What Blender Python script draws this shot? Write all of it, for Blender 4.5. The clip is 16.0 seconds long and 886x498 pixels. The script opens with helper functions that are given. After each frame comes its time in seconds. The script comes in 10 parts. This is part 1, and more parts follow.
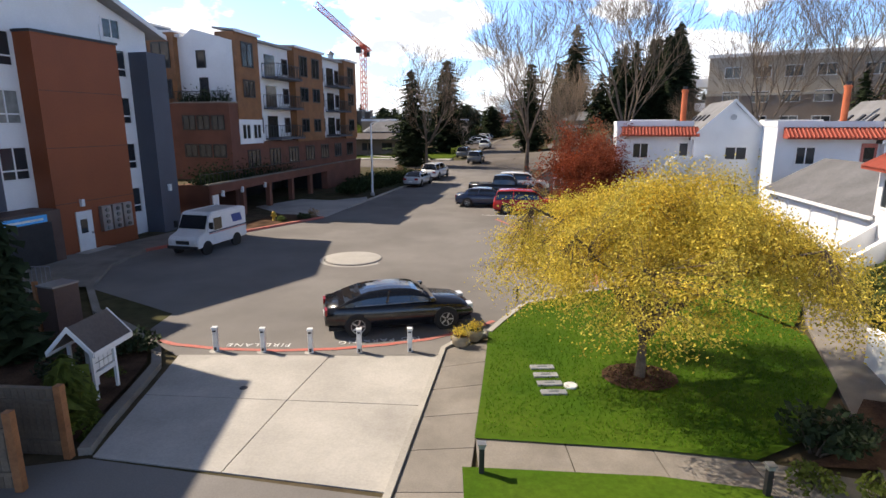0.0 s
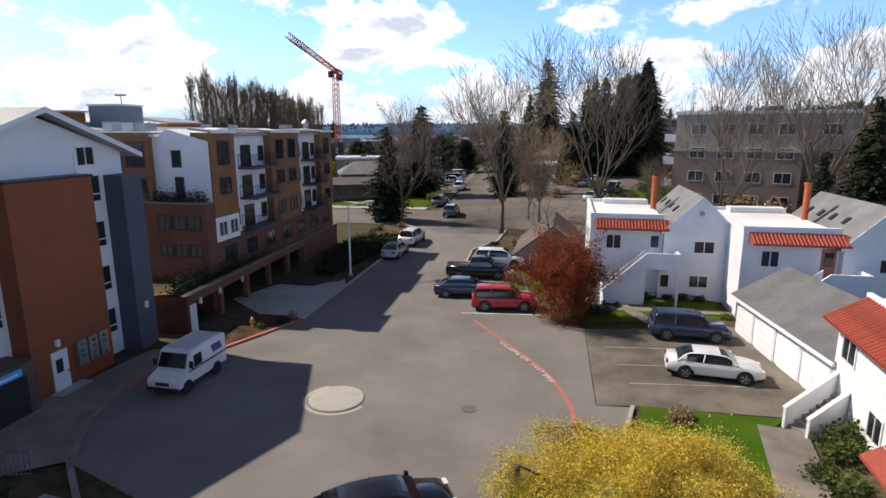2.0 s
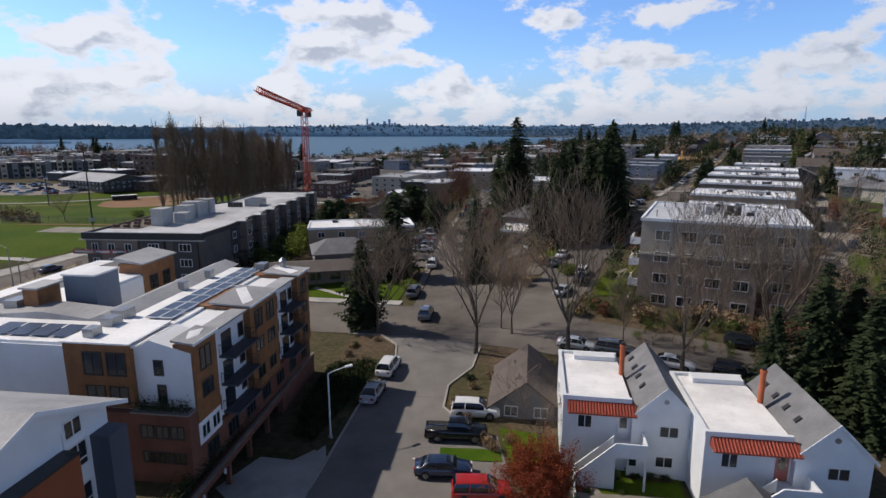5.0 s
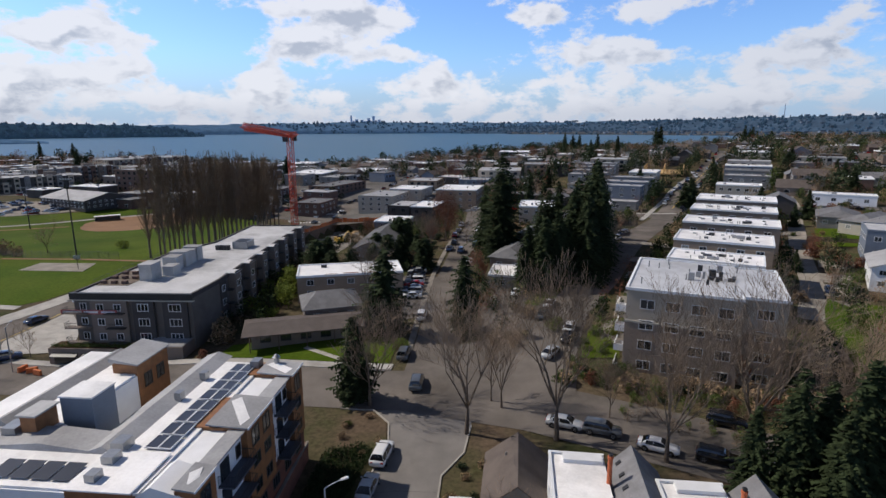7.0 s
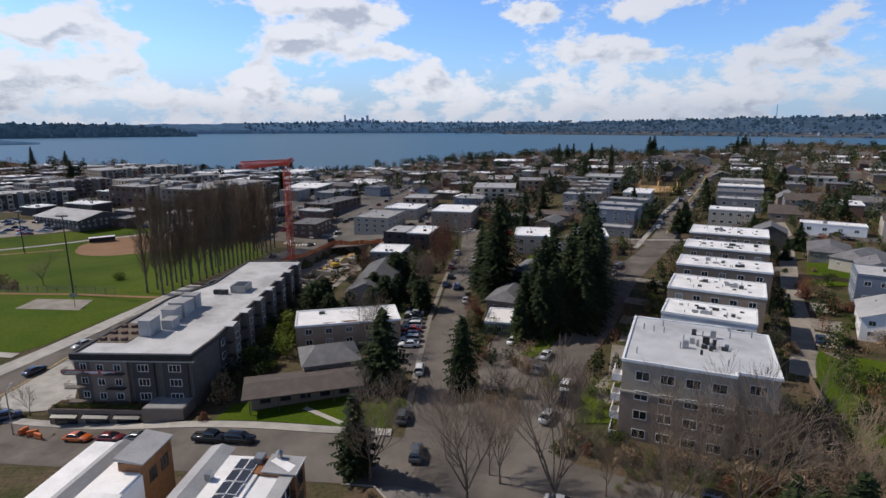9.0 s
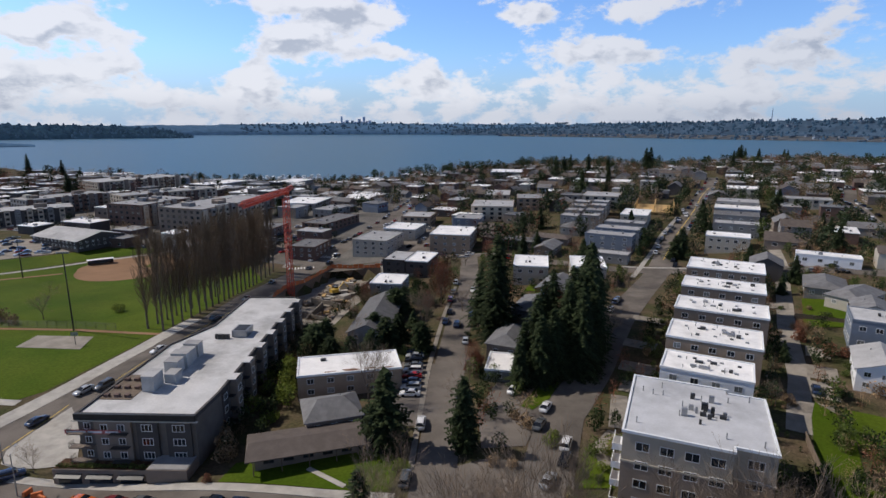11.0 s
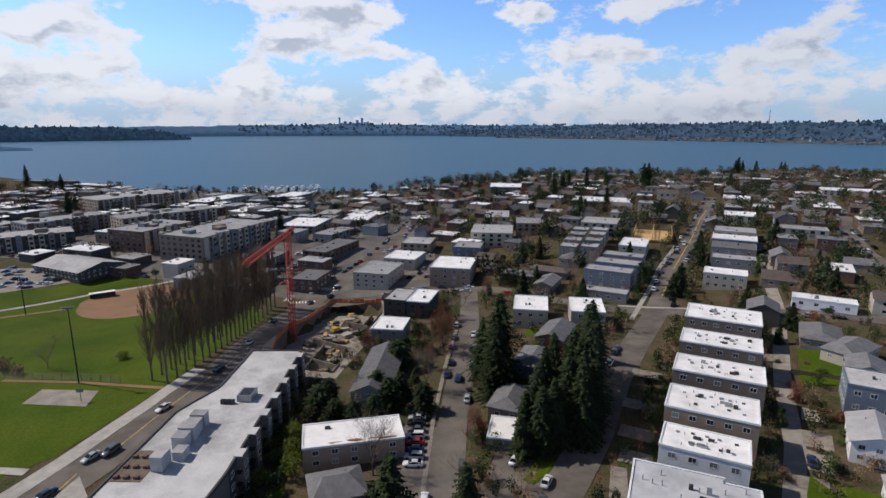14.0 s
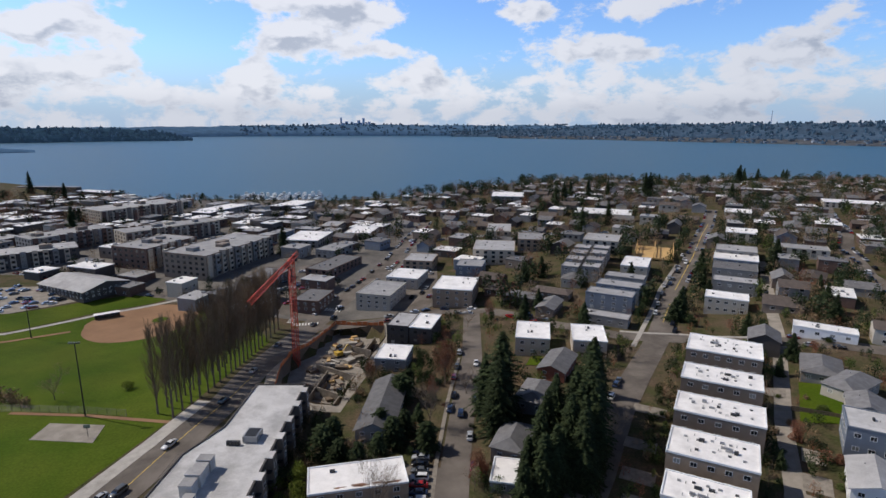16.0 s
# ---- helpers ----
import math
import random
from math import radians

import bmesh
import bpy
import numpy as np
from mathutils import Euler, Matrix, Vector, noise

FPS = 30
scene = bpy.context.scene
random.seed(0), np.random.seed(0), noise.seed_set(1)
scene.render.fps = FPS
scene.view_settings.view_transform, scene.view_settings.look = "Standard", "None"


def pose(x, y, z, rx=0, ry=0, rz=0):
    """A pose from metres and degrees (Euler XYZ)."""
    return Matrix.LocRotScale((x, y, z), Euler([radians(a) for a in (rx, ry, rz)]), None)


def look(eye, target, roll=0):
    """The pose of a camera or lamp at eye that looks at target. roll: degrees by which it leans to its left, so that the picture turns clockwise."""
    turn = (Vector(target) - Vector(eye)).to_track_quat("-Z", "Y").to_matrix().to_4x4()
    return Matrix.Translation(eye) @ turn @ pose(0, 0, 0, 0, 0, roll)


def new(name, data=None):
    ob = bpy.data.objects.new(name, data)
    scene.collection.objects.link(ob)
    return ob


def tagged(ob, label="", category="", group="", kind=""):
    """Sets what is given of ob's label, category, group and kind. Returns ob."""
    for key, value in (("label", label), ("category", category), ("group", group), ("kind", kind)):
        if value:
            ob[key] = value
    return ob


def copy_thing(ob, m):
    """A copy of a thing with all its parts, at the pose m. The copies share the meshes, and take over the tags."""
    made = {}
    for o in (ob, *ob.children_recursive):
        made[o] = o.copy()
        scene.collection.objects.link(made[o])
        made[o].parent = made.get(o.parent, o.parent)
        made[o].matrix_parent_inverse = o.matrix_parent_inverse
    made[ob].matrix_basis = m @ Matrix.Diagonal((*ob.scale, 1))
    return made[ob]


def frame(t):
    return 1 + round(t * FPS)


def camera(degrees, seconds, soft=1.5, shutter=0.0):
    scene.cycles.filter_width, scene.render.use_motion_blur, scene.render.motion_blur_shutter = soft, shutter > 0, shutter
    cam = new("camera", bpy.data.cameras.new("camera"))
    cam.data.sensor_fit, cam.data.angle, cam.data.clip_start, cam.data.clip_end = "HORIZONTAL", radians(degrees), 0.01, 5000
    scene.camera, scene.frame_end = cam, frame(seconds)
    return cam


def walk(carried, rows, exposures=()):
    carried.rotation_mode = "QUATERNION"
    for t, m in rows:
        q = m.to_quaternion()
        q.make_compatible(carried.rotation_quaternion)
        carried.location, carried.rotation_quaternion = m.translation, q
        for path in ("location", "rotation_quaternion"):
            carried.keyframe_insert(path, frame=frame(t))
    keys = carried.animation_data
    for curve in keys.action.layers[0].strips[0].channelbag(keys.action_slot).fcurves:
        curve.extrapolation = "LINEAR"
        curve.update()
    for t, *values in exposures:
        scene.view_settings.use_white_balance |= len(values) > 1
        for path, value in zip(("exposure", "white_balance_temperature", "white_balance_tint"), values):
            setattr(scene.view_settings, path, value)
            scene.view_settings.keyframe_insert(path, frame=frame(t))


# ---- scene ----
cam = camera(76.4, 16.0)
PATH = [
    (0, (0.365, 0.173, 6.457), (0.36, 2.125, 6.022), -0.0),
    (0.5, (0.33, 0.367, 7.533), (0.341, 2.32, 7.104), -0.0),
    (1, (0.268, 0.538, 9.045), (0.304, 2.492, 8.62), -0.0),
    (1.5, (0.182, 0.822, 10.806), (0.242, 2.777, 10.387), -0.0),
    (2, (0.031, 1.126, 12.8), (0.119, 3.081, 12.389), -0.1),
    (2.5, (-0.05, 1.474, 15.069), (0.059, 3.429, 14.658), -0.0),
    (3, (-0.129, 1.636, 17.299), (-0.001, 3.591, 16.895), 0.0),
    (3.5, (-0.242, 1.896, 19.758), (-0.093, 3.848, 19.35), 0.0),
    (4, (-0.344, 2.137, 22.232), (-0.178, 4.088, 21.825), 0.1),
    (6.5, (-0.872, 3.557, 35.42), (-0.634, 5.497, 34.997), -0.3),
    (7, (-1.009, 3.778, 38.204), (-0.761, 5.716, 37.778), -0.2),
    (7.5, (-1.167, 3.971, 41.096), (-0.912, 5.907, 40.666), -0.2),
    (8, (-1.397, 4.297, 43.84), (-1.133, 6.232, 43.408), -0.1),
    (8.5, (-1.482, 4.706, 46.456), (-1.216, 6.641, 46.025), -0.0),
    (9, (-1.524, 5.078, 49.171), (-1.255, 7.012, 48.739), -0.1),
    (11.5, (-2.509, 6.786, 62.678), (-2.226, 8.719, 62.247), 0.1),
    (12, (-2.629, 7.032, 65.439), (-2.347, 8.964, 65.005), 0.1),
    (12.5, (-2.705, 7.376, 68.082), (-2.421, 9.307, 67.649), 0.1),
    (13, (-2.937, 7.578, 70.887), (-2.65, 9.509, 70.453), 0.2),
    (13.5, (-2.944, 7.847, 73.692), (-2.656, 9.778, 73.257), 0.1),
    (14, (-3.125, 8.221, 76.335), (-2.836, 10.152, 75.901), 0.1),
    (14.5, (-3.258, 8.496, 79.195), (-2.97, 10.427, 78.762), 0.1),
    (15, (-3.215, 8.777, 81.892), (-2.929, 10.708, 81.457), 0.1),
    (15.5, (-3.307, 9.152, 84.617), (-3.022, 11.084, 84.181), 0.1),
    (16, (-3.474, 9.392, 87.321), (-3.19, 11.323, 86.883), 0.1),
]
walk(cam, [(t, look(e, a, r)) for t, e, a, r in PATH], [(0, 0.42, 7050, 13), (1.0, 0.42, 7000, 13), (2.0, 0.06, 6750, 13), (3.0, -0.33, 6500, 13), (4.5, -0.5, 6400, 13), (16, -0.52, 6400, 13)])

# ---- light ----
SUN_AZ, SUN_EL = 154.0, 44.8  # degrees: counter-clockwise from +x, and above the horizon
world = bpy.data.worlds.new("world")
scene.world = world
world.use_nodes = True
wn, wl = world.node_tree.nodes, world.node_tree.links
wn.clear()


def wnode(kind, **kw):
    n = wn.new(kind)
    for k, v in kw.items():
        n.inputs[k].default_value = v
    return n


def wmath(op, a, b=None, c=None, clamp=False):
    n = wn.new("ShaderNodeMath")
    n.operation, n.use_clamp = op, clamp
    for i, s in enumerate((a, b, c)):
        if s is None:
            continue
        if isinstance(s, (int, float)):
            n.inputs[i].default_value = s
        else:
            wl.new(s, n.inputs[i])
    return n.outputs[0]


def wramp(v, lo, hi):
    n = wn.new("ShaderNodeMapRange")
    n.interpolation_type = "SMOOTHSTEP"
    wl.new(v, n.inputs[0])
    n.inputs[1].default_value, n.inputs[2].default_value = lo, hi
    return n.outputs[0]


SKY_GAIN, CLOUD_GAIN = 0.13, 1.14
sky = wn.new("ShaderNodeTexSky")
sky.sky_type, sky.sun_disc = "NISHITA", False
sky.sun_elevation, sky.sun_rotation = radians(SUN_EL), radians(90 - SUN_AZ)
sky.air_density, sky.dust_density, sky.ozone_density = 1.0, 0.6, 1.5
tc = wn.new("ShaderNodeTexCoord")
sep = wn.new("ShaderNodeSeparateXYZ")
wl.new(tc.outputs["Generated"], sep.inputs[0])
az = wmath("ARCTAN2", sep.outputs[0], sep.outputs[1])
el = wmath("ARCSINE", sep.outputs[2])
comb = wn.new("ShaderNodeCombineXYZ")
wl.new(wmath("MULTIPLY", az, 1.0), comb.inputs[0])
wl.new(wmath("MULTIPLY", wmath("MAXIMUM", el, 0.0), 1.75), comb.inputs[1])


def wnoise(scale, detail, rough, seed, dist=0.0):
    n = wnode("ShaderNodeTexNoise", Scale=scale, Detail=detail, Roughness=rough, Distortion=dist)
    add = wn.new("ShaderNodeVectorMath")
    wl.new(comb.outputs[0], add.inputs[0])
    seed, lift = seed if isinstance(seed, tuple) else (seed, 0.0)
    add.inputs[1].default_value = (seed - lift * 0.6, seed * 0.37 + lift, seed * 1.7)
    wl.new(add.outputs[0], n.inputs["Vector"])
    return n.outputs[0]


big = wnoise(2.6, 2.0, 0.5, 3.1)
puff = wnoise(15.0, 9.0, 0.6, 7.7, 0.15)
lit = wnoise(15.0, 4.0, 0.5, (7.7, 0.028), 0.15)
wisp = wnoise(30.0, 6.0, 0.6, 12.3, 0.4)


def bank(a, e, ra, re, gain):
    """A soft cloud bank or gap: azimuth from +y towards +x, elevation and half sizes in degrees."""
    u = wmath("DIVIDE", wmath("SUBTRACT", az, radians(a)), radians(ra))
    v = wmath("DIVIDE", wmath("SUBTRACT", el, radians(e)), radians(re))
    r2 = wmath("ADD", wmath("MULTIPLY", u, u), wmath("MULTIPLY", v, v))
    return wmath("MULTIPLY", wmath("EXPONENT", wmath("MULTIPLY", r2, -1.0)), gain)


field = wmath("ADD", wmath("MULTIPLY", wmath("SUBTRACT", big, 0.55), 0.35), wmath("MULTIPLY", wmath("SUBTRACT", puff, 0.5), 1.2))
field = wmath("ADD", field, wmath("MULTIPLY", wmath("SUBTRACT", wisp, 0.5), 0.24))
field = wmath("ADD", field, wmath("MULTIPLY", wramp(el, 0.11, 0.05), 0.13))
field = wmath("SUBTRACT", field, wmath("MULTIPLY", wramp(el, 0.2, 0.5), 0.4))
for a, e, ra, re, gain_ in ((-14.8, 8.1, 5.7, 2.6, -0.44), (-15.5, 4.6, 3.6, 1.2, -0.3), (-27.5, 10.6, 2.4, 1.2, -0.3), (-1.5, 3.6, 3.0, 0.7, -0.14), (9.3, 8.1, 5.9, 1.7, -0.44), (1.1, 5.2, 3.3, 0.7, -0.2), (31.3, 7.9, 5.3, 1.3, -0.42), (38.0, 9.4, 2.8, 0.9, -0.2), (7.1, 10.8, 3.2, 1.2, -0.34), (-22.8, 8.6, 2.8, 1.4, 0.36), (-27.1, 7.2, 2.2, 1.2, 0.3), (-20.0, 7.2, 2.4, 1.0, 0.3), (-20.8, 4.9, 2.6, 0.9, 0.25), (-0.4, 9.6, 3.6, 1.5, 0.5), (-6.7, 7.2, 3.1, 1.3, 0.38), (2.2, 6.9, 4.1, 0.9, 0.3), (16.5, 10.0, 2.4, 0.9, 0.5), (24.4, 9.9, 3.4, 1.0, 0.26), (-9.9, 4.5, 1.7, 1.7, 0.34), (22.6, 6.7, 5.0, 1.3, 0.36), (39.6, 6.1, 6.3, 1.6, 0.3), (-9.0, 10.3, 3.0, 0.6, 0.25), (6.5, 4.5, 2.8, 1.3, 0.22), (-26.5, 3.4, 3.5, 1.7, 0.15), (-2, 16.0, 16, 3.0, 0.2), (28, 14.0, 10, 2.0, 0.16)):
    field = wmath("ADD", field, bank(a, e, ra, re, gain_))
cover = wramp(field, -0.035, 0.15)
thick = wramp(field, 0.05, 0.34)
soft = wnoise(15.0, 4.0, 0.5, 7.7, 0.15)
# undersides turn grey where there is more cloud towards the sun; flat blue-grey bases near the horizon
under = wramp(wmath("SUBTRACT", lit, soft), -0.07, 0.13)
base = wramp(el, 0.055, 0.012)
grey = wmath("ADD", wmath("MULTIPLY", wmath("MULTIPLY", under, thick), 0.85), wmath("ADD", wmath("MULTIPLY", base, 0.4), wmath("MULTIPLY", wramp(az, 0.12, 0.75), 0.34)), clamp=True)
cmix = wn.new("ShaderNodeMix")
cmix.data_type = "RGBA"
wl.new(grey, cmix.inputs[0])
cmix.inputs[6].default_value, cmix.inputs[7].default_value = (1.01, 1.04, 1.09, 1), (0.50, 0.565, 0.675, 1)
gain = wn.new("ShaderNodeVectorMath")
gain.operation = "SCALE"
wl.new(cmix.outputs[2], gain.inputs[0])
gain.inputs["Scale"].default_value = CLOUD_GAIN
sgain = wn.new("ShaderNodeVectorMath")
sgain.operation = "MULTIPLY"
wl.new(sky.outputs[0], sgain.inputs[0])
sgain.inputs[1].default_value = (SKY_GAIN * 1.0, SKY_GAIN * 1.35, SKY_GAIN * 1.9)
zen = wn.new("ShaderNodeVectorMath")  # dims the unseen sky overhead, to lower the fill light
zen.operation = "SCALE"
# pale haze low over the horizon
hz = wn.new("ShaderNodeMix")
hz.data_type = "RGBA"
wl.new(wmath("MULTIPLY", wramp(el, 0.13, 0.0), 0.85), hz.inputs[0])
wl.new(sgain.outputs[0], hz.inputs[6])
hz.inputs[7].default_value = (0.52, 0.72, 0.98, 1)
wl.new(hz.outputs[2], zen.inputs[0])
wl.new(wmath("SUBTRACT", 1.0, wmath("MULTIPLY", wramp(el, 0.2, 0.6), 0.74)), zen.inputs["Scale"])
calm = wn.new("ShaderNodeHueSaturation")  # desaturates the unseen sky overhead, so the fill is less blue
wl.new(wmath("SUBTRACT", 1.0, wmath("MULTIPLY", wramp(el, 0.25, 0.6), 0.3)), calm.inputs["Saturation"])
wl.new(zen.outputs[0], calm.inputs["Color"])
allmix = wn.new("ShaderNodeMix")
allmix.data_type = "RGBA"
wl.new(wmath("MULTIPLY", cover, 0.95), allmix.inputs[0])
wl.new(calm.outputs[0], allmix.inputs[6])
wl.new(gain.outputs[0], allmix.inputs[7])
bg = wn.new("ShaderNodeBackground")
wl.new(allmix.outputs[2], bg.inputs[0])
bg.inputs[1].default_value = 1.0
wout = wn.new("ShaderNodeOutputWorld")
wl.new(bg.outputs[0], wout.inputs[0])

sun = new("sun", bpy.data.lights.new("sun", "SUN"))
sun.data.energy, sun.data.angle, sun.data.color = 5.0, radians(0.6), (1.0, 0.91, 0.78)
sd = Vector((math.cos(radians(SUN_AZ)) * math.cos(radians(SUN_EL)), math.sin(radians(SUN_AZ)) * math.cos(radians(SUN_EL)), math.sin(radians(SUN_EL))))
sun.matrix_world = look(sd * 300, (0, 0, 0))


# ---- materials ----
def mat(name, col, rough=0.8, var=0.2, scale=0.6, fine=14.0, bump=0.15, metal=0.0, col2=None, rand=0.0, spec=None, stain=0.0, emit=0.0, isle=0.0, leaf=0.0):
    """Principled surface: a broad and a fine noise on the colour, fine relief, optional stains and per-object tint."""
    m = bpy.data.materials.new(name)
    m.use_nodes = True
    N, K = m.node_tree.nodes, m.node_tree.links
    p = N["Principled BSDF"]
    p.inputs["Roughness"].default_value, p.inputs["Metallic"].default_value = rough, metal
    p.inputs["Specular IOR Level"].default_value = spec if spec is not None else 0.08 if rough >= 0.88 else 0.5
    t = N.new("ShaderNodeTexCoord")

    def noise_at(s, d, r=0.55):
        n = N.new("ShaderNodeTexNoise")
        n.inputs["Scale"].default_value, n.inputs["Detail"].default_value, n.inputs["Roughness"].default_value = s, d, r
        K.new(t.outputs["Object"], n.inputs["Vector"])
        return n.outputs[0]

    def ranged(v, lo, hi, a, b):
        n = N.new("ShaderNodeMapRange")
        K.new(v, n.inputs[0])
        for i, x in enumerate((lo, hi, a, b)):
            n.inputs[1 + i].default_value = x
        return n.outputs[0]

    def mul(c, f):
        n = N.new("ShaderNodeVectorMath")
        n.operation = "SCALE"
        K.new(c, n.inputs[0])
        K.new(f, n.inputs["Scale"])
        return n.outputs[0]

    mixn = N.new("ShaderNodeMix")
    mixn.data_type = "RGBA"
    second = col2 if col2 else tuple(min(1.0, c * (1 + var)) for c in col)
    first = col if col2 else tuple(c * (1 - var) for c in col)
    mixn.inputs[6].default_value, mixn.inputs[7].default_value = (*first, 1), (*second, 1)
    K.new(ranged(noise_at(scale, 4.0), 0.35, 0.65, 0, 1), mixn.inputs[0])
    c = mul(mixn.outputs[2], ranged(noise_at(fine, 3.0, 0.6), 0.3, 0.7, 1 - var * 0.7, 1 + var * 0.7))
    if stain:
        c = mul(c, ranged(noise_at(scale * 0.31, 6.0, 0.7), 0.48, 0.62, 1.0, 1 - stain))
    if rand:
        o = N.new("ShaderNodeObjectInfo")
        c = mul(c, ranged(o.outputs["Random"], 0, 1, 1 - rand, 1 + rand))
    if isle:
        o = N.new("ShaderNodeNewGeometry")
        c = mul(c, ranged(o.outputs["Random Per Island"], 0, 1, 1 - isle, 1 + isle))
    K.new(c, p.inputs["Base Color"])
    if bump:
        b = N.new("ShaderNodeBump")
        b.inputs["Strength"].default_value, b.inputs["Distance"].default_value = bump, 0.02
        K.new(noise_at(fine * 1.7, 4.0, 0.6), b.inputs["Height"])
        K.new(b.outputs[0], p.inputs["Normal"])
    if leaf:  # thin leaves let some light through
        tr, mx = N.new("ShaderNodeBsdfTranslucent"), N.new("ShaderNodeMixShader")
        K.new(c, tr.inputs[0])
        mx.inputs[0].default_value = leaf
        K.new(p.outputs[0], mx.inputs[1])
        K.new(tr.outputs[0], mx.inputs[2])
        K.new(mx.outputs[0], N["Material Output"].inputs[0])
    # own glow: the lit sign, and the haze put into the far shore
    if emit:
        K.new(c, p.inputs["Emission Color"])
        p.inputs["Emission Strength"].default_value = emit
    return m


asphalt = mat("asphalt", (0.212, 0.200, 0.188), 0.9, 0.12, 0.25, 30, 0.25, stain=0.14)
asphalt_old = mat("asphalt_street", (0.168, 0.150, 0.134), 0.9, 0.2, 0.12, 12, 0.2, stain=0.3)
concrete = mat("concrete", (0.42, 0.40, 0.365), 0.85, 0.12, 0.5, 18, 0.15, stain=0.18)
concrete_grey = mat("concrete_aggregate", (0.255, 0.232, 0.203), 0.9, 0.16, 0.7, 40, 0.3, stain=0.2, rand=0.08)
kerb_m = mat("kerb_concrete", (0.38, 0.36, 0.32), 0.85, 0.15, 0.8, 20, 0.2)
red_paint = mat("red_road_paint", (0.50, 0.13, 0.10), 0.8, 0.25, 1.5, 20, 0.1, col2=(0.42, 0.17, 0.14))
white_paint_road = mat("white_road_paint", (0.72, 0.72, 0.70), 0.8, 0.15, 2.0, 25, 0.1)
yellow_road = mat("yellow_road_paint", (0.55, 0.40, 0.10), 0.8, 0.2, 1.0, 20, 0.1)
grass = mat("lawn_grass", (0.042, 0.097, 0.006), 0.9, 0.25, 0.5, 9, 0.5, col2=(0.069, 0.12, 0.010))
grass_far = mat("park_grass", (0.050, 0.092, 0.005), 0.95, 0.26, 0.035, 1.6, 0.3, col2=(0.085, 0.118, 0.011), stain=0.2)
soil = mat("ground_soil", (0.115, 0.085, 0.058), 0.95, 0.45, 0.12, 1.6, 0.5, col2=(0.055, 0.062, 0.024))
mulch = mat("bark_mulch", (0.085, 0.05, 0.032), 0.95, 0.4, 1.2, 18, 0.8)
infield_m = mat("infield_clay", (0.27, 0.165, 0.10), 0.95, 0.1, 0.1, 4, 0.2)
gravel = mat("gravel", (0.30, 0.275, 0.24), 0.95, 0.15, 0.3, 9, 0.4)
white_wall = mat("white_painted_siding", (0.80, 0.81, 0.82), 0.7, 0.04, 0.5, 10, 0.08)
white_stucco = mat("white_stucco", (0.76, 0.78, 0.80), 0.85, 0.06, 0.4, 25, 0.2, stain=0.06)
orange_panel = mat("rust_orange_panel", (0.27, 0.070, 0.022), 0.6, 0.07, 0.4, 12, 0.06)
slate_panel = mat("slate_grey_panel", (0.075, 0.085, 0.11), 0.6, 0.08, 0.5, 10, 0.05)
wood_panel = mat("ochre_wood_panel", (0.25, 0.108, 0.040), 0.6, 0.16, 1.4, 12, 0.1)
brick_red = mat("brown_red_brick", (0.165, 0.066, 0.043), 0.85, 0.15, 0.8, 22, 0.3, rand=0.15)
brick_dark = mat("dark_brick", (0.12, 0.075, 0.06), 0.85, 0.15, 0.8, 22, 0.3)
glass = mat("window_glass", (0.025, 0.03, 0.035), 0.06, 0.1, 0.3, 1, 0.0, spec=0.8, rand=0.35)
glass_light = mat("curtained_glass", (0.22, 0.23, 0.22), 0.08, 0.2, 0.8, 3, 0.0, spec=0.8, rand=0.5)
frame_white = mat("white_window_frame", (0.75, 0.76, 0.76), 0.5, 0.04, 1, 10, 0.02)
frame_dark = mat("dark_window_frame", (0.035, 0.03, 0.028), 0.5, 0.1, 1, 10, 0.02)
metal_dark = mat("dark_metal", (0.05, 0.052, 0.055), 0.45, 0.1, 1, 10, 0.05, metal=0.6)
metal_grey = mat("grey_metal", (0.33, 0.34, 0.35), 0.4, 0.1, 1, 10, 0.05, metal=0.7)
roof_white = mat("white_membrane_roof", (0.90, 0.89, 0.875), 0.55, 0.07, 0.3, 3.5, 0.1, stain=0.2, rand=0.05)
roof_grey = mat("grey_membrane_roof", (0.35, 0.35, 0.355), 0.7, 0.12, 0.25, 4, 0.1, stain=0.22, rand=0.2)
shingle = mat("grey_shingle_roof", (0.15, 0.15, 0.155), 0.85, 0.16, 0.6, 9, 0.4, stain=0.15, rand=0.25)
shingle_brown = mat("brown_shingle_roof", (0.105, 0.085, 0.075), 0.85, 0.16, 0.5, 9, 0.4, rand=0.25)
red_tile = mat("red_clay_tile", (0.33, 0.062, 0.035), 0.7, 0.15, 1.2, 9, 0.2, rand=0.1)
terracotta = mat("terracotta_flue", (0.45, 0.11, 0.04), 0.7, 0.12, 1.2, 9, 0.1)
wood_fence = mat("weathered_wood", (0.17, 0.13, 0.095), 0.85, 0.2, 2.0, 20, 0.3, rand=0.15)
cedar = mat("cedar_post", (0.33, 0.14, 0.055), 0.75, 0.2, 2.0, 20, 0.2)
beige_wall = mat("beige_siding", (0.45, 0.39, 0.31), 0.8, 0.06, 0.5, 8, 0.1)
taupe_wall = mat("taupe_siding", (0.205, 0.165, 0.135), 0.8, 0.08, 0.5, 8, 0.1)
grey_wall = mat("grey_siding", (0.22, 0.22, 0.22), 0.8, 0.08, 0.5, 8, 0.1)
dark_wall = mat("charcoal_siding", (0.062, 0.056, 0.054), 0.8, 0.1, 0.5, 8, 0.1)
tan_wall = mat("tan_brick_wall", (0.33, 0.25, 0.18), 0.85, 0.1, 0.6, 14, 0.2)
blue_wall = mat("blue_grey_siding", (0.165, 0.195, 0.24), 0.75, 0.06, 0.5, 8, 0.1)
cream_wall = mat("cream_siding", (0.44, 0.41, 0.35), 0.8, 0.05, 0.5, 8, 0.1)
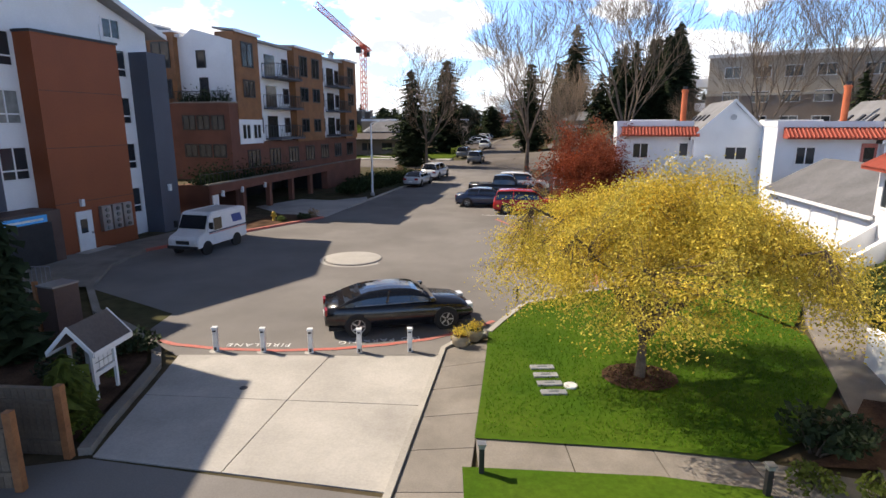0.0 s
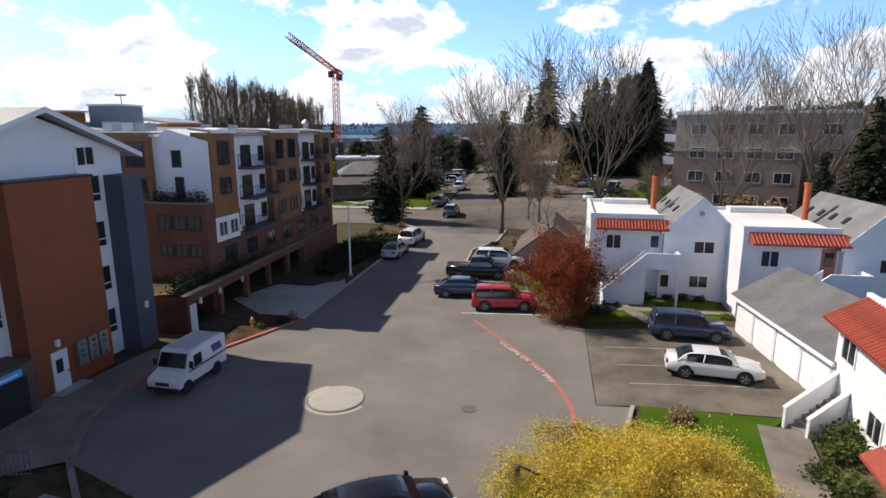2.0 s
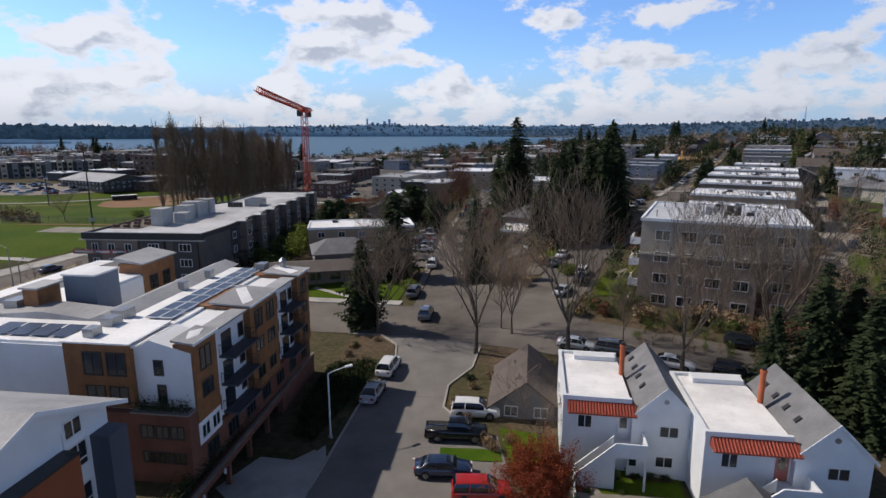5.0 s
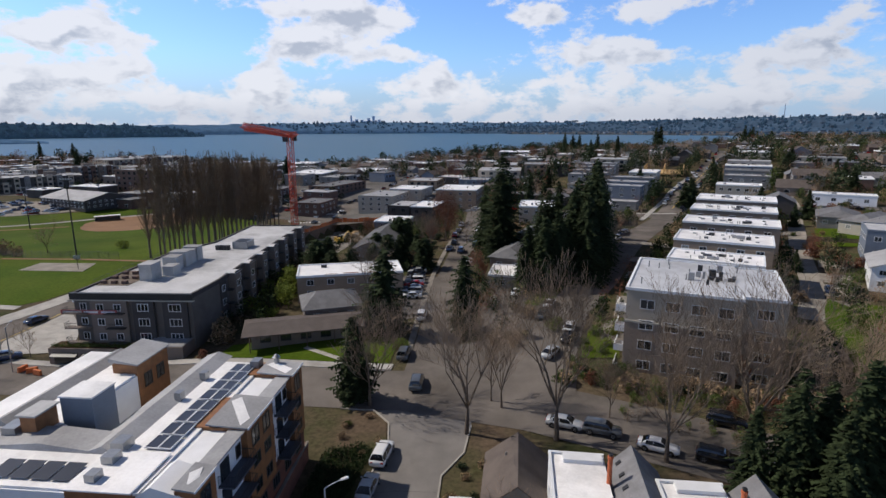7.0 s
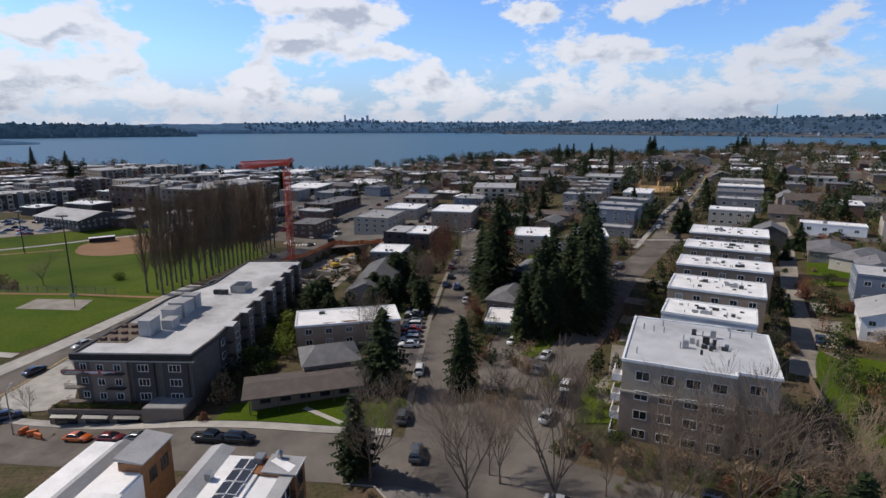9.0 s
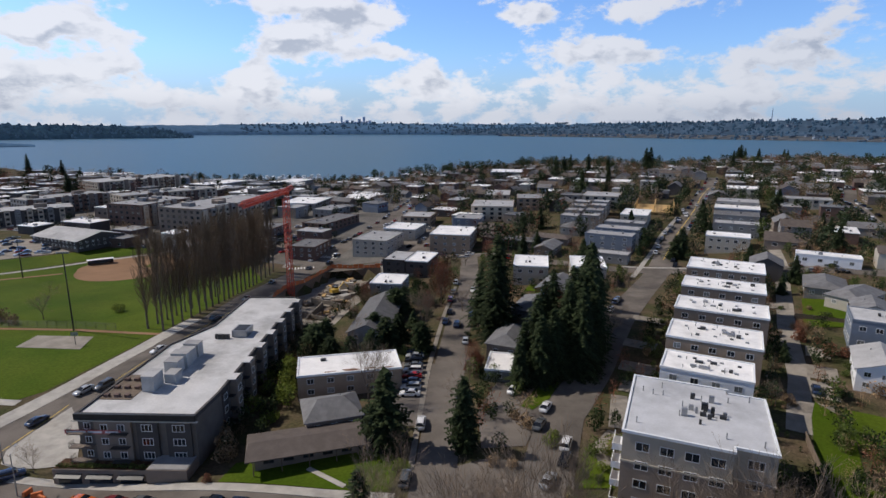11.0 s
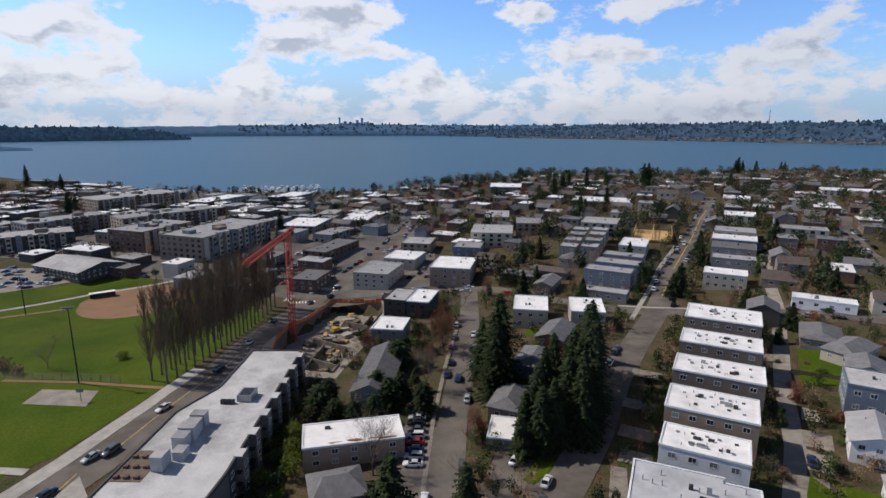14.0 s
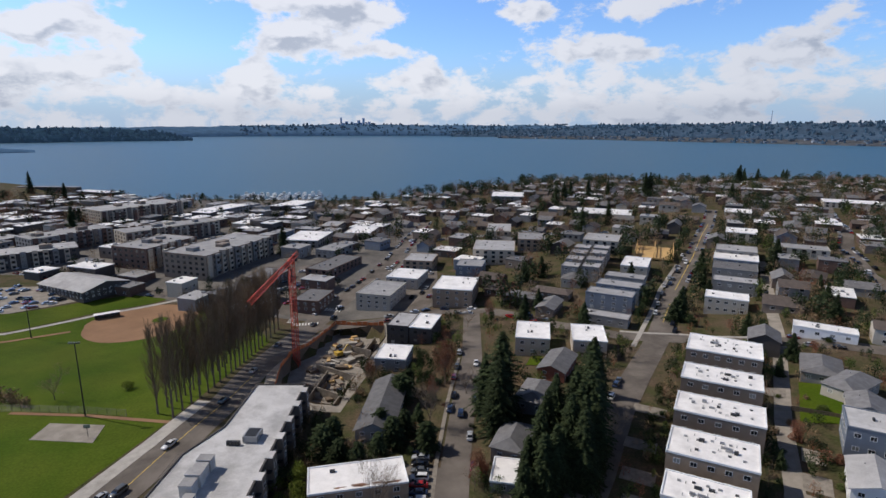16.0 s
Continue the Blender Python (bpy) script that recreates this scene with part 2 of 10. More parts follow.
red_brick_wall = mat("red_brick_wall", (0.28, 0.10, 0.07), 0.85, 0.15, 0.6, 14, 0.2)
lumber = mat("fresh_lumber", (0.60, 0.40, 0.17), 0.8, 0.15, 1.0, 6, 0.1)
crane_red = mat("red_crane_paint", (0.60, 0.075, 0.035), 0.55, 0.1, 0.5, 4, 0.05)
rubber = mat("tyre_rubber", (0.02, 0.02, 0.02), 0.85, 0.1, 3, 20, 0.1)
rim_m = mat("alloy_rim", (0.45, 0.46, 0.47), 0.3, 0.05, 3, 10, 0.0, metal=0.8)
car_glass = mat("car_glass", (0.012, 0.014, 0.017), 0.04, 0.05, 1, 3, 0.0, spec=0.9)
lamp_white = mat("clear_headlight", (0.7, 0.72, 0.74), 0.15, 0.05, 4, 10, 0.0)
lamp_red = mat("red_tail_light", (0.35, 0.02, 0.02), 0.2, 0.05, 4, 10, 0.0)
bark = mat("grey_brown_bark", (0.17, 0.135, 0.105), 0.95, 0.25, 2.0, 14, 0.5, rand=0.15)
twig_m = mat("bare_twigs", (0.25, 0.19, 0.138), 0.95, 0.2, 0.4, 4, 0.0, rand=0.2)
poplar_m = mat("poplar_twigs", (0.19, 0.14, 0.095), 0.95, 0.2, 0.4, 4, 0.0, rand=0.2)
needle = mat("conifer_needles", (0.030, 0.042, 0.019), 0.9, 0.3, 0.5, 5, 0.0, rand=0.25, isle=0.35)
leaf_green = mat("shrub_leaves", (0.095, 0.125, 0.035), 0.8, 0.3, 0.8, 6, 0.0, rand=0.3, isle=0.35, leaf=0.35, spec=0.2)
leaf_dark = mat("laurel_leaves", (0.036, 0.055, 0.022), 0.6, 0.3, 0.8, 6, 0.0, rand=0.2, isle=0.35, spec=0.2)
leaf_lime = mat("spring_leaves", (0.15, 0.19, 0.035), 0.8, 0.3, 0.8, 6, 0.0, rand=0.25, isle=0.35, leaf=0.35, spec=0.2)
leaf_yellow = mat("yellow_spring_leaves", (0.74, 0.55, 0.085), 0.75, 0.25, 0.9, 6, 0.0, col2=(0.56, 0.47, 0.09), isle=0.4, leaf=0.35, spec=0.2)
leaf_red = mat("russet_leaves", (0.31, 0.078, 0.034), 0.8, 0.25, 0.8, 6, 0.0, rand=0.2, isle=0.4, leaf=0.35, spec=0.2)
brush = mat("winter_brush", (0.29, 0.205, 0.125), 0.95, 0.3, 0.5, 5, 0.0, rand=0.25, isle=0.5)
pale_roof = mat("pale_grey_membrane", (0.55, 0.55, 0.55), 0.65, 0.1, 0.2, 2.2, 0.05, stain=0.32)
hedge_m = mat("dense_hedge", (0.032, 0.048, 0.019), 0.9, 0.3, 0.6, 5, 0.0, isle=0.4)
rust_twig = mat("rust_budding_twigs", (0.26, 0.11, 0.065), 0.95, 0.25, 0.5, 4, 0.0, rand=0.15)
leaf_rust = mat("rust_buds", (0.20, 0.088, 0.055), 0.9, 0.25, 0.6, 5, 0.0, rand=0.2, isle=0.3)
solar_m = mat("solar_cells", (0.035, 0.038, 0.048), 0.3, 0.1, 1.0, 6, 0.0, spec=0.7)


# ---- mesh tools ----
class G:
    """Collects vertices and faces of one mesh."""

    def __init__(self):
        self.v, self.f, self.m = [], [], []

    def add(self, vs, fs, mi=0):
        o = len(self.v)
        self.v += [tuple(p) for p in vs]
        self.f += [tuple(i + o for i in f) for f in fs]
        self.m += [mi] * len(fs)
        return self

    def box(self, x0, x1, y0, y1, z0, z1, mi=0):
        vs = [(x0, y0, z0), (x1, y0, z0), (x1, y1, z0), (x0, y1, z0), (x0, y0, z1), (x1, y0, z1), (x1, y1, z1), (x0, y1, z1)]
        return self.add(vs, [(3, 2, 1, 0), (4, 5, 6, 7), (0, 1, 5, 4), (1, 2, 6, 5), (2, 3, 7, 6), (3, 0, 4, 7)], mi)

    def prism(self, poly, z0, z1, mi=0):
        """poly: (x, y) points, counter-clockwise."""
        n = len(poly)
        vs = [(x, y, z0) for x, y in poly] + [(x, y, z1) for x, y in poly]
        fs = [tuple(range(n - 1, -1, -1)), tuple(range(n, 2 * n))] + [(i, (i + 1) % n, n + (i + 1) % n, n + i) for i in range(n)]
        return self.add(vs, fs, mi)

    def side(self, poly, y0, y1, mi=0):
        """poly: (x, z) outline, clockwise seen from -y; thickness along y."""
        n = len(poly)
        vs = [(x, y0, z) for x, z in poly] + [(x, y1, z) for x, z in poly]
        fs = [tuple(range(n)), tuple(range(2 * n - 1, n - 1, -1))] + [((i + 1) % n, i, n + i, n + (i + 1) % n) for i in range(n)]
        return self.add(vs, fs, mi)

    def tube(self, a, b, r0, r1, n=6, mi=0, caps=True):
        a, b = Vector(a), Vector(b)
        d = b - a
        if d.length < 1e-6:
            return self
        d.normalize()
        u = d.orthogonal().normalized()
        w = d.cross(u)
        vs = []
        for p, r in ((a, r0), (b, r1)):
            for k in range(n):
                t = 2 * math.pi * k / n
                vs.append(p + u * (r * math.cos(t)) + w * (r * math.sin(t)))
        fs = [(k, (k + 1) % n, n + (k + 1) % n, n + k) for k in range(n)]
        if caps:
            fs += [tuple(range(n - 1, -1, -1)), tuple(range(n, 2 * n))]
        return self.add(vs, fs, mi)

    def lathe(self, prof, n=16, c=(0, 0), mi=0):
        """prof: (radius, z) from bottom to top."""
        vs = [(c[0] + r * math.cos(2 * math.pi * k / n), c[1] + r * math.sin(2 * math.pi * k / n), z) for r, z in prof for k in range(n)]
        fs = [(i * n + k, i * n + (k + 1) % n, (i + 1) * n + (k + 1) % n, (i + 1) * n + k) for i in range(len(prof) - 1) for k in range(n)]
        fs += [tuple(range(n - 1, -1, -1)), tuple((len(prof) - 1) * n + k for k in range(n))]
        return self.add(vs, fs, mi)

    def mesh(self, name, mats, smooth=False):
        me = bpy.data.meshes.new(name)
        me.from_pydata(self.v, [], self.f)
        for m in mats if isinstance(mats, (list, tuple)) else [mats]:
            me.materials.append(m)
        me.polygons.foreach_set("material_index", self.m)
        if smooth:
            me.polygons.foreach_set("use_smooth", [True] * len(self.f))
        me.update()
        return me


def obj(name, g, mats, parent=None, label="", m=None, smooth=False):
    """One mesh object from a G or a mesh; under a parent it is a part."""
    me = g if isinstance(g, bpy.types.Mesh) else g.mesh(name, mats, smooth)
    ob = new(name, me)
    if parent is not None:
        ob.parent = parent
    if m is not None:
        ob.matrix_basis = m
    if label:
        ob["label"] = label
    return ob


part = obj


def thing(name, m, label, category, group="", kind=""):
    """An Empty that carries the parts of a thing."""
    ob = new(name)
    ob.empty_display_size = 0.2
    ob.matrix_basis = m
    return tagged(ob, label, category, group, kind)


def bevelled(ob, width=0.02, segments=1):
    bm = bmesh.new()
    bm.from_mesh(ob.data)
    bmesh.ops.remove_doubles(bm, verts=bm.verts, dist=1e-5)
    bmesh.ops.bevel(bm, geom=list(bm.edges), offset=width, segments=segments, affect="EDGES", clamp_overlap=True)
    bm.to_mesh(ob.data)
    bm.free()
    return ob


# ---- ground ----
HEIGHTS = [(-3, 26, 0), (0, 0, 0), (-15, 12, 0), (15, 20, 0), (20, 36, 0.2), (-17, 28, -0.1), (-8, 58, 0.2), (2, 88, 0.4), (8, 107, 1.5), (33, 93, 3), (33, 106, 3.3), (29, 114, 3), (17, 140, 2.5), (61, 139, 5.5), (68, 153, 6), (39, 195, 2), (103, 200, 3.4), (123, 228, 4.7), (135, 241, 4.5), (-125, 302, -5.5), (-112, 288, -6.5), (-28, 266, -6), (130, 150, 8.5), (-55, 110, -3), (170, 184, 12), (191, 221, 13.5), (252, 287, 18.5), (293, 308, 22), (240, 322, 18), (294, 449, 18.5), (290, 405, 18), (158, 326, 12.5), (141, 298, 10.3), (132, 272, 7.8), (113, 168, 5.5), (88, 264, 4.0), (48, 312, 1.2), (33, 270, -1.5), (491, 559, 19), (496, 690, 7), (334, 720, 3), (212, 613, 6), (620, 480, 20), (720, 640, 6), (900, 800, -12), (600, 800, -9), (460, 800, -7), (200, 480, 10), (400, 500, 20), (100, 430, 2), (100, 600, -2), (-48, 345, 2.0), (-61, 393, 1.0), (-185, 380, -1), (-120, 395, 0), (-304, 625, -2), (-200, 550, -2), (-243, 470, -1), (0, 480, -2), (-20, 250, -5.0), (-8, 300, -2.5), (-350, 400, 0), (-60, 640, -9), (-75, 860, -16), (-400, 860, -12), (100, 860, -14), (350, 920, -8)]
HX, HY, HZ = (np.array(c, float) for c in zip(*HEIGHTS))


def ground_z(x, y):
    w = 1 / ((np.asarray(x, float)[..., None] - HX) ** 2 + (np.asarray(y, float)[..., None] - HY) ** 2 + 300) ** 1.5
    return (w * HZ).sum(-1) / w.sum(-1)


def gz(x, y):
    return float(ground_z(x, y))


LAKE = -17.3
SHORE = [(-900, 1150), (-560, 1010), (-440, 900), (-352, 880), (-330, 800), (-215, 735), (-160, 752), (-60, 742), (30, 725), (90, 745), (190, 850), (350, 900), (540, 900), (730, 880), (900, 860), (1700, 900)]


def shore_y(x):
    return np.interp(x, [p[0] for p in SHORE], [p[1] for p in SHORE])


def axis(*runs):
    out = []
    for a, b, step in runs:
        out += list(np.arange(a, b, step))
    return np.array(out + [runs[-1][1]])


gx = axis((-1700, -300, 40), (-300, -120, 10), (-120, 180, 3), (180, 400, 8), (400, 1700, 40))
gy = axis((-120, -30, 15), (-30, 276, 3), (276, 460, 6), (460, 1000, 15), (1000, 1300, 60))
X, Y = np.meshgrid(gx, gy)
Z = ground_z(X, Y)
drop = np.clip((Y - shore_y(X) + 12) / 14, 0, 1)
Z = Z * (1 - drop) + (LAKE - 3) * drop
# the open building pit
PIT = [(-33.7, 185.4), (-34.6, 210), (-32.7, 227.5), (-26.6, 237.4), (-16.6, 262.4), (5.3, 252.3), (5.1, 237.7), (-4.5, 204), (-12.5, 171.7), (-19.6, 174.7)]


def inside(poly, x, y):
    n, c = len(poly), False
    for i in range(n):
        (xa, ya), (xb, yb) = poly[i], poly[i - 1]
        if (ya > y) != (yb > y) and x < (xb - xa) * (y - ya) / (yb - ya) + xa:
            c = not c
    return c


for j in range(len(gy)):
    for i in range(len(gx)):
        if -40 < gx[i] < 12 and 160 < gy[j] < 275 and inside(PIT, gx[i], gy[j]):
            Z[j, i] = -8.6
n1, n2 = len(gx), len(gy)
me = bpy.data.meshes.new("ground")
me.from_pydata(np.stack([X, Y, Z], -1).reshape(-1, 3).tolist(), [], [(j * n1 + i, j * n1 + i + 1, (j + 1) * n1 + i + 1, (j + 1) * n1 + i) for j in range(n2 - 1) for i in range(n1 - 1)])
me.materials.append(soil)
me.polygons.foreach_set("use_smooth", [True] * len(me.polygons))
tagged(new("ground", me), "uneven ground of soil, moss and thin grass under the town", "ground", kind="structure")

water_m = bpy.data.materials.new("lake_water")
water_m.use_nodes = True
wp = water_m.node_tree.nodes["Principled BSDF"]
wp.inputs["Base Color"].default_value = (0.034, 0.112, 0.185, 1)
wp.inputs["Roughness"].default_value, wp.inputs["IOR"].default_value = 0.42, 1.33
wt = water_m.node_tree.nodes.new("ShaderNodeTexCoord")
wv = water_m.node_tree.nodes.new("ShaderNodeTexNoise")
wv.inputs["Scale"].default_value, wv.inputs["Detail"].default_value = 0.35, 8.0
wb = water_m.node_tree.nodes.new("ShaderNodeBump")
wb.inputs["Strength"].default_value, wb.inputs["Distance"].default_value = 0.5, 0.6
water_m.node_tree.links.new(wt.outputs["Object"], wv.inputs["Vector"])
water_m.node_tree.links.new(wv.outputs[0], wb.inputs["Height"])
water_m.node_tree.links.new(wb.outputs[0], wp.inputs["Normal"])
g = G()
g.add([(-4990, 640, LAKE), (4990, 640, LAKE), (4990, 4990, LAKE), (-4990, 4990, LAKE)], [(0, 1, 2, 3)])
tagged(obj("water", g, water_m), "wide blue-grey lake with small ripples", "lake", kind="structure")


def draped(name, poly, m, dz, step, label="", category="", parent=None, kind="structure", holes=()):
    """A sheet with the outline poly that lies dz over the ground."""
    pts, edges = [], []
    for loop in (poly, *holes):
        ring = []
        for a, b in zip(loop, loop[1:] + loop[:1]):
            n = max(1, int(math.dist(a, b) / step))
            ring += [(a[0] + (b[0] - a[0]) * k / n, a[1] + (b[1] - a[1]) * k / n) for k in range(n)]
        edges += [(len(pts) + k, len(pts) + (k + 1) % len(ring)) for k in range(len(ring))]
        pts += ring
    xs, ys = [p[0] for p in poly], [p[1] for p in poly]
    for x in np.arange(min(xs) + step / 2, max(xs), step):
        for y in np.arange(min(ys) + step / 2, max(ys), step):
            if inside(poly, x, y) and not any(inside(h, x, y) for h in holes):
                pts.append((float(x), float(y)))
    from mathutils.geometry import delaunay_2d_cdt
    vs, _, fs, _, _, _ = delaunay_2d_cdt([Vector(p) for p in pts], edges, [], 1, 1e-4)
    if holes:
        fs = [f for f in fs if not any(inside(h, sum(vs[i].x for i in f) / len(f), sum(vs[i].y for i in f) / len(f)) for h in holes)]
    gg = G()
    zs = ground_z(np.array([v.x for v in vs]), np.array([v.y for v in vs]))
    up = []
    for f in fs:
        a, b, c = vs[f[0]], vs[f[1]], vs[f[2]]
        up.append(tuple(f) if (b.x - a.x) * (c.y - a.y) - (b.y - a.y) * (c.x - a.x) > 0 else tuple(reversed(f)))
    gg.add([(v.x, v.y, z + dz) for v, z in zip(vs, zs)], up)
    ob = obj(name, gg, m, parent, smooth=True)
    if label:
        tagged(ob, label, category, kind=kind)
    return ob


def ribbon(line, width, step=3.0):
    """The outline of a strip of that width along a line."""
    pts = []
    for a, b in zip(line, line[1:]):
        n = max(1, int(math.dist(a, b) / step))
        pts += [(a[0] + (b[0] - a[0]) * k / n, a[1] + (b[1] - a[1]) * k / n) for k in range(n)]
    pts.append(line[-1])
    left, right = [], []
    for i, p in enumerate(pts):
        q0, q1 = pts[max(0, i - 1)], pts[min(len(pts) - 1, i + 1)]
        dx, dy = q1[0] - q0[0], q1[1] - q0[1]
        l = math.hypot(dx, dy) or 1
        nx, ny = -dy / l * width / 2, dx / l * width / 2
        left.append((p[0] + nx, p[1] + ny))
        right.append((p[0] - nx, p[1] - ny))
    return left, right


def strip(name, line, width, m, dz, label="", category="", step=3.0, kind="structure", parent=None, thick=0.0):
    """A road, path, kerb or painted line along a polyline; thick gives it side faces down to the ground."""
    left, right = ribbon(line, width, step)
    n = len(left)
    zl = ground_z(np.array([p[0] for p in left]), np.array([p[1] for p in left])) + dz
    zr = ground_z(np.array([p[0] for p in right]), np.array([p[1] for p in right])) + dz
    gg = G()
    gg.add([(*p, z) for p, z in zip(left, zl)] + [(*p, z) for p, z in zip(right, zr)], [(n + i, n + i + 1, i + 1, i) for i in range(n - 1)])
    if thick:
        gg.add([(*p, z) for p, z in zip(left, zl)] + [(*p, z - thick) for p, z in zip(left, zl)], [(i, i + 1, n + i + 1, n + i) for i in range(n - 1)])
        gg.add([(*p, z) for p, z in zip(right, zr)] + [(*p, z - thick) for p, z in zip(right, zr)], [(i + 1, i, n + i, n + i + 1) for i in range(n - 1)])
        for e in (0, n - 1):
            gg.add([(*left[e], zl[e]), (*right[e], zr[e]), (*right[e], zr[e] - thick), (*left[e], zl[e] - thick)], [(0, 1, 2, 3)])
    ob = obj(name, gg, m, parent)
    if label:
        tagged(ob, label, category, kind=kind)
    return ob


# ---- roads, pavements, lawns ----
COURT = [(-9.0, 16.6), (-9.0, 18.6), (-13.6, 21.6), (-14.8, 25.0), (-14.9, 28.2), (-13.6, 30.3), (-11.6, 33.3), (-9.8, 35.6), (-7.9, 38.1), (-6.9, 42.3), (-5.8, 46.6), (-3.8, 54.8), (-1.9, 60.2), (0.2, 65.8), (0.4, 70.5), (-1.5, 74.0), (12.5, 72.5), (10.6, 68.0), (8.8, 62.5), (5.6, 58.6), (4.6, 54.0), (6.4, 49.8), (9.0, 48.2), (8.8, 40.0), (9.0, 37.0), (10.7, 35.2), (8.3, 25.2), (9.9, 24.9), (8.3, 21.7), (5.6, 20.7), (3.2, 19.4), (2.2, 17.6), (1.7, 16.6), (0.4, 15.0), (-7.2, 15.0)]
draped("road_court", COURT, asphalt, 0.03, 2.0, "worn grey asphalt turning court in front of the apartments", "court")
draped("road_drive", [(-14, -6), (3.2, -6), (1.4, 8.6), (-0.6, 8.8), (-6.6, 10.0), (-9, 9.4)], asphalt, 0.03, 2.0, "dark asphalt drive below the concrete apron", "road")
draped("pad_concrete", [(8.34, 25.2), (10.0, 25.05), (16.8, 23.5), (19.3, 24.4), (20.9, 35.0), (10.74, 35.2)], mat("worn_concrete_pad", (0.185, 0.165, 0.14), 0.9, 0.2, 0.35, 20, 0.2, stain=0.4), 0.035, 2.0, "stained concrete parking pad in front of the garages", "parking pad")
CROSS = [(-139.2, 125.3), (-80, 104.5), (-40, 91.5), (-10, 82.5), (4, 79), (20, 71), (33, 62), (46, 53), (64, 40), (90, 22)]
strip("road_cross", CROSS, 12.0, asphalt_old, 0.07, "patched grey asphalt cross street", "street", 4)
strip("road_centre", [(6, 81), (9.5, 95), (12.4, 108), (18.3, 135), (26.6, 168), (35.8, 201.4), (46.5, 256.8), (47.4, 269.1)], 7.4, asphalt_old, 0.09, "pale grey asphalt side street running downhill", "street", 4)
strip("road_east", [(22, 74), (27, 87), (36, 105), (51, 124), (68, 149), (86.5, 173), (112.3, 205.8), (143.7, 250.5), (188, 305.1), (244.3, 378.3), (281.7, 430.8)], 9.0, asphalt_old, 0.11, "long straight asphalt street towards the lake", "street", 6)
strip("road_upper", [(-32.8, 260), (4.9, 258.9), (31.7, 263.5), (53.1, 255.9), (74.8, 227.6), (96.6, 210.2), (119.8, 200.5), (148, 184.3), (173.2, 167.7), (257.4, 138.6)], 7.5, asphalt_old, 0.13, "narrow asphalt street crossing the slope", "street", 6)
strip("alley", [(78, 92), (93, 110), (111.2, 136.8), (147.4, 183.7), (171.3, 219.8), (212.3, 277.8)], 4.4, gravel, 0.10, "patched narrow alley between back yards", "alley", 5)
MAIN = [(-105, 60), (-86, 95), (-74, 122), (-65.9, 136.7), (-56, 158), (-47.8, 183), (-42.6, 215.3), (-35.9, 239.5), (-23.8, 274.3), (2.9, 328.4), (15.4, 360.3), (29.8, 412.3), (53.2, 500.3)]
strip("road_main", MAIN, 11.5, asphalt_old, 0.10, "broad asphalt main road beside the park", "road", 5)
strip("road_far", [(205.8, 179.9), (239, 230.3), (242.4, 243.3), (262.7, 278.9), (285.8, 304), (390.6, 433.8)], 8, asphalt_old, 0.2, "distant residential street with parked cars", "street", 8)
strip("road_downtown", [(-23.8, 274.3), (-58.4, 291.8), (-108.7, 321.2), (-180.6, 353.8), (-243, 392.8)], 9, asphalt_old, 0.16, "downtown street behind the ball field", "street", 8)
strip("road_lake", [(-108.7, 434.6), (-18.8, 409.7), (29.8, 412.3), (117.8, 432.2), (195.1, 362.3)], 9, asphalt_old, 0.2, "distant street along the shops", "street", 8)
for k, (a, b, w) in enumerate([((-77.5, 97), (-68.5, 133), 0.15), ((-63.7, 140.7), (-48.4, 181.7), 0.15), ((-47.3, 185.1), (-36.4, 238.5), 0.15)]):
    strip("road_line", [a, b], 0.25, yellow_road, 0.125, "worn yellow centre line on the main road", "road marking")
strip("road_line", [(121.5, 219.1), (143.7, 250.5), (188, 305.1), (244.3, 378.3)], 0.35, yellow_road, 0.16, "faded yellow centre line", "road marking")

# pavements and kerbs
strip("pavement_main", [(-92.5, 97), (-80.5, 124), (-73.4, 138.7), (-63.5, 161), (-55.2, 184.7)], 4.4, concrete, 0.16, "broad concrete pavement along the park", "pavement", 4, thick=0.2)
strip("pavement_cross", [(-66, 106.5), (-40, 98.6), (-10, 89.8), (1.5, 87)], 2.0, concrete, 0.18, "concrete pavement in front of the long apartment block", "pavement", 3, thick=0.2)
strip("pavement_centre", [(4.4, 92), (7.5, 108), (13.2, 135), (21.5, 168.3), (30.8, 201.4)], 1.1, concrete_grey, 0.2, "narrow concrete pavement beside the side street", "pavement", 4, thick=0.2)
strip("pavement_east", [(97.6, 198.2), (119.5, 227.1), (141.2, 257.7), (170, 291.9)], 1.8, concrete, 0.22, "pale concrete pavement on the long street", "pavement", 5, thick=0.25)
strip("pavement_upper", [(99.6, 213.7), (121, 205.4), (148, 189)], 1.6, concrete, 0.24, "pale concrete pavement at the crossing", "pavement", 5, thick=0.25)
strip("kerb", [(-15.0, 28.2), (-13.65, 30.35), (-11.65, 33.35), (-9.85, 35.7), (-7.95, 38.2)], 0.22, red_paint, 0.15, "kerb painted red along the fire lane", "kerb", 1.0, thick=0.2)
strip("kerb", [(-6.95, 42.3), (-5.85, 46.6), (-3.85, 54.8), (-1.95, 60.2), (0.15, 65.8), (0.35, 70.5), (-1.5, 74.0), (-6, 75.2)], 0.2, kerb_m, 0.15, "worn concrete kerb along the court", "kerb", 1.0, thick=0.2)
strip("kerb", [(10.7, 68.0), (8.9, 62.5), (5.7, 58.6), (4.7, 54.0), (6.4, 49.9)], 0.2, kerb_m, 0.15, "worn concrete kerb at the planted corner", "kerb", 1.0, thick=0.2)
strip("kerb", [(1.75, 16.6), (2.25, 17.6), (3.25, 19.4), (5.65, 20.75), (8.3, 21.75), (9.95, 24.9)], 0.18, kerb_m, 0.15, "pale kerb round the lawn", "kerb", 0.6, thick=0.2)
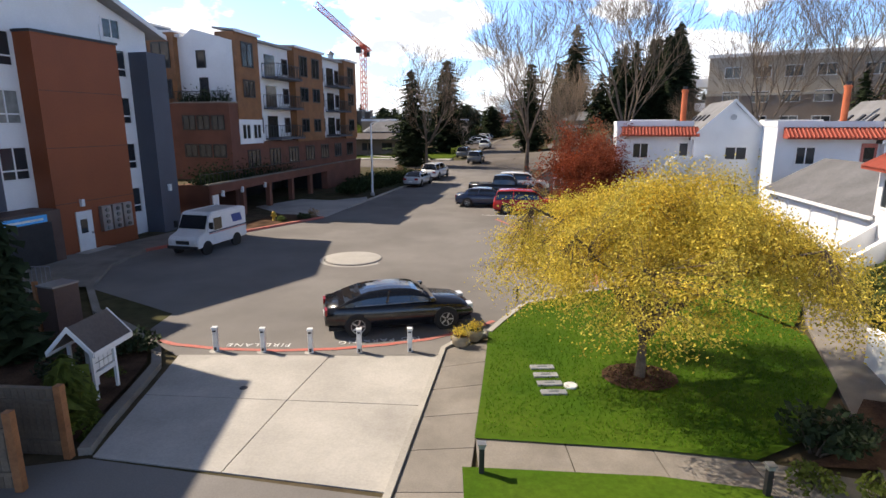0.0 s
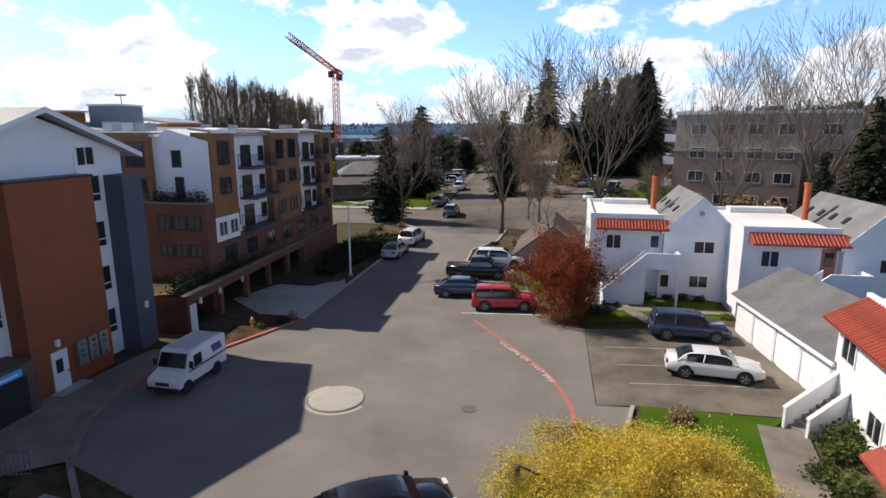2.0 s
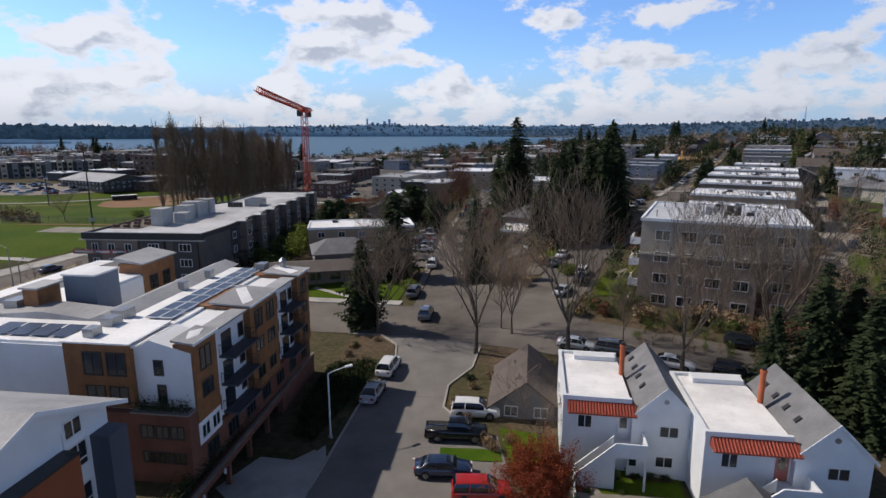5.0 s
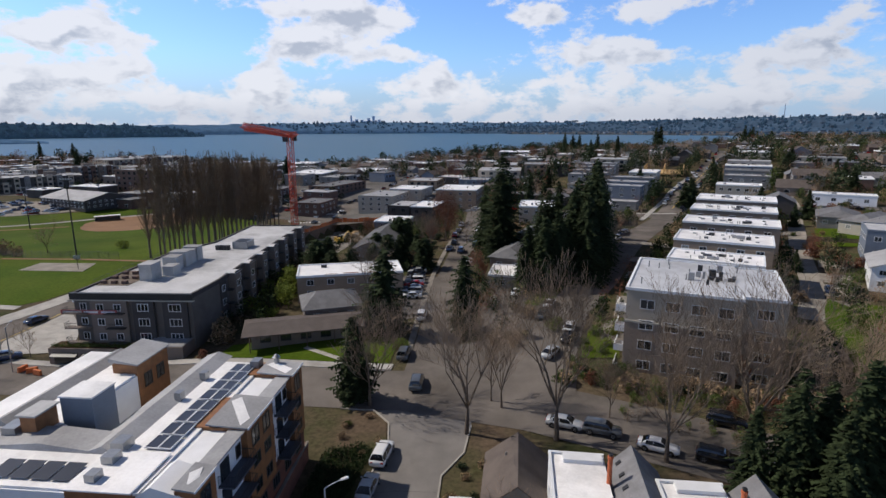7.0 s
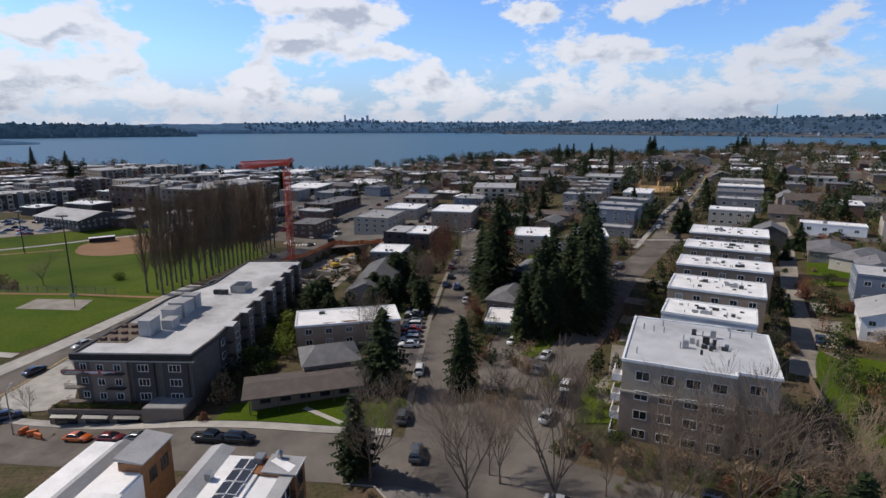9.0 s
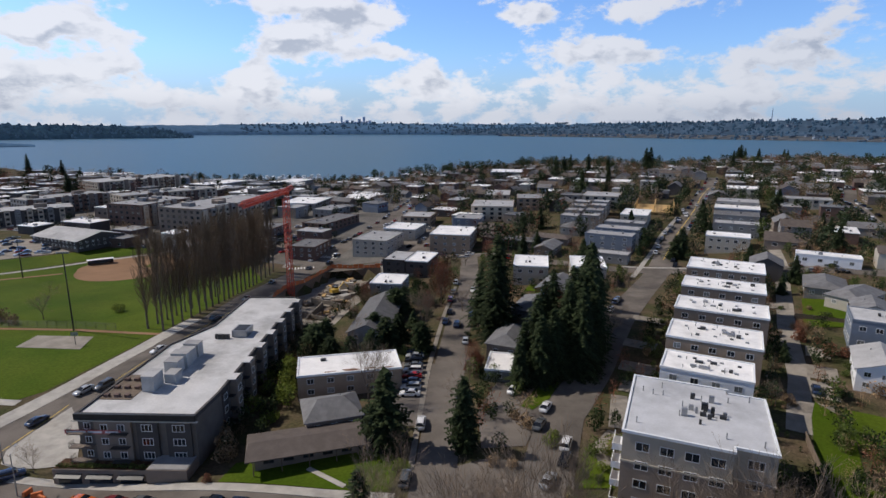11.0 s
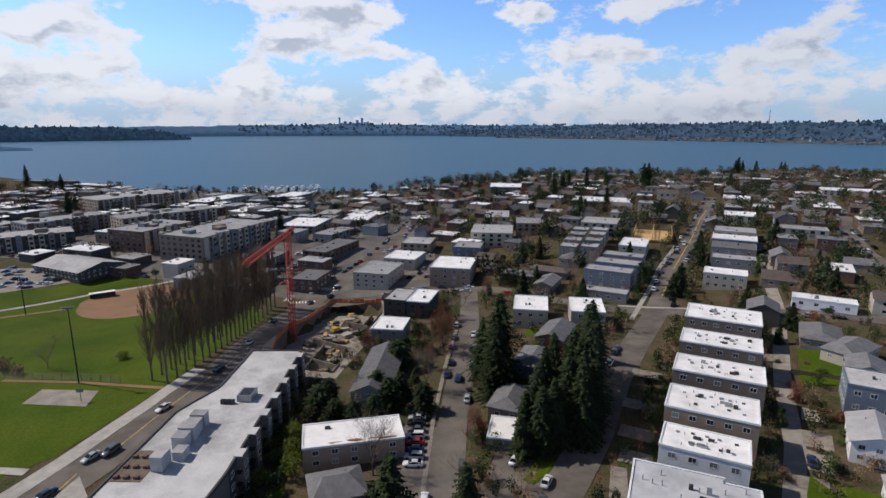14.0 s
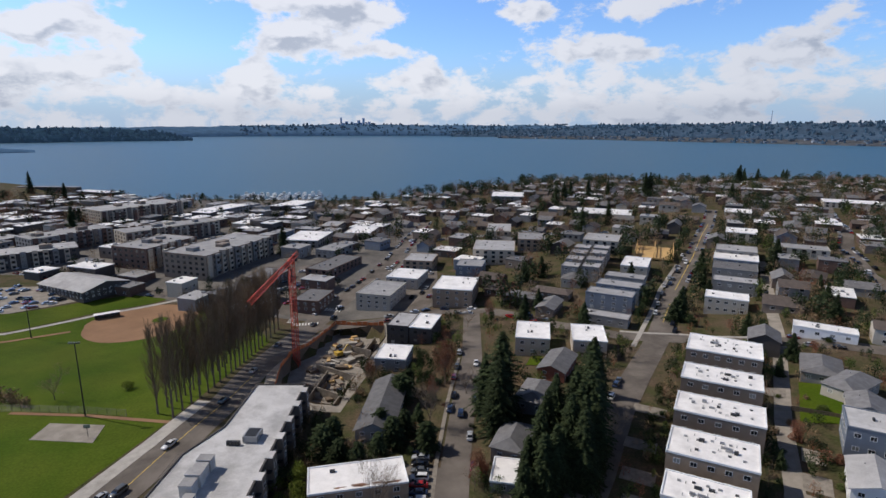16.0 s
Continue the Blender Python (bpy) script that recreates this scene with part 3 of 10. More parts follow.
# darker concrete than the other kerbs stands in for the shade here
strip("kerb", [(-6.75, 10.15), (-6.95, 11.2), (-7.2, 13.2), (-7.35, 14.2), (-8.0, 15.5), (-9.1, 16.6), (-11.6, 18.6), (-13.7, 21.6), (-14.95, 25.0), (-15.0, 28.2)], 0.24, concrete_grey, 0.17, "curved concrete kerb of the planting bed, darkened for shade", "kerb", 0.5, thick=0.25)
# red fire-lane lines
strip("road_line", [(-9.0, 16.5), (-7.6, 15.8), (-6.1, 15.45), (-4.4, 15.33), (-2.8, 15.45), (-1.4, 15.75), (-0.1, 16.2), (1.2, 17.0), (2.0, 17.8)], 0.17, red_paint, 0.045, "faded red fire-lane line along the apron", "road marking", 0.5)
strip("road_line", [(3.8, 37.4), (4.8, 34.6), (5.5, 32.7), (6.1, 31.1), (6.6, 29.5), (6.9, 28.2), (7.05, 26.8), (7.1, 25.5), (7.0, 24.3), (6.8, 23.1), (6.4, 22.0)], 0.2, red_paint, 0.045, "faded red fire-lane line curving past the parking pad", "road marking", 0.6)
# lawns and beds
draped("lawn_park", [(-83.8, 133.7), (-76.9, 139.7), (-66, 163), (-57.7, 186.7), (-50.4, 215.7), (-43.7, 244.1), (-58.9, 279.4), (-94.1, 299.1), (-111.6, 306.8), (-134.7, 295.4), (-158.1, 271.8), (-195.7, 252.5), (-292.9, 224.7), (-295.8, 108.6), (-180, 70), (-110, 75)], grass_far, 0.06, 6.0, "mown green park lawn and outfield", "lawn")
draped("infield", [(-108 + 25 * math.cos(a) * (1.0 if math.sin(a) > 0 else 0.95), 280 + 27 * math.sin(a)) for a in np.linspace(0, 2 * math.pi, 37)[:-1]], infield_m, 0.16, 6.0, "reddish clay infield of the ball field", "infield")
draped("lawn_plate", [(-101 + 3.5 * math.cos(a), 284 + 4 * math.sin(a)) for a in np.linspace(0, 2 * math.pi, 17)[:-1]], grass_far, 0.24, 3.0, "small green pitching circle on the clay", "lawn")
draped("court_slab", [(-98.2, 168.1), (-97.3, 177.3), (-80.3, 173.4), (-79.6, 163.7)], gravel, 0.15, 4.0, "old light concrete play court on the grass", "play court")
draped("lawn_verge", [(-160, 274), (-136, 298), (-112, 310.5), (-104, 318), (-122, 328), (-146, 317), (-172, 298), (-240, 281), (-300, 250), (-300, 232), (-224, 245)], grass_far, 0.1, 6.0, "green verge between the path and the parking lot", "lawn")
strip("path", [(-224.5, 241.2), (-160.4, 269.9), (-134.1, 293.9), (-111.6, 306.8), (-98.6, 313.6)], 2.6, concrete, 0.2, "pale concrete path round the ball field", "path", 6)
strip("path", [(-195.7, 244.7), (-154.8, 259.4), (-135.2, 271.4)], 2.2, infield_m, 0.18, "bare clay path at the edge of the outfield", "path", 6)
strip("path", [(-113.1, 186.2), (-88.8, 180.7), (-62, 172)], 1.6, infield_m, 0.17, "worn dirt track along the outfield fence", "path", 6)
strip("path", [(-129.2, 146.2), (-99.8, 137.7), (-84.8, 135.7), (-79.8, 134.7)], 2.4, concrete, 0.17, "concrete path into the park", "path", 6)
draped("parking_lot", [(-174.5, 297.1), (-150.2, 317.2), (-147.6, 322.9), (-174.8, 338.2), (-222.4, 337.5), (-265.2, 310.7), (-242.6, 281.5)], gravel, 0.22, 9.0, "pale parking lot beside the low hall", "parking lot")
draped("lawn_house", [(-28, 96.5), (-8, 90.5), (1.0, 88.5), (3.0, 96), (1, 101), (-26, 101.5)], grass_far, 0.12, 3.0, "green front lawn of the low brown house", "lawn")
strip("path", [(-13, 97), (-6.5, 91)], 1.0, concrete, 0.2, "short concrete path across the lawn", "path", 2)
draped("lawn_median", [(31, 108), (36, 112), (43, 122.5), (36, 119), (29, 110)], grass_far, 0.22, 3.0, "rough green verge between two parking strips", "lawn")
draped("parking_strip", [(18, 97), (26, 96), (38, 116), (27, 122), (20, 110)], asphalt_old, 0.12, 3.0, "asphalt parking strip beside the side street", "parking lot")
draped("parking_strip", [(0.5, 108), (8.7, 107), (15, 134), (6, 137)], asphalt_old, 0.13, 3.0, "asphalt parking strip beside the white-roofed apartments", "parking lot")
YARD = [(114.5, 134.5), (124, 131.5), (143, 150), (131, 155)]
draped("lawn_yard", YARD, grass_far, 0.2, 3.0, "fenced green back yard", "lawn")
draped("lawn_yard", [(84, 84), (90, 80), (99, 92), (92, 98)], grass_far, 0.2, 3.0, "narrow green back yard beside the alley", "lawn")
draped("lawn_yard", [(66, 62), (74, 56), (84, 70), (75, 77)], grass_far, 0.2, 3.0, "mossy green yard behind a board fence", "lawn")
draped("lawn_yard", [(53, 190), (65.9, 185.6), (69.7, 195.2), (57.9, 198.6)], grass_far, 0.2, 3.0, "green yard behind small houses", "lawn")
draped("lawn_shore", [(245, 690), (330, 660), (470, 690), (520, 860), (380, 880), (250, 850)], grass_far, 0.5, 25.0, "green lakeside park meadow", "lawn")
draped("parking_lot", [(-67.3, 305.6), (-39.3, 284.9), (-29.3, 293), (-11.7, 334.2), (-37.5, 354.6), (-69.9, 335.3)], asphalt_old, 0.16, 9.0, "downtown parking lot between low shops", "parking lot")
draped("parking_lot", [(-2, 278.9), (15.9, 261), (34.3, 282.2), (42.8, 350.8), (21.3, 354.3)], asphalt_old, 0.14, 9.0, "paved yards behind the shops", "parking lot")
draped("pavement", [(-72.0, 116), (-70.2, 123.6), (-67.5, 132), (-61.5, 122.9), (-57.6, 112.4), (-57.4, 109.8), (-63, 109.3), (-67, 109.7), (-70.5, 111.5)], concrete, 0.16, 2.0, "pale concrete pavement at the shop corner", "pavement")
draped("pavement", [(43.5, 99.5), (49.5, 111.5), (52.5, 110), (47, 97.5)], concrete_grey, 0.2, 2.0, "buff concrete walk beside the townhouse gardens", "pavement")
draped("yard_concrete", [(38, 94), (43, 98.5), (46, 95), (41, 88.5), (36.5, 87.5)], concrete_grey, 0.2, 2.0, "buff concrete forecourt with steps beside the beige block", "forecourt")
for (x, y, l, w, a) in ((100, 111.5, 7, 6, 52), (94.5, 104.5, 8, 5, 52), (87.5, 98.5, 5, 6, 52), (106.8, 120.8, 6, 5, 52), (56, 113, 5, 7, 54), (60.5, 121.5, 5, 8, 54), (67, 133, 5, 8, 54), (78, 149, 5, 9, 54), (119.2, 151.4, 6, 7, 52)):
    c, s = math.cos(math.radians(a)), math.sin(math.radians(a))
    draped("driveway", [(x + u * c - v * s, y + u * s + v * c) for u, v in ((-l / 2, -w / 2), (l / 2, -w / 2), (l / 2, w / 2), (-l / 2, w / 2))], concrete_grey if w > 5.5 else gravel, 0.17, 2.0, "worn concrete driveway pad beside a house", "driveway")
for k, pts in enumerate(([(-6.4, 46.0), (-2.5, 46.9), (0.0, 47.2), (5.0, 47.0)], [(-3.0, 57.0), (1.0, 56.8), (4.8, 56.0)])):
    strip("road_seam", pts, 0.045 + 0.02 * (k % 2), mat("tar_seam", (0.12, 0.115, 0.11), 0.8, 0.2, 2, 15, 0.1) if k == 0 else bpy.data.materials["tar_seam"], 0.036, "dark tar-filled seam in the asphalt", "road seam", 1.0)
draped("pavement_downtown", [(-62, 282), (-30, 270), (12, 262), (30, 272), (44, 380), (58, 560), (40, 690), (-120, 720), (-330, 720), (-410, 640), (-300, 385), (-200, 362), (-120, 322)], mat("downtown_paving", (0.125, 0.12, 0.115), 0.9, 0.25, 0.08, 1.5, 0.1, col2=(0.185, 0.175, 0.16), stain=0.2), 0.07, 9.0, "grey paved ground between the downtown blocks", "paving")
draped("road_junction", [(7, 79), (10.4, 82.3), (12.4, 93), (18.5, 94), (26, 91), (22, 75.5), (14, 74.5)], asphalt_old, 0.06, 2.0, "open worn asphalt where the streets meet", "street")
draped("lawn_yard", [(30.8, 83), (36.2, 93.5), (41.5, 93), (36.8, 82)], grass_far, 0.19, 2.0, "green shrubby verge beside the beige apartments", "lawn")
draped("lawn_yard", [(68.5, 72.5), (72, 81), (84, 96), (89, 101), (90, 93), (80, 80), (71, 68.5)], grass_far, 0.18, 2.5, "sunny green back yard beside the alley", "lawn")
# zebra crossings and stop lines where the main road meets the upper street
for (x0, y0), (x1, y1), n in (((-36.2, 265.9), (-25.3, 266.5), 9), ((-25, 284.3), (-15.2, 279.4), 8), ((-38.2, 268.9), (-35.5, 281.1), 8), ((12.1, 340.1), (23.4, 336.9), 8)):
    d = Vector((x1 - x0, y1 - y0)).normalized()
    for k in range(n):
        x, y = x0 + (x1 - x0) * k / (n - 1), y0 + (y1 - y0) * k / (n - 1)
        strip("road_marking", [(x + d.y * 1.6, y - d.x * 1.6), (x - d.y * 1.6, y + d.x * 1.6)], 0.62, white_paint_road, 0.2, "worn white bar of a zebra crossing", "road marking")
# far shores
def ridge(name, pts, depth, m, label, seed):
    """A wooded rise along the far shore; pts: x, y, crest height over the water."""
    r = random.Random(seed)
    gg = G()
    rows = []
    line = []
    for (xa, ya, ha), (xb, yb, hb) in zip(pts, pts[1:]):
        n = max(2, int(math.dist((xa, ya), (xb, yb)) / 14))
        line += [(xa + (xb - xa) * k / n, ya + (yb - ya) * k / n, ha + (hb - ha) * k / n) for k in range(n)]
    line.append(pts[-1])
    for i, (x, y, h) in enumerate(line):
        l = math.hypot(x, y)
        ux, uy = x / l, y / l
        rough = 0.86 + 0.08 * noise.noise((x * 0.004, y * 0.004, seed)) + 0.07 * noise.noise((x * 0.025, y * 0.025, seed + 5))
        row = []
        for f, hh in ((0.0, -1.0), (0.03, 0.16), (0.25, 0.42), (0.55, 0.75), (0.85, 0.95), (1.0, 1.0)):
            row.append((x + ux * depth * f, y + uy * depth * f, LAKE + h * hh * (rough if hh > 0.3 else 1) + (r.uniform(-0.5, 0.5) if hh > 0.1 else 0)))
        rows.append(row)
    n = len(rows[0])
    gg.add([p for row in rows for p in row], [(i * n + k, (i + 1) * n + k, (i + 1) * n + k + 1, i * n + k + 1) for i in range(len(rows) - 1) for k in range(n - 1)])
    return tagged(obj(name, gg, m, smooth=True), label, "far shore", kind="structure")


# far-shore haze is put into these colours: a blue tint, mostly with glow
far_wood = mat("haze_painted_far_woods", (0.048, 0.090, 0.150), 1.0, 0.15, 0.02, 0.12, 0.0, spec=0.0, emit=0.75)
far_town = mat("haze_painted_far_slopes", (0.038, 0.062, 0.096), 1.0, 0.2, 0.012, 0.06, 0.0, spec=0.0, emit=0.75)
ridge("backdrop_shore", [(-3600, 2900, 75), (-2600, 3500, 82), (-1500, 4200, 80), (-900, 4560, 92), (0, 4680, 108), (900, 4570, 95), (1500, 4380, 100), (2200, 4050, 112), (3000, 3400, 105), (3700, 2700, 110)], 230, far_wood, "distant wooded hills across the lake, haze painted on", 3)
ridge("backdrop_point", [(-2900, 2400, 85), (-1900, 3050, 88), (-1350, 3420, 82), (-1130, 3480, 60), (-960, 3500, 8)], 160, mat("haze_painted_point_woods", (0.020, 0.042, 0.068), 1.0, 0.2, 0.02, 0.12, 0.0, spec=0.0, emit=0.75), "dark wooded point reaching into the lake", 5)
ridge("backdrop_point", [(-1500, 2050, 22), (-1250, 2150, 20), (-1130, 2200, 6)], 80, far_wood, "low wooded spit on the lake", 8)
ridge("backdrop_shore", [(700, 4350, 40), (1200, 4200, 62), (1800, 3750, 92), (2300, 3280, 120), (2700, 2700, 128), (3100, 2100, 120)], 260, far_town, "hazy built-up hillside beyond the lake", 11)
ridge("backdrop_shore", [(950, 3900, 16), (1500, 3450, 22), (2000, 2850, 26), (2500, 2200, 26)], 160, mat("haze_painted_brown_bank", (0.090, 0.10, 0.115), 1.0, 0.3, 0.02, 0.2, 0.0, spec=0.0), "low brown bank on the far side of the lake", 13)
r = random.Random(4)
# the towers' pale blue is distance haze put into the base colour
haze_tower = mat("haze_painted_tower", (0.34, 0.44, 0.60), 0.7, 0.1, 0.02, 0.2, 0.0, rand=0.2)
towers = thing("backdrop_skyline", pose(-152, 4890, LAKE), "hazy blue cluster of distant high-rise towers", "skyline", kind="structure")
for k, (dx, w, h) in enumerate([(0, 14, 172), (17, 18, 128), (38, 26, 140), (62, 16, 122), (84, 22, 136), (108, 30, 126), (140, 24, 150), (162, 14, 130), (182, 20, 168), (206, 18, 132), (228, 22, 138), (254, 26, 124)]):
    part("tower", G().box(dx, dx + w, 0, 20, 0, h * 0.97 - 22), haze_tower, towers)
# tree tops and small houses that break up the far slopes
rf = random.Random(29)
tufts, specks, pale_specks = G(), G(), G()
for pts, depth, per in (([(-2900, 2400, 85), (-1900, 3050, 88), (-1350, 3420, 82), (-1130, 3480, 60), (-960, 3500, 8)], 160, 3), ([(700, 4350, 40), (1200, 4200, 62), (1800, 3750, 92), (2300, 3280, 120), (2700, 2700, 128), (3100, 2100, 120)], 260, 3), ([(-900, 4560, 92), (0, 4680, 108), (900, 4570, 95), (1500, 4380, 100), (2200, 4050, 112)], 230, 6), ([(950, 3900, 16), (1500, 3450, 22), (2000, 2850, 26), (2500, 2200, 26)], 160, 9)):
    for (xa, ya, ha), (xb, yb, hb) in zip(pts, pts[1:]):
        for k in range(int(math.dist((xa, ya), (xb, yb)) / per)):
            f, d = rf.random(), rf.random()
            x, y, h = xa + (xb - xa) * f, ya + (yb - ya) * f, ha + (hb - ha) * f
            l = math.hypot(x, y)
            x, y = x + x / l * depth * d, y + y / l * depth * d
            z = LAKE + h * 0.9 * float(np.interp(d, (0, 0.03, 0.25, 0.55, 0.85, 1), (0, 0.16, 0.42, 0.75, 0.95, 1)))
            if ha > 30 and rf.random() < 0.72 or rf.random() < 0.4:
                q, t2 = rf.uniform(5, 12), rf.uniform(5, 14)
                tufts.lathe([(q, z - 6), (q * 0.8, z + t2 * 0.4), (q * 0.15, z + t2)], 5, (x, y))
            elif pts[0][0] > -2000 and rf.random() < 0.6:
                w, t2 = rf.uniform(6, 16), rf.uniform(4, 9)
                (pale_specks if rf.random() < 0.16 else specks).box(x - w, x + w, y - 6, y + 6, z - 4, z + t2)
# blue tints, and the glow of trees and grey houses, are painted haze
tagged(obj("far_shore_trees", tufts, mat("haze_painted_shore_trees", (0.026, 0.050, 0.080), 1.0, 0.2, 0.01, 0.05, 0.0, isle=0.2, spec=0.0, emit=0.75)), "hazy dark tree tops along the far shore", "trees", kind="stuff")
tagged(obj("far_shore_houses", specks, mat("haze_painted_shore_walls", (0.060, 0.085, 0.120), 1.0, 0.2, 0.02, 0.1, 0.0, isle=0.3, spec=0.0, emit=0.5)), "hazy grey houses on the far shore", "houses", kind="stuff")
tagged(obj("far_shore_houses", pale_specks, mat("haze_painted_shore_white_walls", (0.22, 0.27, 0.34), 0.9, 0.15, 0.02, 0.1, 0.0, isle=0.4)), "hazy pale houses on the far shore", "houses", kind="stuff")
mast = thing("backdrop_mast", pose(2330, 3000, LAKE + 100), "thin pale radio mast on the far hill", "radio mast", kind="structure")
part("mast", G().tube((0, 0, 0), (0, 0, 75), 3, 1.5, 5), haze_tower, mast)

# ---- windows and houses ----
_win = {}


def window_mesh(w, h, fm, gm=glass, split=2, bar=False):
    """A window in the x-z plane, facing -y: frame ring, mullions and pane."""
    key = (round(w, 2), round(h, 2), fm.name, gm.name, split, bar)
    if key not in _win:
        gg, t = G(), 0.09
        xs = [-w / 2, -w / 2 + t]
        for k in range(1, split):
            x = -w / 2 + w * k / split
            xs += [x - 0.03, x + 0.03]
        xs += [w / 2 - t, w / 2]
        zs = [0, t] + ([h * 0.28, h * 0.28 + 0.07] if bar else []) + [h - t, h]
        nx = len(xs)
        gg.add([(x, -0.05, z) for z in zs for x in xs], [])
        for j in range(len(zs) - 1):
            for i in range(nx - 1):
                q = [j * nx + i, j * nx + i + 1, (j + 1) * nx + i + 1, (j + 1) * nx + i]
                if i % 2 and j % 2:  # a recessed pane with its reveals
                    o = len(gg.v)
                    gg.v += [(gg.v[k][0], -0.012, gg.v[k][2]) for k in q]
                    for k in range(4):
                        gg.f.append((q[k], q[(k + 1) % 4], o + (k + 1) % 4, o + k))
                        gg.m.append(0)
                    gg.f.append((o, o + 1, o + 2, o + 3))
                    gg.m.append(1)
                else:
                    gg.f.append(tuple(q))
                    gg.m.append(0)
        o = len(gg.v)  # outer sides back to the wall
        c = [0, nx - 1, len(zs) * nx - 1, (len(zs) - 1) * nx]
        gg.v += [(gg.v[k][0], 0.03, gg.v[k][2]) for k in c]
        for k in range(4):
            gg.f.append((c[k], o + k, o + (k + 1) % 4, c[(k + 1) % 4]))
            gg.m.append(0)
        _win[key] = gg.mesh("window", [fm, gm])
    return _win[key]


def windows_on(parent, x0, x1, y, z, n, w, h, fm, face="s", gm=None, split=2, bar=False, skip=()):
    """n windows in a row on the wall y (faces s, n) or x = y (faces e, w) between x0 and x1."""
    turn = {"s": 0, "e": 90, "n": 180, "w": 270}[face]
    for k in range(n):
        if k in skip:
            continue
        a = x0 + (x1 - x0) * (k + 0.5) / n
        p = (a, y) if face in "sn" else (y, a)
        me = window_mesh(w, h, fm, gm or (glass if random.random() < 0.8 else glass_light), split, bar)
        obj("window", me, None, parent, m=pose(p[0], p[1], z, 0, 0, turn))


def flat_block(name, cx, cy, ang, L, W, H, wall, roof, label, category="apartment building", fm=frame_white, floors=None, ww=1.5, wh=1.25, gap=3.4, units=4, group="", band=None, sides="nsew", base=None, cap=None, seed=0):
    """Flat-roofed building: L along its own x, W along y, parapet, rooftop units, windows on its sides."""
    rr = random.Random(int(cx * 7 + cy * 3) + seed)
    g0 = min(gz(cx + dx * math.cos(radians(ang)) - dy * math.sin(radians(ang)), cy + dx * math.sin(radians(ang)) + dy * math.cos(radians(ang))) for dx in (-L / 2, L / 2) for dy in (-W / 2, W / 2))
    gc = gz(cx, cy)
    t = thing(name, pose(cx, cy, gc, 0, 0, ang), label, category, group)
    low = g0 - gc - 0.6
    l, w = L / 2, W / 2
    part("wall", G().box(-l, l, -w, w, low, H - 0.35), wall, t)
    if base:
        part("plinth", G().box(-l - 0.04, l + 0.04, -w - 0.04, w + 0.04, low, 3.0), base, t)
    if band:
        part("band", G().box(-l - 0.06, l + 0.06, -w - 0.06, w + 0.06, H - 3.4, H - 3.2), band, t)
    gg = G()
    for b in ((-l - 0.12, l + 0.12, -w - 0.12, -w + 0.2), (-l - 0.12, l + 0.12, w - 0.2, w + 0.12), (-l - 0.12, -l + 0.2, -w + 0.2, w - 0.2), (l - 0.2, l + 0.12, -w + 0.2, w - 0.2)):
        gg.box(b[0], b[1], b[2], b[3], H - 0.36, H + 0.1)
    part("parapet", gg, cap or (white_stucco if roof is roof_white else wall), t)
    part("roof", G().box(-l + 0.2, l - 0.2, -w + 0.2, w - 0.2, H - 0.35, H - 0.12), roof, t)
    for k in range(units):
        a, b = rr.uniform(-l * 0.7, l * 0.7), rr.uniform(-w * 0.5, w * 0.5)
        s, q, hh = rr.uniform(0.3, 0.8), rr.uniform(0.25, 0.5), rr.uniform(0.3, 0.7)
        u = part("roof_unit", G().box(a - s, a + s, b - q, b + q, H - 0.12, H - 0.12 + hh), metal_grey if k % 2 else metal_dark, t)
    for k in range(units):
        a, b = rr.uniform(-l * 0.85, l * 0.85), rr.uniform(-w * 0.7, w * 0.7)
        part("vent_pipe", G().tube((a, b, H - 0.12), (a, b, H + 0.5), 0.09, 0.09, 6), metal_grey, t)
    if math.hypot(cx, cy) > 170:  # far off, only the two sides that look up the slope keep their windows
        look_to = sorted("nsew", key=lambda q: math.cos(radians(ang + {"s": -90, "e": 0, "n": 90, "w": 180}[q])) * cx + math.sin(radians(ang + {"s": -90, "e": 0, "n": 90, "w": 180}[q])) * cy)
        sides = [q for q in look_to[:2] if q in sides]
    nf = floors or max(1, round(H / 3.1))
    fh = (H - 0.6) / nf
    for f in range(nf):
        z = 0.35 + f * fh + (fh - wh) * 0.45
        if "s" in sides:
            windows_on(t, -l + 0.6, l - 0.6, -w, z, max(1, int(L / gap)), ww, wh, fm, "s")
        if "n" in sides:
            windows_on(t, -l + 0.6, l - 0.6, w, z, max(1, int(L / gap)), ww, wh, fm, "n")
        if "e" in sides:
            windows_on(t, -w + 0.6, w - 0.6, l, z, max(1, int(W / gap)), ww, wh, fm, "e")
        if "w" in sides:
            windows_on(t, -w + 0.6, w - 0.6, -l, z, max(1, int(W / gap)), ww, wh, fm, "w")
    return t


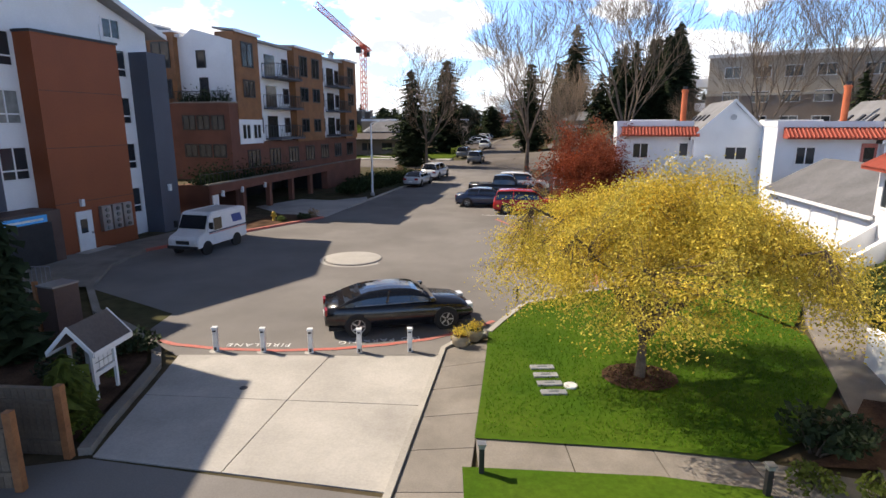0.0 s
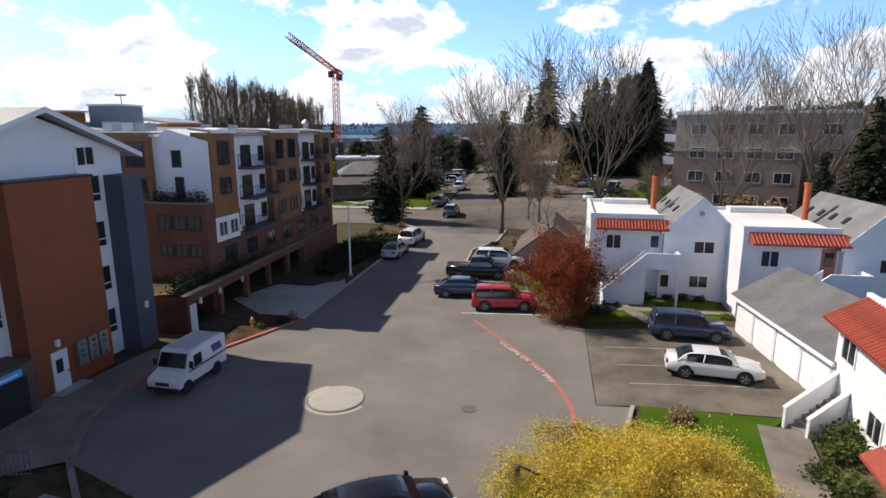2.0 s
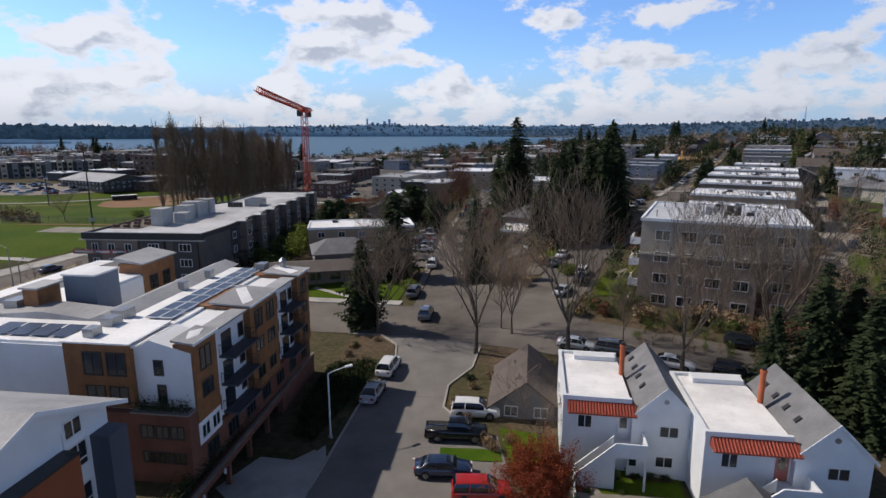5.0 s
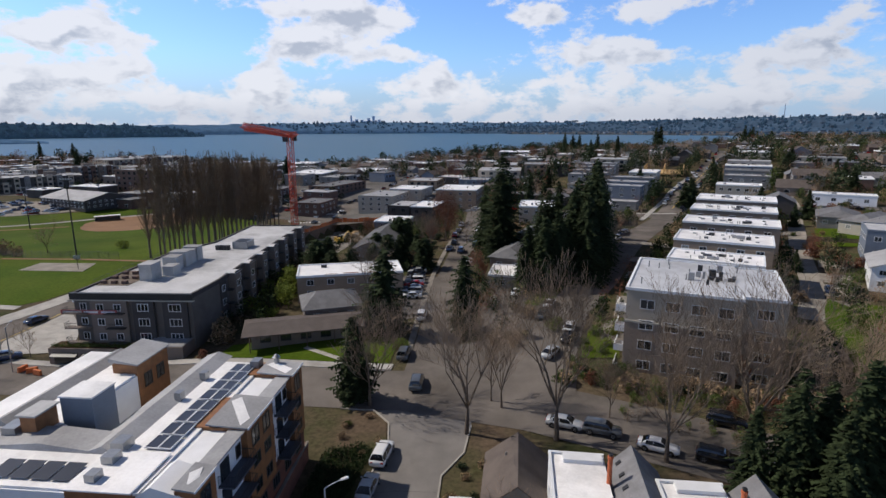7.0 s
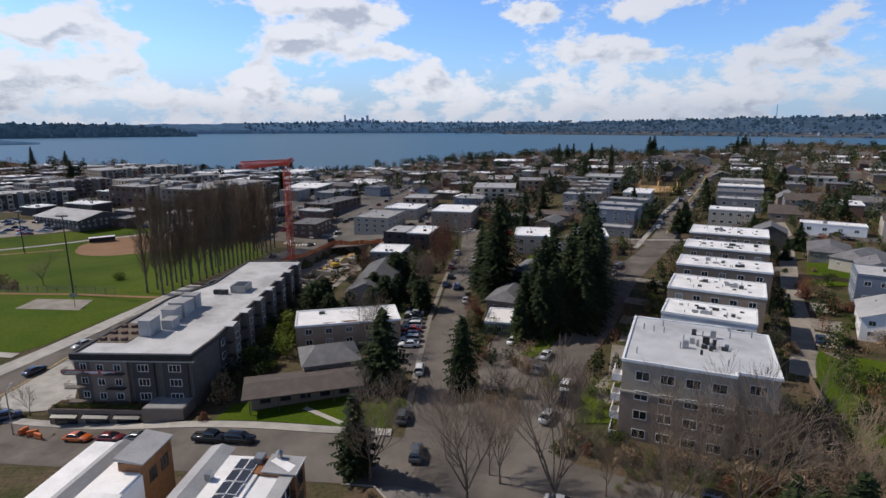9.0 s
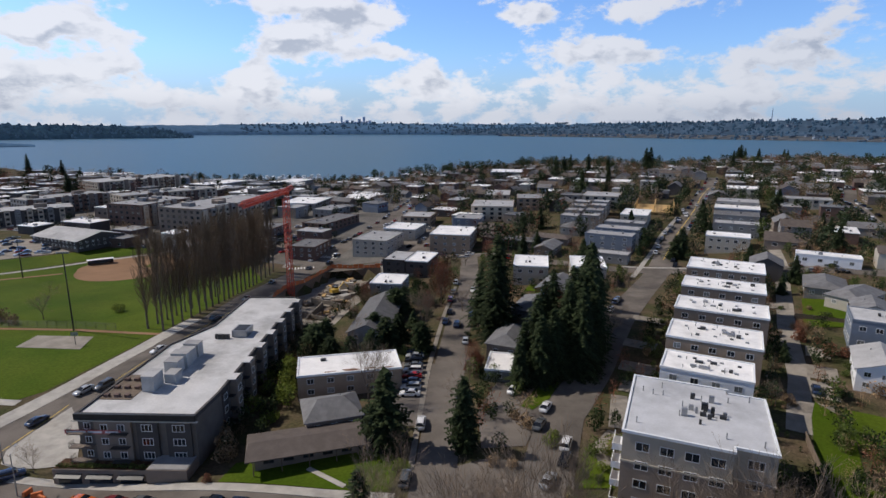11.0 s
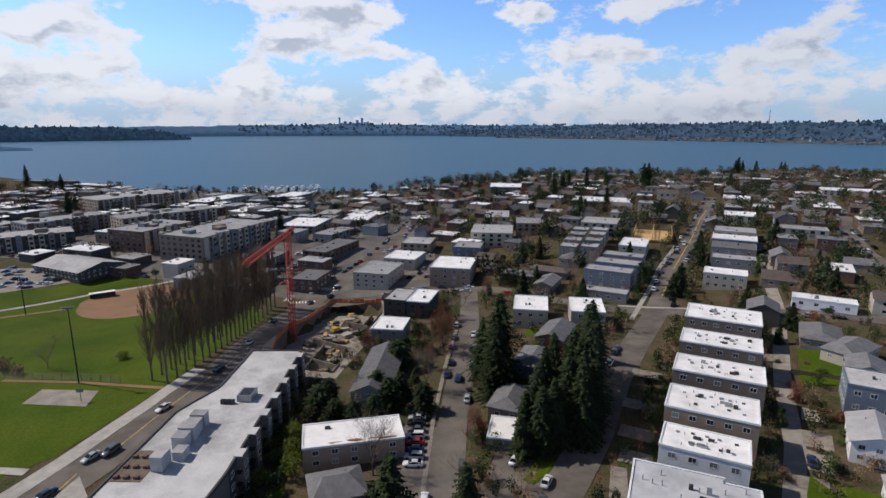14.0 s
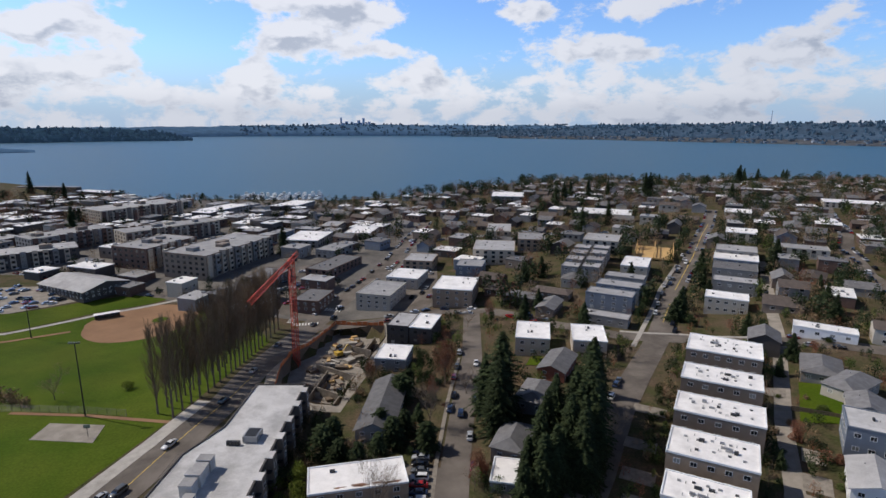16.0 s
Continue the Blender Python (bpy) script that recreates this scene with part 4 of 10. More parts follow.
def gable_house(name, cx, cy, ang, L, W, eave, rise, wall, roof, label, category="house", fm=frame_white, over=0.5, hip=0.0, group="", ww=1.3, wh=1.1, gap=3.2):
    """House with a ridge along its own x; hip pulls the ridge ends in."""
    gc = gz(cx, cy)
    t = thing(name, pose(cx, cy, gc, 0, 0, ang), label, category, group)
    l, w = L / 2, W / 2
    gg = G().box(-l, l, -w, w, -1.2, eave)
    if not hip:
        for s in (-1, 1):
            x = s * l
            gg.add([(x, -w, eave), (x, w, eave), (x, 0, eave + rise)], [(0, 1, 2) if s > 0 else (2, 1, 0)])
    part("wall", gg, wall, t)
    lo, wo, d = l + over, w + over, 0.16
    drop = rise * over / w
    rx = l + over - hip
    top, bot = [], []
    A = [(-lo, -wo, eave - drop), (lo, -wo, eave - drop), (lo, wo, eave - drop), (-lo, wo, eave - drop), (-rx, 0, eave + rise), (rx, 0, eave + rise)]
    B = [(x, y, z + d) for x, y, z in A]
    gg = G().add(B + A, [(0, 1, 5, 4), (2, 3, 4, 5), (1, 2, 5), (3, 0, 4), (7, 6, 10, 11), (9, 8, 11, 10), (8, 7, 11), (6, 9, 10), (1, 0, 6, 7), (3, 2, 8, 9), (2, 1, 7, 8), (0, 3, 9, 6)] if hip else
                 [(0, 1, 5, 4), (2, 3, 4, 5), (7, 6, 10, 11), (9, 8, 11, 10), (1, 0, 6, 7), (3, 2, 8, 9), (2, 5, 11, 8), (5, 1, 7, 11), (0, 4, 10, 6), (4, 3, 9, 10)])
    part("roof", gg, roof, t)
    nf = max(1, round(eave / 2.8))
    fh = eave / nf
    for f in range(nf):
        z = f * fh + (fh - wh) * 0.6
        for face, y, x1 in (("s", -w, l), ("n", w, l), ("e", l, w), ("w", -l, w)):
            q = radians(ang + {"s": -90, "e": 0, "n": 90, "w": 180}[face])
            if math.hypot(cx, cy) > 130 and math.cos(q) * cx + math.sin(q) * cy > 0:
                continue
            windows_on(t, -x1 + 0.4, x1 - 0.4, y, z, max(1, int(2 * x1 / gap)), ww, wh, fm, face)
    part("vent_pipe", G().tube((l * 0.4, w * 0.4, eave + rise * 0.4), (l * 0.4, w * 0.4, eave + rise * 0.6 + 0.5), 0.1, 0.1, 6), metal_grey, t)
    return t


# row of flat white-roofed townhouse blocks beside the alley
rs = random.Random(44)
for (cx, cy, L, W, H, wall) in [(64.8, 102.2, 16.5, 9.6, 10, white_stucco), (75.2, 115.7, 19, 12.2, 10, tan_wall), (87.1, 131, 21, 11.2, 10, taupe_wall), (98.8, 147.4, 21, 11.4, 10, taupe_wall), (113.7, 168, 22, 15, 10, taupe_wall)]:
    tb = flat_block("townhouse_block", cx, cy, 144, L, W, H, wall, roof_white, "flat white-roofed townhouse block with taupe walls", fm=frame_white, units=6, gap=3.6, group="white-roofed townhouse row")
    for k in range(9):
        a, b = (k % 5 - 2) * L * 0.17 + rs.uniform(-0.4, 0.4), (k // 5 - 0.5) * W * 0.4 + rs.uniform(-0.5, 0.5)
        part("skylight", G().box(a - 0.35, a + 0.35, b - 0.3, b + 0.3, H - 0.12, H + 0.08), metal_dark if k % 3 == 0 else metal_grey, tb)
flat_block("townhouse_block", 154, 225, 144, 17, 11, 7, cream_wall, roof_white, "small white flat-roofed house beside the long street", units=1)
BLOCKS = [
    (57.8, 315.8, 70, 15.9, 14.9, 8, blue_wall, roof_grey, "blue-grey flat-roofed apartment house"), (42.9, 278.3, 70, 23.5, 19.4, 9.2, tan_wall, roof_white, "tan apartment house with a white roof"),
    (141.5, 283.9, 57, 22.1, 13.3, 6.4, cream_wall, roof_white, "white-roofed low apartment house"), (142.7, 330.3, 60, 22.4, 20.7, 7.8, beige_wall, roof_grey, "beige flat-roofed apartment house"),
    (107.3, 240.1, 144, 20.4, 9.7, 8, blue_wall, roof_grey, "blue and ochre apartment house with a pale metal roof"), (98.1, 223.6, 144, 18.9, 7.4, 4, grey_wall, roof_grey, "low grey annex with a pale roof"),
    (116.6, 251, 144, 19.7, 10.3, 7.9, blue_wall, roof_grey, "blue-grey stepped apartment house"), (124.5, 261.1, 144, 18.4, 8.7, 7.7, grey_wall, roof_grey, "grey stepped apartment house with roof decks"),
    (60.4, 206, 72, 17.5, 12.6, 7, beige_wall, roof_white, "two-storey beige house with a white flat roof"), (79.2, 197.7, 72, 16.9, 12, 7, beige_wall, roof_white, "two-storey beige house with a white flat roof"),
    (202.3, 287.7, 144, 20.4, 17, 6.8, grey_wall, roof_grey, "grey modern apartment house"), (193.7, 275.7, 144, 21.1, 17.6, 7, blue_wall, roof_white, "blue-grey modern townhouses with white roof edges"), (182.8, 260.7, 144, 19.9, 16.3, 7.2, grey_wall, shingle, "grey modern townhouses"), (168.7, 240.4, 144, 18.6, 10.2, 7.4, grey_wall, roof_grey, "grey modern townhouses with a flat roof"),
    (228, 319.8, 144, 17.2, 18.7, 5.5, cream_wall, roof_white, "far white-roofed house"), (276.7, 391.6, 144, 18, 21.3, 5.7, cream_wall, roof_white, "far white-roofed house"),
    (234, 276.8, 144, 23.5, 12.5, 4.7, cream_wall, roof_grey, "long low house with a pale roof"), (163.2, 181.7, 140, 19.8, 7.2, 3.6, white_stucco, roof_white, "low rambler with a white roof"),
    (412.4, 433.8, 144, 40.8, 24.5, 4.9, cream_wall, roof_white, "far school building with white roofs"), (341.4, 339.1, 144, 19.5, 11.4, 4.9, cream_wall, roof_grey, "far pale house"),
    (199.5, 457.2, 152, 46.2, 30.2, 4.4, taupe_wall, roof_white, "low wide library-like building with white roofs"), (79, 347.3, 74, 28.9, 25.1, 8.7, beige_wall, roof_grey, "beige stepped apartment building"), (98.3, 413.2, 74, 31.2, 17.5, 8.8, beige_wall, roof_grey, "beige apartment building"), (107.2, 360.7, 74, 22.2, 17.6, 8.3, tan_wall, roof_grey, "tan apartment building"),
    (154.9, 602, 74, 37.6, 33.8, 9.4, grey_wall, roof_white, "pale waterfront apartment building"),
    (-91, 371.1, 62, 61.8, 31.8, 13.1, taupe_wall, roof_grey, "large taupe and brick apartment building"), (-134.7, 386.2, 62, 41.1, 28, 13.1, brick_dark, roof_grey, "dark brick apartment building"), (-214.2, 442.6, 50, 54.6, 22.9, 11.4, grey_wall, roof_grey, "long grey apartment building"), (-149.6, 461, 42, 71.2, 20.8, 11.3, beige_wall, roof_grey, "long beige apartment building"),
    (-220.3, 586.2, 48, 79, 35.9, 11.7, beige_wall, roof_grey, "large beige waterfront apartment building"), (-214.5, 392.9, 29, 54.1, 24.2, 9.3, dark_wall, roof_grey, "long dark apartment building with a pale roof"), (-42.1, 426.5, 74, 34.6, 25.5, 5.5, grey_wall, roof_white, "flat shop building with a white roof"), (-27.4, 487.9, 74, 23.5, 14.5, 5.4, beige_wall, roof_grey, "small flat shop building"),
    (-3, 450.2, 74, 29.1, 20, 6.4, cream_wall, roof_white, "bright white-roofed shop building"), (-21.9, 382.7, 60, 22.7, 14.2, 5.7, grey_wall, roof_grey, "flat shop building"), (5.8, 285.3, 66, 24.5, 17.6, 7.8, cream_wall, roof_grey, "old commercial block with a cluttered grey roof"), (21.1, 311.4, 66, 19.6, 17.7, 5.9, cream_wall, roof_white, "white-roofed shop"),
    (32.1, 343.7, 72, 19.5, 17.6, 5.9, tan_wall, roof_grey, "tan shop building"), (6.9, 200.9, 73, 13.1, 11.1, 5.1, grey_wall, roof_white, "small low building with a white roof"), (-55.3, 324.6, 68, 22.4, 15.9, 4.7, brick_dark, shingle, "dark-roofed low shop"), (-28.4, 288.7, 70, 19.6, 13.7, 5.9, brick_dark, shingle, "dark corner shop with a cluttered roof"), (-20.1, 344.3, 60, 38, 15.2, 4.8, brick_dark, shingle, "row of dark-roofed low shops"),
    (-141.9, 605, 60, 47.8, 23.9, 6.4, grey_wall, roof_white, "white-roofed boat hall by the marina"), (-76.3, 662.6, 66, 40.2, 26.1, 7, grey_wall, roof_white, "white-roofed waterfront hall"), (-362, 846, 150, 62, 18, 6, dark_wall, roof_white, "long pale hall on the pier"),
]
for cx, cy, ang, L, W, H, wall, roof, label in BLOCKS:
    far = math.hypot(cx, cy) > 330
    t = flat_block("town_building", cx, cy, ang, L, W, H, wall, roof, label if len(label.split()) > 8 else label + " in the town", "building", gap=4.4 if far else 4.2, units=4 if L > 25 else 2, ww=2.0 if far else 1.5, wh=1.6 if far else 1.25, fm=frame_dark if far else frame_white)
    if L >= 38 and H >= 9:  # projecting bays with windows, and stair houses, break up the long fronts
        rb = random.Random(int(cx))
        near = -1 if -math.sin(radians(ang)) * cx + math.cos(radians(ang)) * cy > 0 else 1
        tones = (cream_wall, beige_wall, grey_wall) if wall in (brick_dark, dark_wall, taupe_wall) else (white_stucco, brick_dark, taupe_wall)
        for k in range(int(L / 5.6)):
            for sgn in (-1, 1):
                x0, deep, top = -L / 2 + 1.2 + k * 5.6 + rb.uniform(-0.4, 0.4), rb.uniform(0.7, 1.5), H + rb.choice((-2.6, -0.6, 0.5, 0.9))
                bay = part("bay", G().box(x0, x0 + 3.0, sgn * W / 2 - 0.9, sgn * W / 2 + deep, 0, top), tones[(k * 2 + (k % 3 == 0)) % 3], t)
                if sgn == near:
                    part("bay_roof", G().box(x0 - 0.1, x0 + 3.1, sgn * W / 2 - 0.9, sgn * (W / 2 + deep + 0.1), top, top + 0.15) if sgn > 0 else G().box(x0 - 0.1, x0 + 3.1, -W / 2 - deep - 0.1, -W / 2 + 0.9, top, top + 0.15), roof_grey, bay)
                    for f in range(int(top / 3.1)):
                        windows_on(t, x0 + 0.3, x0 + 2.7, sgn * (W / 2 + deep), 0.9 + f * 3.0, 1, 1.8, 1.5, frame_dark, "s" if sgn < 0 else "n")
        for k in range(3):
            x0, y0 = rb.uniform(-L * 0.4, L * 0.3), rb.uniform(-W * 0.3, W * 0.1)
            part("roof_house", G().box(x0, x0 + rb.uniform(3, 8), y0, y0 + rb.uniform(3, 6), H - 0.2, H + rb.uniform(1.2, 2.6)), rb.choice((grey_wall, cream_wall, taupe_wall)), t)
for k in range(8):  # two rows of pale stepped townhouses
    u, v = (k % 4 - 1.5) * 11.5, (k // 4 - 0.5) * 10.6
    c, s = math.cos(radians(58)), math.sin(radians(58))
    flat_block("townhouse", 119.9 + u * c - v * s, 298.3 + u * s + v * c, 58, 9.7, 8.7, 7.9, grey_wall, roof_grey, "pale grey narrow townhouse with a flat roof", "townhouse", units=1, group="paired townhouses", gap=4)
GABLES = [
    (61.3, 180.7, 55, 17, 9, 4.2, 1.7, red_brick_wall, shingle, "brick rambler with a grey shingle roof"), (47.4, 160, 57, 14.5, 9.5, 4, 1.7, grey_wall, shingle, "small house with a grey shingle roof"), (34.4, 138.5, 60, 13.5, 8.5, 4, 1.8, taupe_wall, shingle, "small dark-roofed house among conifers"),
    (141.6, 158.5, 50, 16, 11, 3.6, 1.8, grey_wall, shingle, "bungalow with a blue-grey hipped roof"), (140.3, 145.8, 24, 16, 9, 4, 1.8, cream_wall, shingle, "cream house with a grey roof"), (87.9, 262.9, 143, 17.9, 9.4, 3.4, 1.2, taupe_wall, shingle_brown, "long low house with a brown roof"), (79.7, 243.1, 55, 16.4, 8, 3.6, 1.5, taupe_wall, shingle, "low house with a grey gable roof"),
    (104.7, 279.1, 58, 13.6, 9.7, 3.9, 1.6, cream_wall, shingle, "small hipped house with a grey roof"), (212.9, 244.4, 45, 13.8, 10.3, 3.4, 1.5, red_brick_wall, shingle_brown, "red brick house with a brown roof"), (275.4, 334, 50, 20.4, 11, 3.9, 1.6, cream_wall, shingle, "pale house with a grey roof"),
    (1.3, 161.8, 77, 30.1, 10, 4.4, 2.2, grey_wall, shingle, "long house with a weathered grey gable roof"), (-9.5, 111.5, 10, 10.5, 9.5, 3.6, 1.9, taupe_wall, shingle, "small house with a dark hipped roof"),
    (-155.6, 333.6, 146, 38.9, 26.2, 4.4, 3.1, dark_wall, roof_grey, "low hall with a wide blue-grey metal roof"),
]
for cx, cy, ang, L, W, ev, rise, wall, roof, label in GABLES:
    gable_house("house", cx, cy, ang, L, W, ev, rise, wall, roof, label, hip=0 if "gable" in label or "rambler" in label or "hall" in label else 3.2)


# ---- plants ----
def grow(rr, base, d, length, r0, level, out, bend=0.25, splits=(3, 4), spread=(25, 50), shrink=(0.62, 0.8), up=0.25, levels=4, segs=3):
    """Adds a limb and, at its end and along it, smaller ones to out: (start, end, radius, radius, level)."""
    p, dirn = Vector(base), Vector(d).normalized()
    nodes = []
    for k in range(segs):
        dirn = (dirn + Vector((rr.uniform(-bend, bend), rr.uniform(-bend, bend), rr.uniform(-bend, bend) + up * 0.3))).normalized()
        q = p + dirn * (length / segs)
        ra, rb = r0 * (1 - 0.45 * k / segs), r0 * (1 - 0.45 * (k + 1) / segs)
        out.append((p.copy(), q.copy(), ra, rb, level))
        nodes.append((q.copy(), dirn.copy(), rb))
        p = q
    if level >= levels:
        return
    n = rr.randint(*splits)
    for k in range(n):
        q, dd, rb = nodes[-1] if k < max(2, n - 2) else rr.choice(nodes[:-1] or nodes)
        side = dd.orthogonal()
        side.rotate(Matrix.Rotation(rr.uniform(0, 2 * math.pi), 3, dd))
        a = radians(rr.uniform(*spread)) * (0.55 if k == 0 else 1)
        nd = dd * math.cos(a) + side * math.sin(a)
        nd.z += up
        grow(rr, q, nd, length * rr.uniform(*shrink), rb * (0.8 if k == 0 else 0.62), level + 1, out, bend, splits, spread, shrink, up, levels, segs)


def limbs_mesh(segs, thick_levels, name, m, sides=(7, 6, 5, 4, 3, 3, 3), minr=0.0):
    gg = G()
    for a, b, ra, rb, lv in segs:
        if lv in thick_levels:
            gg.tube(a, b, max(ra, minr), max(rb, minr * 0.8), sides[min(lv, 6)], caps=False)
    return gg.mesh(name, [m])


def leaves(rr, centre_fn, n, size, gg=None, flat=0.0, aspect=0.55, tri=False):
    """n small leaf blades about the points of centre_fn()."""
    gg = gg or G()
    for _ in range(n):
        c = Vector(centre_fn())
        u = Vector((rr.gauss(0, 1), rr.gauss(0, 1), rr.gauss(0, 1) * (1 - flat))).normalized()
        w = u.cross(Vector((rr.gauss(0, 1), rr.gauss(0, 1), rr.gauss(0, 1)))).normalized()
        s = size * rr.uniform(0.6, 1.4)
        if tri:
            gg.add([c - u * s * 0.5 - w * s * aspect * 0.5, c - u * s * 0.5 + w * s * aspect * 0.5, c + u * s * 0.6], [(0, 1, 2)])
        else:
            gg.add([c - u * s * 0.5, c + w * s * aspect * 0.5, c + u * s * 0.5, c - w * s * aspect * 0.5], [(0, 1, 2, 3)])
    return gg


def tree(name, trunk_me, crown_me, label, category="tree", crown_name="crown", group=""):
    t = obj(name, trunk_me, None)
    tagged(t, label, category, group)
    c = obj(crown_name, crown_me, None, t)
    return t


def away(ob):
    """Takes a pattern thing out of the scene once its copies stand."""
    for o in (*ob.children_recursive, ob):
        bpy.data.objects.remove(o)


def bare_tree(seed, h, levels=5, splits=(3, 4), spread=(18, 42), up=0.22, trunk=0.2, m=twig_m, name="bare_tree", minr=0.015, label="tall bare grey-brown deciduous tree without leaves"):
    rr = random.Random(seed)
    segs = []
    lean = Vector((rr.uniform(-0.06, 0.06), rr.uniform(-0.06, 0.06), 1))
    grow(rr, (0, 0, -0.3), lean, h * trunk, h * 0.0155, 0, segs, 0.06, (4, 5), (14, 34), (0.95, 1.25), up, 1 - 1, 3)
    top = segs[-1][1]
    rb = segs[-1][3]
    for k in range(rr.randint(5, 6)):
        a = 2 * math.pi * (k + rr.random() * 0.6) / 5
        tilt = radians(rr.uniform(14, 38)) if k else radians(6)
        d = Vector((math.cos(a) * math.sin(tilt), math.sin(a) * math.sin(tilt), math.cos(tilt)))
        start = top if k < 3 else segs[-2][0].lerp(top, rr.random())
        grow(rr, start, d, h * rr.uniform(0.27, 0.35), rb * rr.uniform(0.6, 0.85), 1, segs, 0.1, splits, spread, (0.6, 0.8), up, levels, 3)
    zmax = sorted(s[1].z for s in segs)[int(len(segs) * 0.985)]
    segs = [s for s in segs if s[1].z < zmax * 1.03]
    k = h / zmax
    segs = [(a * k, b * k, ra, rb2, lv) for a, b, ra, rb2, lv in segs]
    return tree(name, limbs_mesh(segs, {0, 1, 2}, "trunk", bark), limbs_mesh(segs, {3, 4, 5, 6}, "crown", m, minr=minr), label)


def poplar(seed, h):
    rr = random.Random(seed)
    segs = []
    p = Vector((0, 0, -0.3))
    n = 16
    axis_pts = []
    for k in range(n):
        q = Vector((rr.uniform(-0.12, 0.12) * (k > 2), rr.uniform(-0.12, 0.12) * (k > 2), h * (k + 1) / n * 0.97))
        segs.append((p, q, 0.30 * (1 - k / n) + 0.03, 0.30 * (1 - (k + 1) / n) + 0.03, 0))
        axis_pts.append((p, q))
        p = q
    for k in range(64):
        f = rr.uniform(0.13, 0.93)
        base = Vector((0, 0, h * f))
        a = rr.uniform(0, 2 * math.pi)
        out = rr.uniform(0.16, 0.38)
        d = Vector((math.cos(a) * out, math.sin(a) * out, 1))
        grow(rr, base, d, h * rr.uniform(0.10, 0.17) * (1.25 - f * 0.5), 0.055, 3, segs, 0.1, (3, 3), (10, 26), (0.55, 0.8), 0.3, 5, 2)
    return tree("poplar_tree", limbs_mesh(segs, {0}, "trunk", bark), limbs_mesh(segs, {3, 4, 5}, "crown", poplar_m, minr=0.04), "tall narrow bare poplar in a street row", "tree", group="poplar row")


def conifer(seed, h, r, label="dark green conifer with drooping boughs", droop=0.25, low=0.1, m=needle, dens=1.0, name="conifer_tree", blunt=0.62):
    rr = random.Random(seed)
    tg = G()
    tg.tube((0, 0, -0.4), (0, 0, h * 0.98), h * 0.017 + 0.06, 0.03, 7)
    gg = G()
    z = h * low
    while z < h * 0.985:
        f = z / h
        R = r * (1 - (f - low) / (1 - low)) ** blunt * rr.uniform(0.7, 1.15) + 0.12
        nb = max(5, int((6 + 8 * (1 - f)) * dens))
        a0 = rr.uniform(0, 6.28)
        for k in range(nb):
            a = a0 + 6.283 * k / nb + rr.uniform(-0.25, 0.25)
            L = R * rr.uniform(0.45, 1.15) * (1 + 0.22 * math.sin(2 * a + seed + f * 5))
            ca, sa = math.cos(a), math.sin(a)
            ns = max(2, int(L / 0.55))
            for i in range(ns):
                t = (i + 0.7) / ns
                x = L * t
                zz = z + L * 0.12 * t - droop * L * t * t + rr.uniform(-0.15, 0.15)
                wdt = (0.42 + 0.6 * (1 - t)) * min(1.2, 0.5 + L * 0.22) * rr.uniform(0.8, 1.3)
                dx = L / ns * rr.uniform(0.9, 1.4)
                for s in (-1, 1):
                    tilt = rr.uniform(-0.1, 0.3)
                    p0 = (ca * (x - dx * 0.5), sa * (x - dx * 0.5), zz + 0.05)
                    p1 = (ca * (x + dx * 0.6), sa * (x + dx * 0.6), zz - dx * droop * 0.7)
                    p2 = (ca * (x + dx * 0.2) - sa * s * wdt, sa * (x + dx * 0.2) + ca * s * wdt, zz - wdt * (0.45 + tilt))
                    gg.add([p0, p1, p2], [(0, 1, 2) if s > 0 else (2, 1, 0)])
        z += h * 0.021 + 0.14
    for _ in range(int(420 * dens * r / 5)):  # inner needles close the crown
        f = low + (1 - low) * rr.random() ** 1.3
        R = r * 0.66 * (1 - (f - low) / (1 - low)) ** blunt * math.sqrt(rr.random())
        a, s = rr.uniform(0, 6.28), rr.uniform(0.5, 1.1) * min(1.0, r / 4)
        c = Vector((math.cos(a) * R, math.sin(a) * R, h * f))
        u = Vector((math.cos(a + rr.uniform(-0.8, 0.8)), math.sin(a + rr.uniform(-0.8, 0.8)), rr.uniform(-0.7, 0.1))) * s
        w = Vector((-u.y, u.x, rr.uniform(-0.4, 0.4) * s)) * 0.8
        gg.add([c - u - w * 0.3, c + u, c + w], [(0, 1, 2)])
    return tree(name, tg.mesh("trunk", [bark]), gg.mesh("crown", [m]), label, "tree")


def shrub(seed, r, h, m, n, size, label, name="shrub", category="shrub"):
    """A rounded bush: a few stems and clumps of leaves with gaps and an uneven outline."""
    rr = random.Random(seed)
    tg = G()
    clumps = []
    for k in range(14):
        a, q = rr.uniform(0, 6.28), math.sqrt(rr.random())
        c = (math.cos(a) * q * r * 0.72, math.sin(a) * q * r * 0.72, h * rr.uniform(0.25, 0.8) * (1 - 0.35 * q))
        clumps.append((c, r * rr.uniform(0.28, 0.5)))
        tg.tube((c[0] * 0.15, c[1] * 0.15, -0.05), c, 0.02 + r * 0.01, 0.01, 4, caps=False)

    def where():
        c, q = rr.choice(clumps)
        v = Vector((rr.gauss(0, 1), rr.gauss(0, 1), rr.gauss(0, 1))).normalized() * q * rr.uniform(0.75, 1.05)
        return (c[0] + v.x, c[1] + v.y, max(0.03, c[2] + v.z * h / (2 * r) * 1.3))

    return tree(name, tg.mesh("trunk", [bark]), leaves(rr, where, n, size).mesh("crown", [m]), label, category, "crown")


